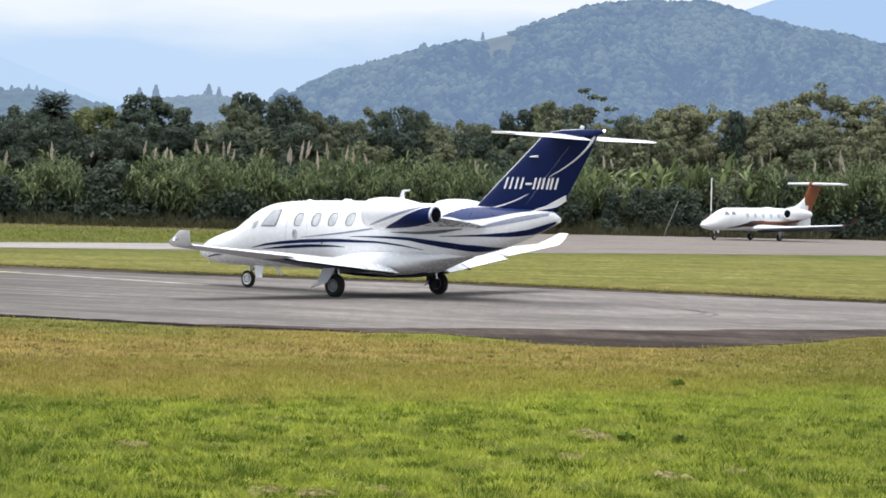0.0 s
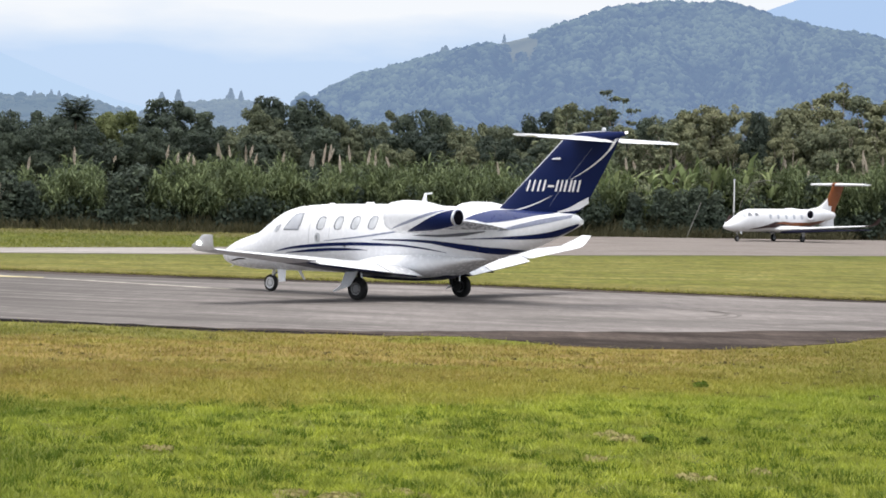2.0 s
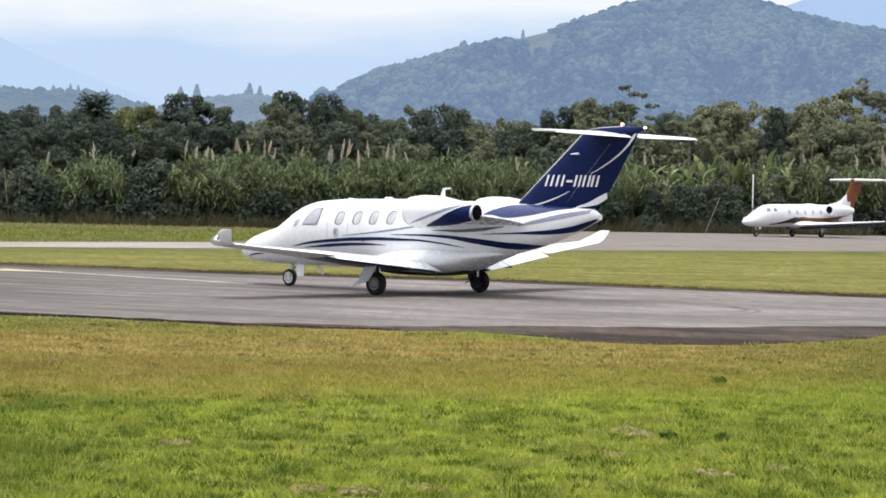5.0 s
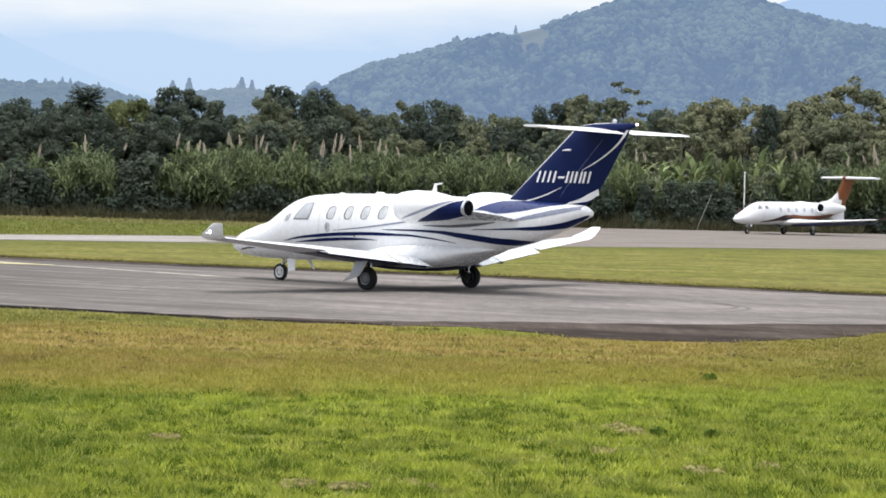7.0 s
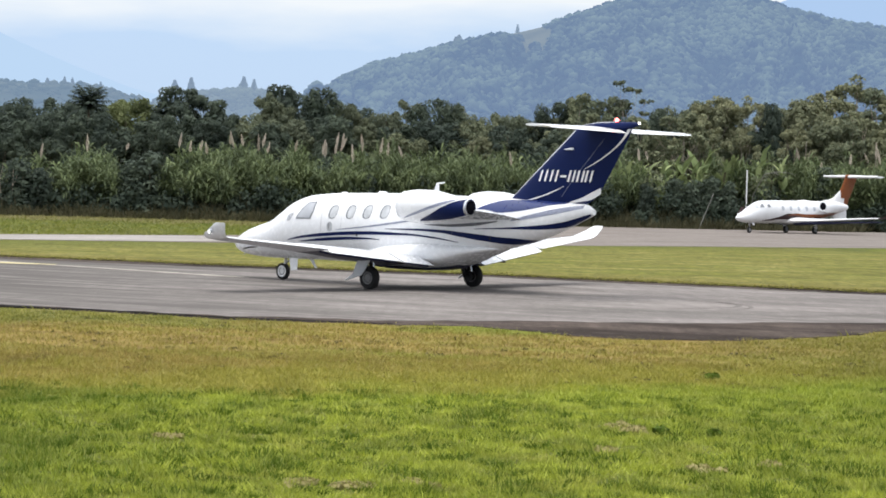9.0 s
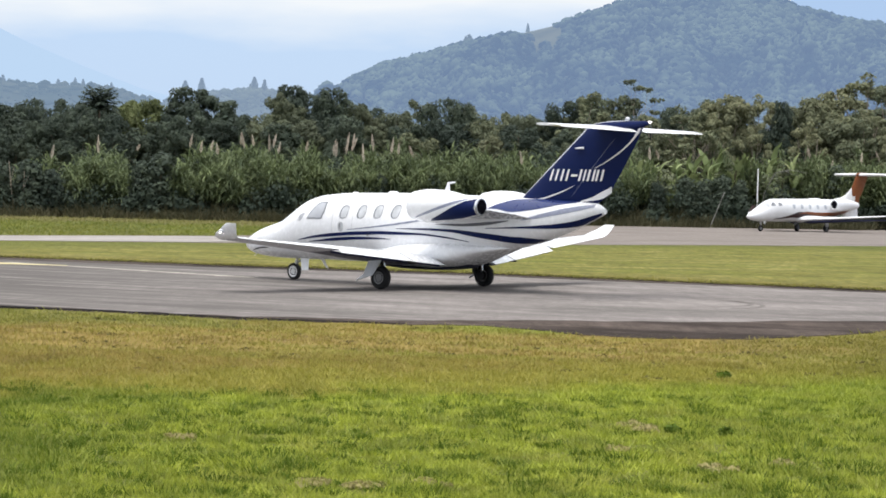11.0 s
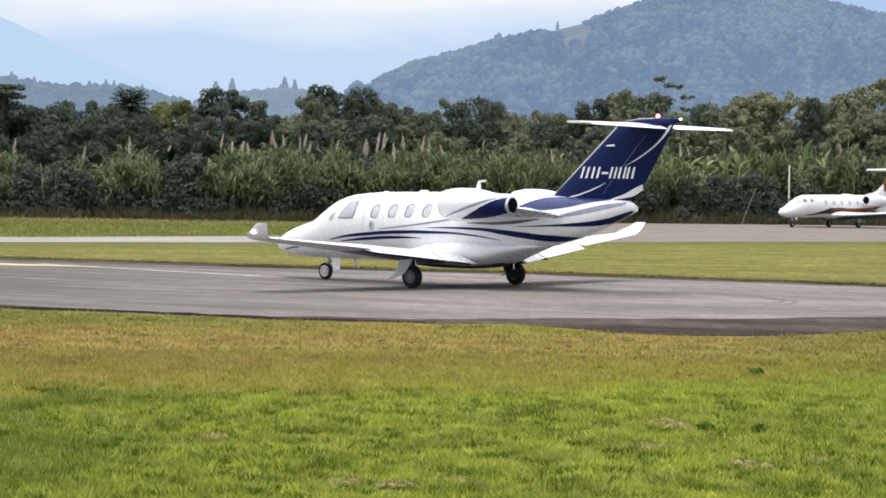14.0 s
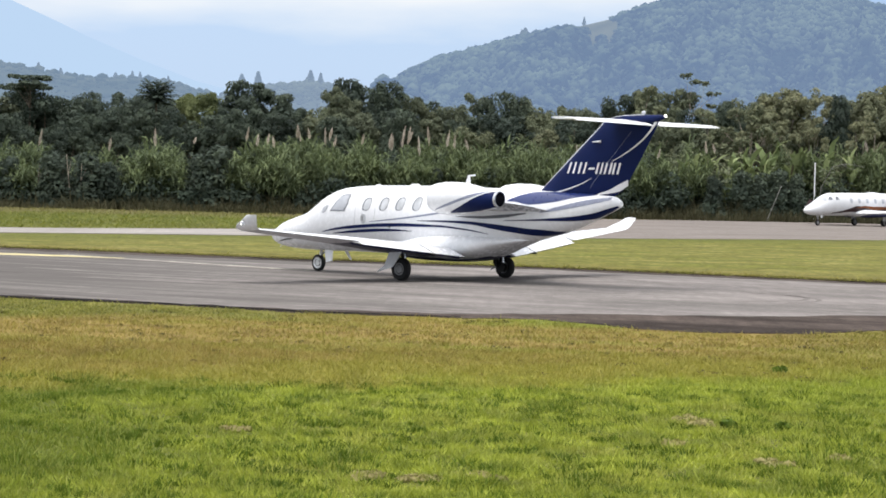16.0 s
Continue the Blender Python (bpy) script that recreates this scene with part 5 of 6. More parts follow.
TREE_LABELS = {"round": "dense dark-green broadleaf tree at the field's edge", "tall": "tall green tree with an uneven crown", "open": "olive-green tree with an open crown and visible limbs",
               "flat": "thin tree with a few flat tufts on top", "parasol": "slim tree with a flat spreading top", "umbrella": "dark-green tree with a layered spreading crown", "palm": "dark feather palm above the thicket"}


def trees():
    kinds = {}
    for name, shape, leaf, bark, seed in (("a", "round", 0, M_BARK, 1), ("b", "round", 1, M_BARK, 2), ("c", "tall", 0, M_BARK, 3), ("d", "tall", 1, M_BARK, 4), ("e", "open", 2, M_PALE_BARK, 5),
                                          ("f", "open", 1, M_PALE_BARK, 6), ("g", "round", 3, M_BARK, 7), ("h", "flat", 1, M_PALE_BARK, 8), ("i", "round", 2, M_BARK, 9), ("u", "umbrella", 0, M_BARK, 10),
                                          ("v", "umbrella", 1, M_BARK, 11), ("k", "round", 0, M_BARK, 12), ("m", "round", 1, M_BARK, 13), ("o", "open", 2, M_PALE_BARK, 15), ("q", "parasol", 0, M_BARK, 16)):
        kinds[name] = (shape,) + tree_kind(seed, shape, M_LEAF[leaf], bark)
    kinds["p"] = ("palm",) + palm_kind(14)
    rnd = random.Random(4)

    def plant(kind, x, y, h, wide=1.0):
        shape, trunk, crown = kinds[kind]
        tree = tagged(new("tree"), TREE_LABELS[shape], "tree", "trees along the field edge")
        part("trunk", trunk, tree)
        part("crown", crown, tree)
        k = h / 10.0
        tree.matrix_basis = pose(x, y, 0, 0, 0, rnd.uniform(0, 360)) @ Matrix.Diagonal((k * wide, k * wide, k, 1))

    # skyline: direction, top, kind, width
    line = [(-190, 150, "a", 1.0), (-150, 165, "d", 1.0), (-76, 146, "q", 1.1), (-104, 182, "c", 0.5), (-62, 188, "c", 0.5), (-85, 168, "c", 0.9), (-45, 160, "a", 1.0), (-12, 178, "a", 0.8), (26, 166, "a", 0.6), (62, 184, "k", 0.8), (96, 177, "a", 0.85),
            (150, 166, "p", 0.8), (112, 172, "k", 0.7), (136, 182, "c", 0.7), (174, 176, "k", 0.7), (208, 168, "g", 0.72), (245, 166, "g", 0.75), (284, 200, "k", 0.6), (324, 160, "u", 0.85), (368, 182, "u", 0.75), (404, 204, "c", 0.7), (432, 196, "b", 0.6),
            (470, 172, "d", 0.75), (506, 152, "c", 0.85), (548, 156, "c", 0.75), (580, 168, "m", 0.6), (612, 188, "v", 0.6), (648, 184, "k", 0.72), (690, 190, "m", 0.7), (722, 184, "f", 0.7), (754, 168, "a", 0.62), (786, 184, "c", 0.6),
            (812, 180, "i", 0.72), (852, 194, "b", 0.7), (884, 194, "m", 0.7), (925, 200, "m", 0.6), (966, 180, "k", 0.75), (1008, 172, "f", 0.8), (1048, 162, "m", 0.85)]
    line += [(1104, 158, "h", 0.95), (1096, 202, "a", 0.6), (1134, 200, "b", 0.6), (1172, 186, "a", 0.7), (1206, 166, "b", 0.85), (1250, 172, "o", 0.8), (1276, 164, "i", 0.85), (1318, 178, "e", 0.8), (1366, 184, "c", 0.6), (1404, 168, "i", 0.9),
             (1438, 172, "o", 0.8), (1470, 188, "b", 0.7), (1508, 145, "e", 1.0), (1548, 162, "f", 0.9), (1590, 158, "o", 1.0), (1640, 165, "b", 0.9), (1690, 150, "e", 1.0), (1750, 160, "d", 1.0), (-240, 160, "b", 1.0), (1800, 160, "b", 1.0)]
    for px, py, kind, wide in line:
        depth = (206 if kind != "p" else 199) + rnd.uniform(-5, 7) * (kind != "p") + max(0.0, (px - 1000) * 0.012)
        x, h = spot(px, py, depth)
        plant(kind, x, depth, h * (1.03 if kind != "p" else 1.10), wide)
    x, h = spot(1366, 187, 199.0)
    plant("c", x, 199.0, h * 1.03, 0.5)
    # a lower row before it
    px = -230
    while px < 1780:
        depth = 196 + rnd.uniform(-2, 3) + max(0.0, (px - 1000) * 0.012)
        x, h = spot(px, rnd.uniform(200, 240), depth)
        pick = ("a", "k", "c", "c", "a") if px < 330 else ("i", "f", "b", "m", "k") if 650 < px < 880 else ("a", "b", "c", "k", "d", "m") if px < 1040 else ("e", "i", "b", "f", "o", "k")
        plant(rnd.choice(pick), x, depth, h * 1.05, rnd.uniform(0.75, 1.05))
        px += rnd.uniform(30, 46)


def blade_strips(rng, roots, ways, lengths, widths, sag, steps=3):
    """Arching strap leaves from roots; ways: first directions."""
    n = len(roots)
    p = roots.copy()
    d = ways / np.linalg.norm(ways, axis=1, keepdims=True)
    side = np.cross(d, np.array([0, 0, 1.0]) + rng.normal(size=(n, 3)) * 0.25)
    side /= np.linalg.norm(side, axis=1, keepdims=True) + 1e-9
    rows = []
    for i in range(steps + 1):
        w = widths * (0.55, 1.0, 0.75, 0.06)[min(3, int(i * 3 / steps))]
        rows.append(p - side * w[:, None])
        rows.append(p + side * w[:, None])
        p = p + d * (lengths / steps)[:, None]
        d = d + np.array([0, 0, -1.0]) * sag[:, None] / steps
        d /= np.linalg.norm(d, axis=1, keepdims=True)
    q = np.stack(rows, 1).reshape(-1, 3)
    m = 2 * (steps + 1)
    f = []
    for i in range(steps):
        f.append(np.stack([np.arange(n) * m + 2 * i, np.arange(n) * m + 2 * i + 1, np.arange(n) * m + 2 * i + 3, np.arange(n) * m + 2 * i + 2], 1))
    return q, np.concatenate(f)


def joined(blocks):
    P, F, base = [], [], 0
    for q, f in blocks:
        P.append(q)
        F.append(f + base)
        base += len(q)
    return np.concatenate(P), np.concatenate(F)


def reeds_top(px):
    """Top of the reed belt by direction."""
    return float(np.interp(px, [-250, -60, 20, 110, 150, 210, 260, 300, 420, 520, 600, 700, 800, 900, 1000, 1080, 1300, 1450, 1600, 1800], [270, 275, 282, 275, 262, 286, 280, 262, 258, 266, 262, 260, 268, 275, 282, 278, 275, 272, 268, 268]))


def reed_belt():
    """Clumps of cane: stems that fan out from a stool, with long strap leaves that arch and hang."""
    rng = np.random.default_rng(21)
    blocks = []
    for i in range(310):
        px = rng.uniform(-250, 1800)
        if 1055 < px < 1400 and rng.random() < 0.85:
            continue
        if (205 < px < 292 or -60 < px < 90) and rng.random() < 0.85:
            continue
        back = rng.random() ** 1.15
        depth = edge_line((px - 784) / 4000 * 185) + 1.0 + 8.5 * back
        x, h = spot(px, reeds_top(px) + 26 - 46 * back + rng.uniform(-12, 16), depth)
        n = 26
        a = rng.uniform(0, 2 * math.pi, n)
        fan = np.sqrt(rng.random(n))
        size = rng.uniform(0.6, 1.3)
        foot = np.stack([x + 0.5 * size * fan * np.cos(a), depth + 0.5 * size * fan * np.sin(a), np.zeros(n)], 1)
        hs = h * (1.0 - 0.30 * fan ** 2) * rng.uniform(0.78, 1.0, n)
        lean = np.stack([np.cos(a), np.sin(a)], 1) * (0.12 * size * fan)[:, None]
        roots, ways, lens = [], [], []
        for j in range(n):
            for k in range(11):
                t = 0.44 + 0.54 * ((k + rng.random()) / 11) ** 0.85
                z = hs[j] * t
                roots.append((foot[j, 0] + lean[j, 0] * z * t, foot[j, 1] + lean[j, 1] * z * t, z))
                b = a[j] + rng.normal() * 1.3
                ways.append((math.cos(b) * 0.8, math.sin(b) * 0.8, rng.uniform(0.7, 2.6) * (0.5 + 0.7 * t)))
                lens.append(rng.uniform(0.6, 1.45))
        m = len(roots)
        blocks.append(blade_strips(rng, np.array(roots), np.array(ways), np.array(lens), rng.uniform(0.030, 0.085, m), rng.uniform(1.2, 3.8, m)))
    q, f = joined(blocks)
    q[:, 2] = np.maximum(q[:, 2], 0.0)
    tagged(new("reeds", quads_mesh("reeds", q, f, M_REED)), "belt of tall green cane and reeds", "reeds", kind="stuff")


def undergrowth():
    """Dark bushes that fill the belt, and low brownish scrub along its foot."""
    rng = np.random.default_rng(31)
    c, r = [], []
    for i in range(980):
        px = rng.uniform(-260, 1820)
        e = edge_line((px - 784) / 4000 * 185)
        depth = e + 0.8 + 15.0 * rng.random()
        if 1060 < px < 1400 and depth < e + 4.5 and rng.random() < 0.25:
            continue
        x, h = spot(px, 300 + rng.uniform(-30, 60), depth)
        c.append((x, depth, rng.uniform(0.2, 1.0) * h * min(0.9, 0.45 + (depth - e) * 0.08)))
        s = rng.uniform(0.9, 1.5)
        r.append((s, s, s))
    for i in range(330):
        px = rng.uniform(-260, 1820)
        e = edge_line((px - 784) / 4000 * 185)
        s = rng.uniform(0.6, 1.1)
        c.append(((px - 784) / 4000 * e, e + rng.uniform(0.6, 2.2), rng.uniform(0.3, 1.8) * (0.7 + 0.5 * math.sin(px * 0.031))))
        r.append((s, s, s))
    for i in range(260):
        px = rng.uniform(-260, 1820)
        depth = edge_line((px - 784) / 4000 * 185) + rng.uniform(9.0, 17.0)
        c.append(((px - 784) / 4000 * depth, depth, rng.uniform(0.4, 1.9)))
        r.append((1.5, 1.2, 1.1))
    c, r = np.array(c), np.array(r)
    # paler leaves above 3.2 m on the right, dark leaves everywhere else
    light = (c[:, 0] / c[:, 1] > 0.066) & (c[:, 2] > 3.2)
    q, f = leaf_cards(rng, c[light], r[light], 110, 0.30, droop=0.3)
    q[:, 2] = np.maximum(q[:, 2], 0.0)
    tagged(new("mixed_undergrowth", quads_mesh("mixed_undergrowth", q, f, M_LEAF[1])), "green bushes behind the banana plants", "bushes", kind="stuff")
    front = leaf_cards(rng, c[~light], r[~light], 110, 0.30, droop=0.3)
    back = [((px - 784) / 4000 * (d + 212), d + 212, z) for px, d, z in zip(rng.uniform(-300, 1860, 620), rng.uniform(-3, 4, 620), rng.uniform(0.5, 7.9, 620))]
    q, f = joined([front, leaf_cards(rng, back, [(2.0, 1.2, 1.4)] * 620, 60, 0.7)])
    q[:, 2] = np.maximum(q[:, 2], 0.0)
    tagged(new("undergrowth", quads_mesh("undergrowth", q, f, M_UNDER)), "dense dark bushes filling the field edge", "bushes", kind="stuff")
    roots, ways, lens = [], [], []
    for i in range(460):
        px = rng.uniform(-260, 1820)
        e = edge_line((px - 784) / 4000 * 185)
        depth = e + rng.uniform(-1.8, 3.0)
        tall = rng.uniform(0.4, 1.3) * (0.55 + (depth - e + 1.8) * 0.26)
        for k in range(62):
            a, d = rng.uniform(0, 6.28), 0.9 * math.sqrt(rng.random())
            roots.append(((px - 784) / 4000 * depth + 1.3 * d * math.cos(a), depth + d * math.sin(a), -0.02))
            ways.append((math.cos(a) * 0.4 * d + rng.normal() * 0.2, math.sin(a) * 0.4 * d, 1.0))
            lens.append(tall * rng.uniform(0.5, 1.15))
    m = len(roots)
    q, f = blade_strips(rng, np.array(roots), np.array(ways), np.array(lens), rng.uniform(0.018, 0.045, m), rng.uniform(0.3, 1.6, m))
    q[:, 2] = np.maximum(q[:, 2], 0.0)
    tagged(new("scrub", quads_mesh("scrub", q, f, M_SCRUB)), "low brownish scrub and tall dry grass", "scrub", kind="stuff")


def broad_bush(seed):
    rng = np.random.default_rng(seed)
    c = [(math.cos(2.4 * i) * 0.9 * (1 - i / 22), math.sin(2.4 * i) * 0.9 * (1 - i / 22), 0.5 + i * 0.21) for i in range(18)]
    q, f = leaf_cards(rng, c, [(0.75, 0.75, 0.6)] * 18, 150, 0.28)
    q[:, 2] = np.maximum(q[:, 2], 0.0)
    stems = [[(Vector((0, 0, -0.1)), 0.07), (Vector((math.cos(a) * 0.3, math.sin(a) * 0.3, 1.6)), 0.05), (Vector((math.cos(a) * 0.8, math.sin(a) * 0.8, 3.2)), 0.015)] for a in (0.3, 1.7, 3.1, 4.8)]
    return limb_mesh("stem", stems, M_BARK), quads_mesh("foliage", q, f, M_LEAF[0])


def bushes():
    """The darkest rounded bushes that stand before the reeds."""
    kinds = [broad_bush(51), broad_bush(52)]
    for px, top, wide, k in ((228, 286, 1.0, 0), (262, 272, 1.2, 1), (280, 300, 0.9, 0), (30, 285, 1.2, 1), (70, 300, 1.1, 0), (-30, 280, 1.2, 0), (-110, 290, 1.2, 1), (1460, 300, 1.1, 0), (1190, 318, 1.0, 1), (1222, 322, 1.0, 0), (1255, 316, 1.1, 1), (1286, 324, 0.9, 0), (1142, 326, 0.9, 1), (650, 312, 0.9, 1), (480, 315, 0.8, 0)):
        depth = edge_line((px - 784) / 4000 * 185) + 1.8
        x, h = spot(px, top, depth)
        bush = tagged(new("bush"), "dark-green rounded bush before the reeds", "bush", "bushes along the field edge")
        part("stem", kinds[k][0], bush)
        part("foliage", kinds[k][1], bush)
        s = h / 4.5
        bush.matrix_basis = pose(x, depth, 0, 0, 0, px) @ Matrix.Diagonal((s * wide, s * wide, s, 1))


def plume_mesh(seed):
    rng = np.random.default_rng(seed)
    n = 120
    t = rng.random(n)
    a = rng.uniform(0, 6.28, n)
    swell = 0.11 * np.sin(np.pi * (0.1 + 0.85 * t)) * np.sqrt(rng.random(n))
    roots = np.stack([swell * np.cos(a) + 0.10 * t * t, swell * np.sin(a), 0.5 + 1.25 * t], 1)
    ways = np.stack([np.cos(a) * 0.42 * (1.1 - t), np.sin(a) * 0.42 * (1.1 - t), np.full(n, 1.0)], 1)
    return quads_mesh("feather", *blade_strips(rng, roots, ways, 0.42 * (1.1 - t * 0.6), np.full(n, 0.020), np.full(n, 0.7)), M_PLUME)


def plumes():
    kinds = [plume_mesh(i) for i in (61, 62, 63)]
    stalk = rod("stalk", (0, 0, -4.6), (0, 0, 0.7), 0.014, 0.012, M_REED, 6)
    rnd = random.Random(9)
    for i, (px, top, long) in enumerate(((152, 236, 1.3), (219, 252, 0.7), (311, 234, 1.0), (332, 248, 0.8), (350, 246, 0.9), (364, 252, 0.8), (402, 232, 1.1), (413, 230, 1.3), (428, 237, 0.9), (453, 236, 1.1), (459, 234, 1.3), (468, 250, 0.8), (516, 247, 0.9), (566, 244, 1.5),
                                         (571, 250, 1.2), (588, 233, 1.5), (601, 234, 1.4), (595, 240, 1.2), (621, 252, 1.3), (638, 235, 1.7), (668, 242, 1.1), (683, 252, 0.9), (710, 256, 0.9), (902, 268, 1.1), (1128, 262, 1.2), (1143, 266, 1.0), (1410, 262, 0.9), (1446, 286, 0.9),
                                         (1546, 250, 1.3), (1556, 262, 1.2), (1534, 270, 1.0), (1580, 262, 1.3), (68, 252, 1.0), (-60, 236, 1.2), (1040, 275, 0.8), (1500, 272, 0.9))):
        depth = edge_line((px - 784) / 4000 * 185) + 3.5
        x, z = spot(px, top, depth)
        plume = tagged(new("seed_plume"), "tall pinkish-tan feathery seed plume above the reeds", "plume", "seed plumes over the reeds")
        part("feather", kinds[i % 3], plume)
        part("stalk", stalk, plume)
        k = long * rnd.uniform(0.62, 0.92)
        plume.matrix_basis = pose(x, depth, z - 1.95 * k, rnd.uniform(-14, 14), rnd.uniform(-15, 15), rnd.uniform(0, 360)) @ Matrix.Diagonal((0.62, 0.62, k, 1))


def banana_leaf(seed):
    """A broad arching leaf with a midrib fold."""
    rnd = random.Random(seed)
    verts, faces = [], []
    n = 9
    x = z = 0.0
    tilt = radians(rnd.uniform(52, 86))
    for i in range(n):
        k = i / (n - 1)
        w = 0.145 * math.sin(math.pi * min(1.0, 0.06 + 0.94 * k) ** 0.8) + 0.015
        fold = 0.35 * w
        j = rnd.uniform(-0.05, 0.05)
        verts += [(x, -w + j, z + fold), (x, 0, z), (x, w + j, z + fold)]
        x += math.cos(tilt) * 1.5 / n
        z += math.sin(tilt) * 1.5 / n
        tilt -= radians(rnd.uniform(2, 14))
    for i in range(n - 1):
        a = 3 * i
        faces += [(a, a + 1, a + 4, a + 3), (a + 1, a + 2, a + 5, a + 4)]
    return mesh_of("leaf", verts, faces, M_BANANA, True)


def bananas():
    kinds = [banana_leaf(i) for i in range(5)]
    stalk = rod("stalk", (0, 0, -0.1), (0, 0, 3.3), 0.13, 0.07, M_SCRUB, 8)
    rnd = random.Random(12)
    places = [(1085, 262), (1112, 285), (1140, 255), (1168, 262), (1196, 252), (1225, 243), (1252, 258), (1280, 248), (1305, 258), (1330, 252), (1348, 250), (1378, 262), (1362, 284), (1098, 272), (1126, 268), (1154, 275), (1210, 258),
              (1238, 256), (1266, 250), (1318, 262), (1060, 290),  (985, 290), (175, 278), (140, 276), (120, 296), (195, 290), (156, 290), (720, 285), (860, 290), (1505, 285), (1540, 300), (302, 270), (345, 280), (640, 290)]
    places += [(1066 + 13.0 * i, (262, 296, 280, 312, 272)[i % 5] + (i * 7) % 13) for i in range(26) if i % 3]
    for px, top in places:
        depth = edge_line((px - 784) / 4000 * 185) + max(0.0, (320 - top) * 0.05) + rnd.uniform(0.0, 1.5)
        x, h = spot(px, top, depth)
        plant = tagged(new("banana_plant"), "banana plant with broad light-green leaves", "plant", "banana plants along the field edge")
        part("stalk", stalk, plant)
        for i in range(11):
            part("leaf", kinds[rnd.randrange(5)], plant, m=pose(0, 0, 1.4 + 0.19 * i, rnd.uniform(-12, 12), rnd.uniform(-8, 34) - 3.2 * i, 137 * i + rnd.uniform(-60, 60)) @ Matrix.Scale(rnd.uniform(0.65, 1.35), 4))
        s = h / 5.0
        plant.matrix_basis = pose(x, depth + 1.5, 0, rnd.uniform(-11, 11), rnd.uniform(-11, 11), rnd.uniform(0, 360)) @ Matrix.Diagonal((s, s, s, 1))


def far_conifers():
    """Dark pointed trees on the skyline of the far hills."""
    rng = np.random.default_rng(41)
    made = []
    for seed in (1, 2, 3):
        c = [(0, 0, 0.12 + 0.86 * k / 9) for k in range(10)]
        r = [(0.30 * (1 - 0.9 * k / 9) + 0.04, 0.30 * (1 - 0.9 * k / 9) + 0.04, 0.10) for k in range(10)]
        q, f = leaf_cards(rng, c, r, 120, 0.10)
        made.append(quads_mesh("crown", q, f, M_LOWHILL))
    stem = rod("trunk", (0, 0, -0.3), (0, 0, 0.9), 0.03, 0.01, M_LOWHILL, 6)
    for i, (px, top, foot, depth, wide) in enumerate(((303, 144, 168, 880, 1.5), (332, 140, 168, 880, 1.2), (425, 138, 162, 885, 1.3), (418, 150, 165, 885, 1.3), (443, 143, 168, 880, 1.0), (78, 139, 150, 890, 1.7), (108, 137, 150, 890, 1.2), (122, 139, 151, 890, 1.3), (172, 146, 158, 890, 1.3),
                                                      (-20, 132, 150, 890, 1.4), (-60, 122, 140, 890, 1.3), (906, 45, 60, 1450, 0.9), (803, 64, 80, 1450, 2.0), (797, 67, 80, 1450, 1.6), (703, 96, 112, 1440, 1.3))):
        x, z = spot(px, top, depth)
        _, z0 = spot(px, foot, depth)
        tree = tagged(new("conifer"), "distant dark pointed tree on a hazy skyline", "tree", "distant skyline trees")
        part("trunk", stem, tree)
        part("crown", made[i % 3], tree)
        h = z - z0
        tree.matrix_basis = pose(x, depth, z0, 0, 0, 40 * i) @ Matrix.Diagonal((h * wide, h * wide, h, 1))


trees()
undergrowth()
reed_belt()
bushes()
plumes()
bananas()
far_conifers()


# ---- grass ----
def grass_field(name, label, tufts, per, y0, y1, reach, length, width, seed, power=1.0, keep=None, loose=0.07, material=M_BLADES):
    """Tufts of blades over a stretch of turf, with taller and shorter patches."""
    rng = np.random.default_rng(seed)
    y = y0 + (y1 - y0) * rng.random(tufts) ** power
    x = (rng.random(tufts) * 2 - 1) * reach * y
    if keep is not None:
        k = keep(x, y)
        x, y = x[k], y[k]
    n = len(x)
    g = np.zeros(n)
    for i in range(18):
        k, b, c = 2 * math.pi / rng.uniform(0.22, 1.1), rng.uniform(0, math.pi), rng.uniform(0, 6.28)
        g += np.sin(k * (x * math.cos(b) + 0.8 * y * math.sin(b)) + c)
    g /= 3.0
    tall = length * (0.62 + 0.62 * g + rng.gamma(1.6, 0.22, n)).clip(0.14, 2.8)
    tilt = rng.normal(size=(n, 2)) * 0.35
    x, y, tall = np.repeat(x, per), np.repeat(y, per), np.repeat(tall, per)
    tilt = np.repeat(tilt, per, 0)
    m = n * per
    spread = loose * rng.normal(size=(m, 2)) * (0.5 + tall / length)[:, None]
    x, y = x + spread[:, 0], y + spread[:, 1]
    h = tall * rng.uniform(0.45, 1.1, m)
    lean = tilt + rng.normal(size=(m, 2)) * 0.55 + spread * 2.0
    a = rng.uniform(0, 2 * math.pi, m)
    w = width * rng.uniform(0.6, 1.4, m)
    tip = np.stack([x + lean[:, 0] * h, y + lean[:, 1] * h, h], 1)
    dx, dy = np.cos(a) * w, np.sin(a) * w
    low = np.full(m, -0.005)
    q = np.stack([np.stack([x - dx, y - dy, low], 1), np.stack([x + dx, y + dy, low], 1), tip], 1).reshape(-1, 3)
    tagged(new(name, quads_mesh(name, q, np.arange(m * 3).reshape(-1, 3), material)), label, "grass", kind="stuff")


def near_side(x, y):
    """Turf this side of the taxiway."""
    edge = np.interp(x, [-25, -8.7, -6.4, -4.0, -0.9, 0.5, 1.3, 2.9, 5.0, 7.4, 8.6, 12.0, 30], [49.2, 43.25, 42.5, 41.2, 40.75, 40.8, 40.0, 38.2, 38.6, 41.0, 43.2, 45.0, 40.0])
    return y < edge - 0.35


def far_left(x, y):
    """Turf between the taxi strip and the scrub."""
    b = np.interp(x, [-90, -20.4, -11.8, -8, -3, 4], [57.0, 103.4, 112.3, 119, 150, 172])
    e = np.interp(x, [-80, -36, -24, -12, -2, 12], [165, 163.5, 163, 163, 172, 182])
    return (y > b + 0.3) & (y < e) & (x < 3)


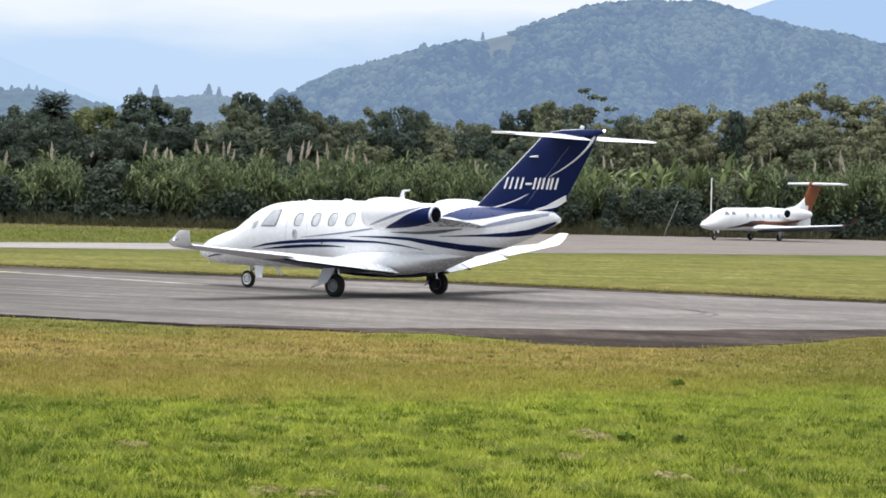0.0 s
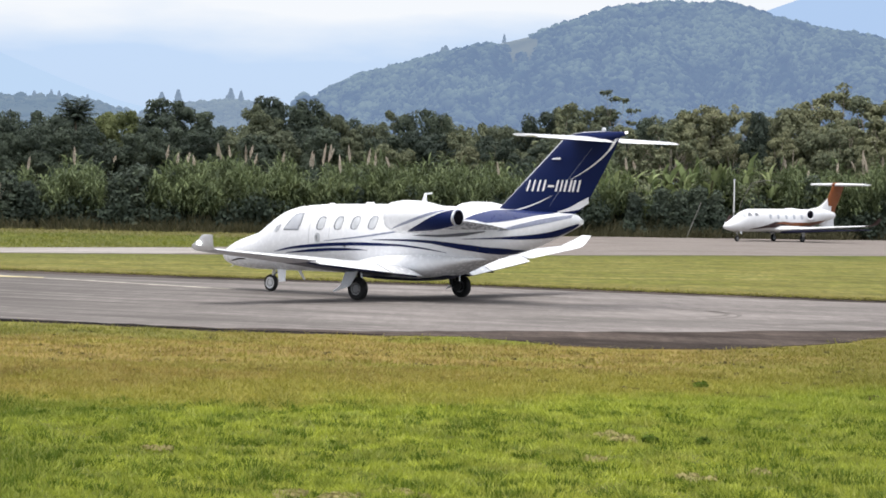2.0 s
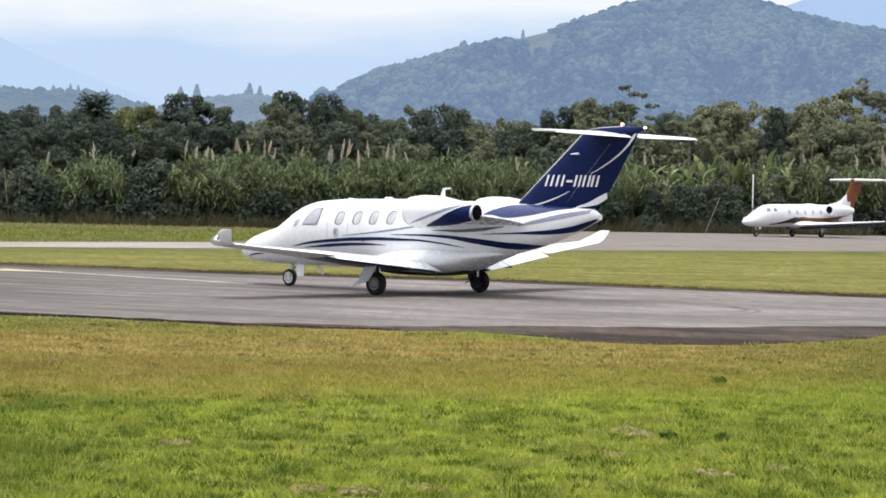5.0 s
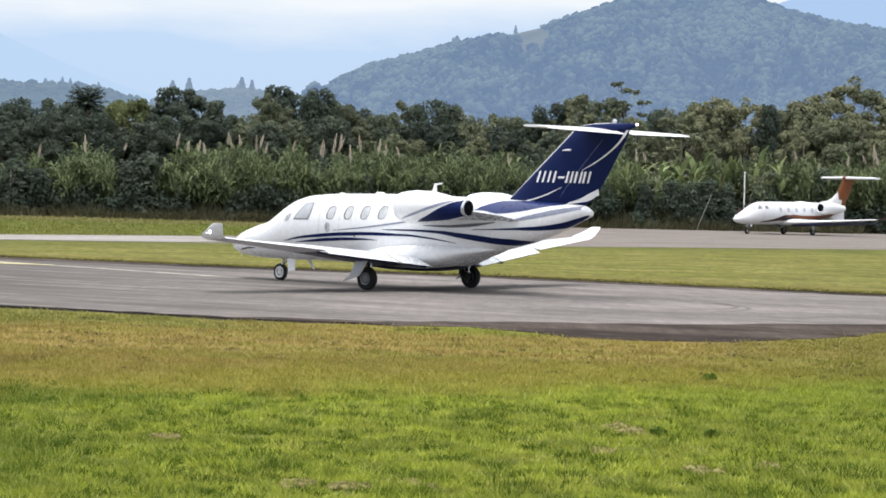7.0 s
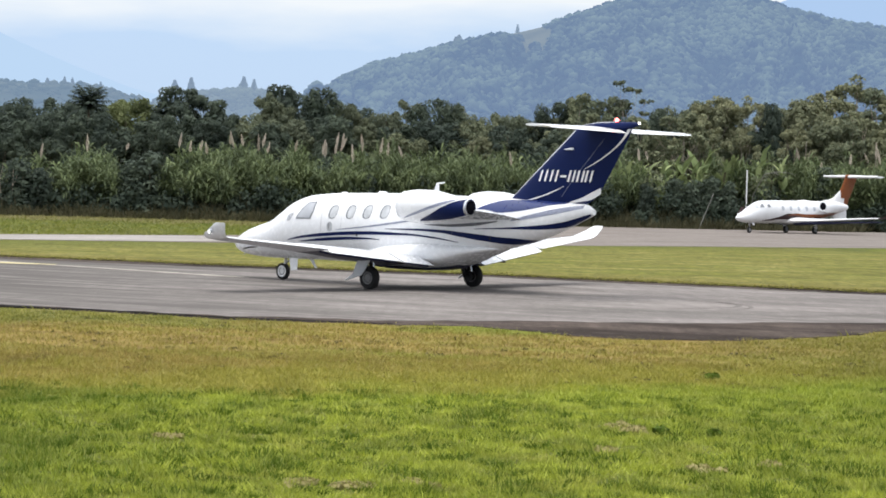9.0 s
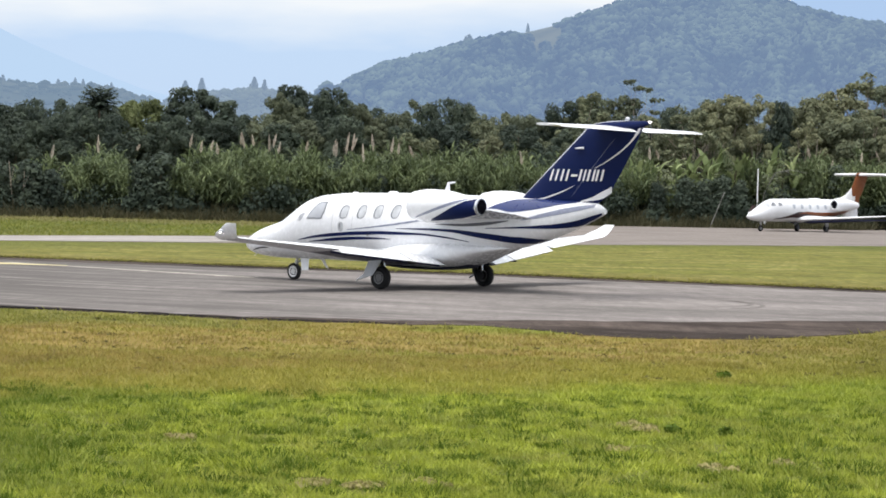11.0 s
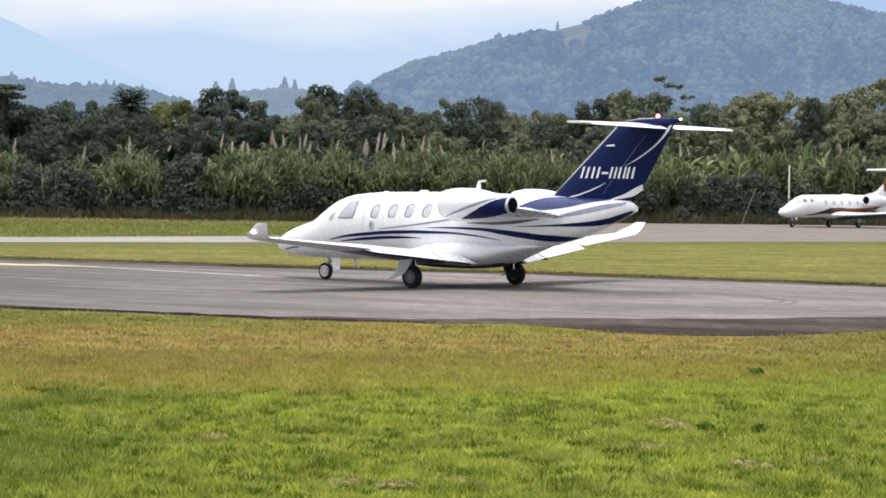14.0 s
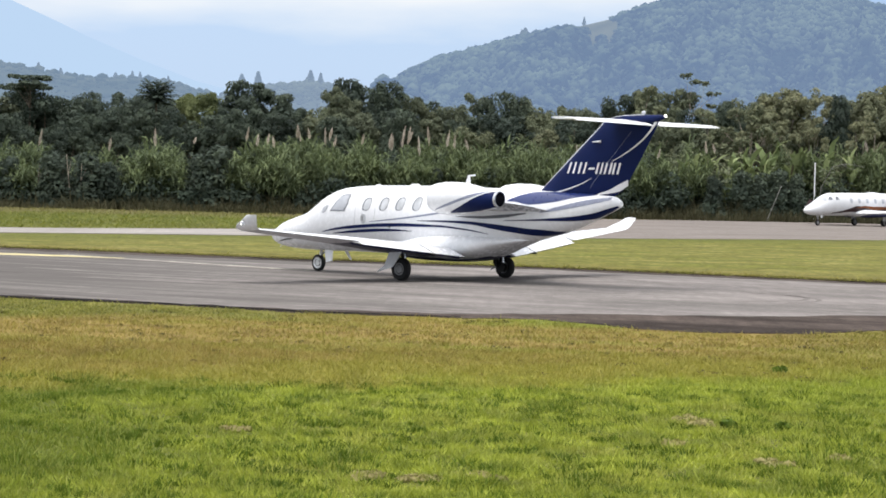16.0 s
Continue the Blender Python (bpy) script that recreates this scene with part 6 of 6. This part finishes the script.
def fringe(x, y):
    """Longer grass along the far side of the taxiway."""
    a = np.interp(x, [-52, -14.2, -10.4, -6.7, 1.0, 3.5, 8.0, 11.8, 40], [88.0, 71.9, 70.4, 68.7, 66.5, 65.1, 62.4, 60.3, 48.0])
    return (y > a + 0.5) & (y < a + 2.0)


def weeds():
    """Tussocks of longer grass in the lawn, and worn patches of dead grass."""
    rng = np.random.default_rng(81)
    n, per = 900, 44
    y = 15.5 + 11.5 * rng.random(n) ** 1.1
    x = (rng.random(n) * 2 - 1) * 0.25 * y
    s = rng.gamma(2.4, 0.034, n).clip(0.04, 0.24)
    # a few darker, taller ones
    x[:5], y[:5], s[:5] = (2.42, 2.52, 2.75, -3.1, 1.1), (22.75, 22.7, 24.6, 22.4, 19.4), (0.20, 0.17, 0.16, 0.2, 0.16)
    m = n * per
    X, Y, S = np.repeat(x, per), np.repeat(y, per), np.repeat(s, per)
    off = rng.normal(size=(m, 2)) * S[:, None] * (0.62, 0.45)
    h = (0.05 + 0.28 * S) * rng.uniform(0.5, 1.15, m)
    lean = off / S[:, None] * 0.5 + rng.normal(size=(m, 2)) * 0.4
    a = rng.uniform(0, 2 * math.pi, m)
    w = 0.0075 * rng.uniform(0.6, 1.4, m)
    px, py = X + off[:, 0], Y + off[:, 1]
    low = np.full(m, -0.005)
    q = np.stack([np.stack([px - np.cos(a) * w, py - np.sin(a) * w, low], 1), np.stack([px + np.cos(a) * w, py + np.sin(a) * w, low], 1),
                  np.stack([px + lean[:, 0] * h, py + lean[:, 1] * h, h], 1)], 1).reshape(-1, 3)
    tagged(new("tussocks", quads_mesh("tussocks", q, np.arange(m * 3).reshape(-1, 3), M_WEED)), "tussocks of longer green grass in the lawn", "grass", kind="stuff")
    c, r = [], []
    for px, py, size in ((2.34, 19.9, 0.16), (2.02, 23.1, 0.20), (1.9, 23.6, 0.16), (1.55, 21.2, 0.12), (-1.2, 18.2, 0.22), (-0.65, 18.25, 0.26), (-0.2, 18.5, 0.14), (2.95, 20.4, 0.10), (-2.6, 21.5, 0.10)):
        for _ in range(7):
            c.append((px + rng.normal() * size * 0.5, py + rng.normal() * size * 0.7, 0.012))
            r.append((size * 0.4, size * 0.4, 0.02))
    q, f = leaf_cards(rng, c, r, 60, 0.05, 0.4)
    q[:, 2] = np.maximum(q[:, 2], 0.0) + 0.012
    tagged(new("dead_grass", quads_mesh("dead_grass", q, f, M_DEAD)), "worn patches of dead brown grass in the lawn", "grass", kind="stuff")


def dark_weeds():
    """Small dark weeds in the dry strip, and a ragged line of them along the far side of the taxiway."""
    rng = np.random.default_rng(83)
    n = 210
    y = 28.5 + 12.0 * rng.random(n)
    x = (rng.random(n) * 2 - 1) * 0.25 * y
    ok = near_side(x, y)
    x, y = x[ok], y[ok]
    s = rng.gamma(2.0, 0.022, len(x)).clip(0.02, 0.12)
    q, f = leaf_cards(rng, np.stack([x, y, s * 0.3], 1), np.stack([s * 1.5, s, s * 0.45], 1), 26, 0.035, 0.5)
    q[:, 2] = np.maximum(q[:, 2], 0.0)
    tagged(new("dry_weeds", quads_mesh("dry_weeds", q, f, M_SPECK)), "small dark weeds in the dry mown grass", "weeds", kind="stuff")
    clump = ((2.22, 22.8, 0.10), (2.75, 22.7, 0.06), (3.58, 30.0, 0.08))
    c = [(x + rng.normal() * k * 0.5, y + rng.normal() * k * 0.5, 0.03) for x, y, k in clump for _ in range(5)]
    r = [(k * 0.5, k * 0.5, 0.05) for _, _, k in clump for _ in range(5)]
    q, f = leaf_cards(rng, c, r, 70, 0.06, 0.5)
    q[:, 2] = np.maximum(q[:, 2], 0.0) + 0.02
    tagged(new("lawn_weeds", quads_mesh("lawn_weeds", q, f, M_WEED)), "dark green weed clumps standing in the lawn", "weeds", kind="stuff")
    x = rng.uniform(-22, 16, 900)
    y = np.interp(x, [-52, -14.2, -10.4, -6.7, 1.0, 3.5, 8.0, 11.8, 40], [88.8, 72.6, 71.1, 69.3, 67.0, 65.6, 62.9, 60.8, 48.4]) + rng.normal(size=900) * 0.12
    s = rng.gamma(1.3, 0.022, 900).clip(0.012, 0.2)
    q, f = leaf_cards(rng, np.stack([x, y, s * 0.3], 1), np.stack([s * 2.2, s, s * 0.5], 1), 24, 0.05, 0.5)
    q[:, 2] = np.maximum(q[:, 2], 0.0)
    tagged(new("edge_weeds", quads_mesh("edge_weeds", q, f, M_SPECK)), "ragged dark weeds along the taxiway's edge", "weeds", kind="stuff")


weeds()
dark_weeds()
grass_field("lawn", "short green lawn in the foreground", 32000, 13, 15.5, 33.0, 0.25, 0.044, 0.0072, 71, 1.15, None, 0.05)
grass_field("dry_grass", "dry mown grass beside the taxiway", 26000, 8, 26.0, 50.0, 0.25, 0.045, 0.0090, 72, 0.9, near_side, 0.07)
grass_field("field_grass", "green grass below the thicket", 22000, 4, 100.0, 178.0, 0.26, 0.12, 0.03, 76, 1.0, far_left, 0.25, M_FAR_BLADES)
grass_field("far_grass", "longer grass along the far side of the taxiway", 60000, 6, 58.0, 92.0, 0.26, 0.060, 0.014, 73, 1.0, fringe, 0.10)


# ---- the parked jet on the apron ----
M_COPPER = paint("copper_paint", rgb(0.165, 0.050, 0.013), 0.3, 0.3, 0.08)
M_SMALL_PANE = plain("blue_grey_glass", rgb(0.42, 0.45, 0.50), 0.12, scale=4, vary=0.2)
M_COPPER.node_tree.nodes["Principled BSDF"].inputs["Specular IOR Level"].default_value = 0.2
M_COPPER.node_tree.nodes["Principled BSDF"].inputs["Coat Weight"].default_value = 0.05
M_BROWN = paint("brown_paint", rgb(0.040, 0.022, 0.022), 0.35, 0.0, 0.08)
M_BROWN.node_tree.nodes["Principled BSDF"].inputs["Specular IOR Level"].default_value = 0.12
M_GREY_WHITE = paint("soft_white_paint", rgb(0.66, 0.67, 0.695), 0.28, 0.5, 0.05)

# stations: x, top, bottom, half width
HULL = [(7.70, 1.18, 1.14, 0.02), (7.55, 1.30, 1.00, 0.20), (7.2, 1.51, 0.88, 0.40), (6.6, 1.80, 0.80, 0.58), (6.0, 2.14, 0.78, 0.68), (5.4, 2.42, 0.78, 0.75), (4.8, 2.56, 0.78, 0.79), (3.0, 2.60, 0.78, 0.80),
        (0.0, 2.62, 0.80, 0.80), (-1.5, 2.62, 0.95, 0.78), (-3.0, 2.60, 1.25, 0.66), (-4.4, 2.52, 1.60, 0.44), (-5.3, 2.38, 1.85, 0.24), (-5.5, 2.25, 1.98, 0.10)]
HULL_FINE = smooth_table(HULL, 50)


def on_hull(s, lift=0.01):
    def place(x, z):
        top, bot, w = (float(np.interp(x, HULL_FINE[:, 0], HULL_FINE[:, k])) for k in (1, 2, 3))
        c, h = (top + bot) / 2, (top - bot) / 2
        t = max(-0.99, min(0.99, (z - c) / h))
        return (x, s * (w * (1 - abs(t) ** 2.1) ** (1 / 2.1) + lift), c + t * (h + lift))
    return place


def parked_jet():
    jet = tagged(new("parked_jet"), "white light jet with a copper tail parked on the apron", "airplane")
    jet.matrix_basis = pose(26.9, 172.0, 0.013, 0, 0, 221) @ Matrix.Scale(0.95, 4)
    body = part("fuselage", tube_mesh("fuselage", HULL, M_GREY_WHITE, 2.1, 28, n=50), jet, "white fuselage with copper and brown sweeps")
    for s in (1, -1):
        lay = on_hull(s)
        for name, m, rows in (("copper_sweep", M_COPPER, [(2.4, 1.42, 0.02), (1.6, 1.52, 0.08), (0.4, 1.42, 0.12), (-1.2, 1.42, 0.13), (-2.8, 1.52, 0.12), (-4.2, 1.80, 0.08), (-4.9, 1.95, 0.01)]),
                              ("brown_sweep", M_BROWN, [(5.2, 0.98, 0.02), (4.2, 1.08, 0.07), (3.2, 1.24, 0.13), (2.4, 1.34, 0.24), (1.6, 1.28, 0.26), (0.4, 1.26, 0.24), (-1.4, 1.32, 0.18), (-2.8, 1.44, 0.10), (-3.8, 1.56, 0.02)])):
            part(name, skin_ribbon(name, rows, lay, m, 30, 4), body)
        for i in range(5):
            part("cabin_window", skin_patch("cabin_window", oval(3.05 - 0.95 * i, 1.98, 0.32, 0.36), lay, M_SMALL_PANE), body, "small grey cabin window")
        part("cockpit_window", skin_patch("cockpit_window", filled([(5.62, 2.0), (5.15, 2.02), (5.20, 2.28), (5.40, 2.27)], 3), lay, M_FRAME), body, "grey cockpit glass")
        part("cockpit_window", skin_patch("cockpit_window", filled([(4.85, 2.02), (4.42, 2.04), (4.50, 2.27), (4.78, 2.28)], 3), lay, M_FRAME), body, "grey cockpit glass")
        part("windscreen", skin_patch("windscreen", filled([(6.35, 1.93), (5.80, 1.92), (5.55, 2.28), (5.75, 2.30)], 3), lay, M_PANE), body, "grey windscreen glass")
        # wing with an upturned brown tip
        loops = []
        for y, le, te, z, thick in ((0.3, 2.5, -1.2, 0.98, 0.16), (0.8, 2.2, -1.2, 1.00, 0.16), (1.6, 1.5, -1.15, 1.03, 0.14), (3.0, 0.85, -1.05, 1.10, 0.13), (7.3, -0.55, -1.55, 1.38, 0.11)):
            loops.append([(x, s * y, zz) for x, zz in foil(le, te, z, thick)])
        wing = part("wing", loft("wing", loops, M_GREY_WHITE), jet, "white swept low wing")
        # shade below the wing, put into a dark lower skin
        under = [[(x, s * y, zz - 0.15 - 0.02 * y) for x, zz in foil(le - 0.05, te - 0.02, z, 0.11)] for y, le, te, z in ((0.8, 1.95, -1.2, 0.97), (3.0, 0.85, -1.05, 1.10), (7.2, -0.52, -1.53, 1.37))]
        part("lower_skin", loft("lower_skin", under, M_SHADE_BLUE), wing, "lower skin, shade painted in as dark blue")
        part("flap", loft("flap", [[(x, s * y, z) for x, z in foil(te + 0.04, te - 0.35, zz, 0.1)] for y, te, zz in ((1.0, -1.18, 0.97), (4.4, -1.20, 1.17))], M_GREY_WHITE), wing)
        tip = []
        for y, le, te, z in ((7.3, -0.55, -1.55, 1.38), (7.45, -0.75, -1.58, 1.41), (7.55, -1.0, -1.70, 1.50), (7.66, -1.3, -1.86, 1.70), (7.76, -1.62, -2.02, 1.98)):
            k = min(1.0, (y - 7.3) / 0.5)
            tip.append([(x, s * (y - (zz - z) * k), z + (zz - z) * (1 - k)) for x, zz in foil(le, te, z, 0.09, camber=0)])
        part("tip_fin", loft("tip_fin", tip, M_BROWN), wing, "small upturned brown wing tip")
        y = s * 1.38
        pod = part("engine_pod", tube_mesh("engine_pod", [(-1.1, 2.60, 1.80, 0.40), (-1.3, 2.66, 1.74, 0.46), (-1.9, 2.70, 1.68, 0.50), (-2.7, 2.64, 1.72, 0.46), (-3.4, 2.52, 1.82, 0.36), (-3.9, 2.42, 1.92, 0.26)], M_GREY_WHITE, 2, 22, (y, 0), 24), jet, "white engine pod")
        part("inlet_ring", lathe("inlet_ring", [(-0.04, 0.30), (0.03, 0.31), (0.07, 0.35), (0.02, 0.41), (-0.05, 0.40)], M_GREY_WHITE, "x"), pod, "white inlet ring", pose(-1.10, y, 2.20))
        part("fan_face", lathe("fan_face", [(-0.02, 0.32), (0.0, 0.315), (0.02, 0.10), (0.05, 0.01)], M_RECESS, "x"), pod, "black face for the shaded engine intake", pose(-1.075, y, 2.20))
        part("pylon", loft("pylon", [[(x, s * 0.5, z) for x, z in foil(-1.4, -4.0, 2.08, 0.08, camber=0)], [(x, s * 1.2, z) for x, z in foil(-1.7, -3.5, 2.16, 0.08, camber=0)]], M_GREY_WHITE), pod)
        leg = part("main_leg", rod("main_leg", (0.05, s * 1.45, 1.0), (0, s * 1.42, 0.28), 0.06, 0.05, M_STRUT), jet, "metal undercarriage leg")
        part("gear_door", plate("gear_door", [(0.25, s * 1.62, 0.95), (-0.2, s * 1.62, 0.95), (-0.15, s * 1.62, 0.42), (0.18, s * 1.62, 0.42)], 0.02, M_GREY_WHITE), leg, "white leg door")
        wheel(jet, (0, s * 1.5, 0.29), 0.29, 0.2, M_RIM, "main wheel with a grey hub")
    leg = part("nose_leg", rod("nose_leg", (6.0, 0, 0.9), (6.1, 0, 0.24), 0.05, 0.045, M_STRUT), jet, "metal nose leg")
    for y in (0.17, -0.17):
        part("gear_door", plate("gear_door", [(6.0, y, 0.84), (5.7, y, 0.84), (5.74, y * 1.3, 0.60), (5.96, y * 1.3, 0.60)], 0.015, M_GREY_WHITE), leg, "white nose leg door")
    wheel(jet, (6.1, 0, 0.24), 0.24, 0.13, M_RIM, "nose wheel with a grey hub")
    # tail: white root, copper fin
    rows = [(2.45, -1.6, -5.75), (2.66, -2.7, -5.85), (2.80, -3.6, -5.88), (3.0, -4.1, -5.95), (3.4, -4.66, -5.9), (3.75, -5.06, -5.5)]
    fin = part("fin_root", loft("fin_root", [[(x, y, z) for x, y in foil(le, te, 0, 0.10, camber=0)] for z, le, te in rows], M_GREY_WHITE), jet, "white root of the tail fin")
    rows = [(2.9, -4.62, -6.05), (3.4, -4.76, -6.35), (4.2, -5.20, -6.75), (4.66, -5.46, -6.98)]
    part("tail_fin", loft("tail_fin", [[(x, y * 1.25, z) for x, y in foil(le, te, 0, 0.11, camber=0)] for z, le, te in rows], M_COPPER), fin, "copper-brown tail fin")
    part("ventral_fin", loft("ventral_fin", [[(x, y, z) for x, y in foil(le, te, 0, 0.16, camber=0)] for z, le, te in ((1.05, -4.3, -5.75), (1.5, -3.7, -5.72), (2.1, -3.1, -5.68))], M_GREY_WHITE), jet, "white fin below the tail")
    part("fin_lower", loft("fin_lower", [[(x, y * 1.3, z) for x, y in foil(le, te, 0, 0.11, camber=0)] for z, le, te in ((2.35, -5.0, -5.80), (3.02, -5.15, -6.02))], M_COPPER), fin, "copper-brown rudder foot")
    tail = part("tailplane", loft("tailplane", [[(x, y, z) for x, z in foil(-5.55 - abs(y) * 0.16, -6.85 - abs(y) * 0.02, 4.68, 0.21, camber=0)] for y in (-2.75, -1.4, 0, 1.4, 2.85)], M_GREY_WHITE), jet, "white tailplane on top of the fin")
    part("bullet", tube_mesh("bullet", [(-5.35, 4.70, 4.64, 0.04), (-5.75, 4.85, 4.56, 0.20), (-6.6, 4.84, 4.55, 0.22), (-7.1, 4.72, 4.62, 0.04)], M_COPPER, 2, 14, n=14), tail, "copper fairing")


def lamp_post():
    x, z = spot(1318, 303, 186.0)
    post = tagged(new("post"), "slim white metal post standing in the scrub", "post")
    post.matrix_basis = pose(x, 186.0, 0)
    part("pole", rod("pole", (0, 0, -0.1), (0, 0, z), 0.066, 0.058, M_WHITE_RIM, 10), post)
    part("foot", rod("foot", (0, 0, -0.05), (0, 0, 0.12), 0.16, 0.13, M_APRON, 10), post, "concrete foot")
    part("cap", rod("cap", (0, 0, z), (0, 0, z + 0.05), 0.10, 0.06, M_SILVER, 10), post, "small grey cap")
    for px, top, lean, y in ((1416, 251, 0.25, 195.5), (1550, 254, -0.3, 195.5), (4, 284, -0.45, 164.8), (17, 300, 0.15, 164.4), (-62, 300, 0.3, 165.4)):
        x, z = spot(px, top, y)
        bare = tagged(new("bare_trunk"), "slim pale bare trunk among the bushes", "tree", "bare trunks in the field edge")
        bare.matrix_basis = pose(x, y, 0)
        part("stem", limb_mesh("stem", [[(Vector((0, 0, -0.1)), 0.05), (Vector((lean * 0.6, 0.1, z * 0.5)), 0.042), (Vector((lean, 0, z)), 0.028)], [(Vector((lean * 0.7, 0, z * 0.62)), 0.025), (Vector((lean + 0.35, 0.1, z * 0.9)), 0.015)]], M_PALE_BARK), bare)
    x, _ = spot(1242, 390, 182.6)
    stick = tagged(new("leaning_pole"), "thin pale pole leaning in the scrub", "pole")
    stick.matrix_basis = pose(x, 182.6, 0)
    part("shaft", rod("shaft", (-0.35, 0, -0.1), (0.85, 0.3, 2.9), 0.038, 0.030, M_POLE, 8), stick)
    x, z = spot(1338, 306, 186.0)
    twig = tagged(new("dead_branch"), "thin pale dead branch arching out of the scrub", "branch")
    twig.matrix_basis = pose(x, 186.0, 0)
    part("stem", limb_mesh("stem", [[(Vector((-0.6, 0.5, -0.1)), 0.035), (Vector((-0.35, 0.4, z * 0.6)), 0.026), (Vector((0.5, 0.1, z * 0.97)), 0.024), (Vector((1.7, 0, z + 0.12)), 0.022), (Vector((3.1, 0, z - 0.1)), 0.012)],
                                    [(Vector((1.2, 0, z + 0.06)), 0.02), (Vector((1.9, 0, z - 0.25)), 0.012), (Vector((2.6, 0, z - 0.4)), 0.008)]], M_POLE), twig)


parked_jet()
lamp_post()


motions()
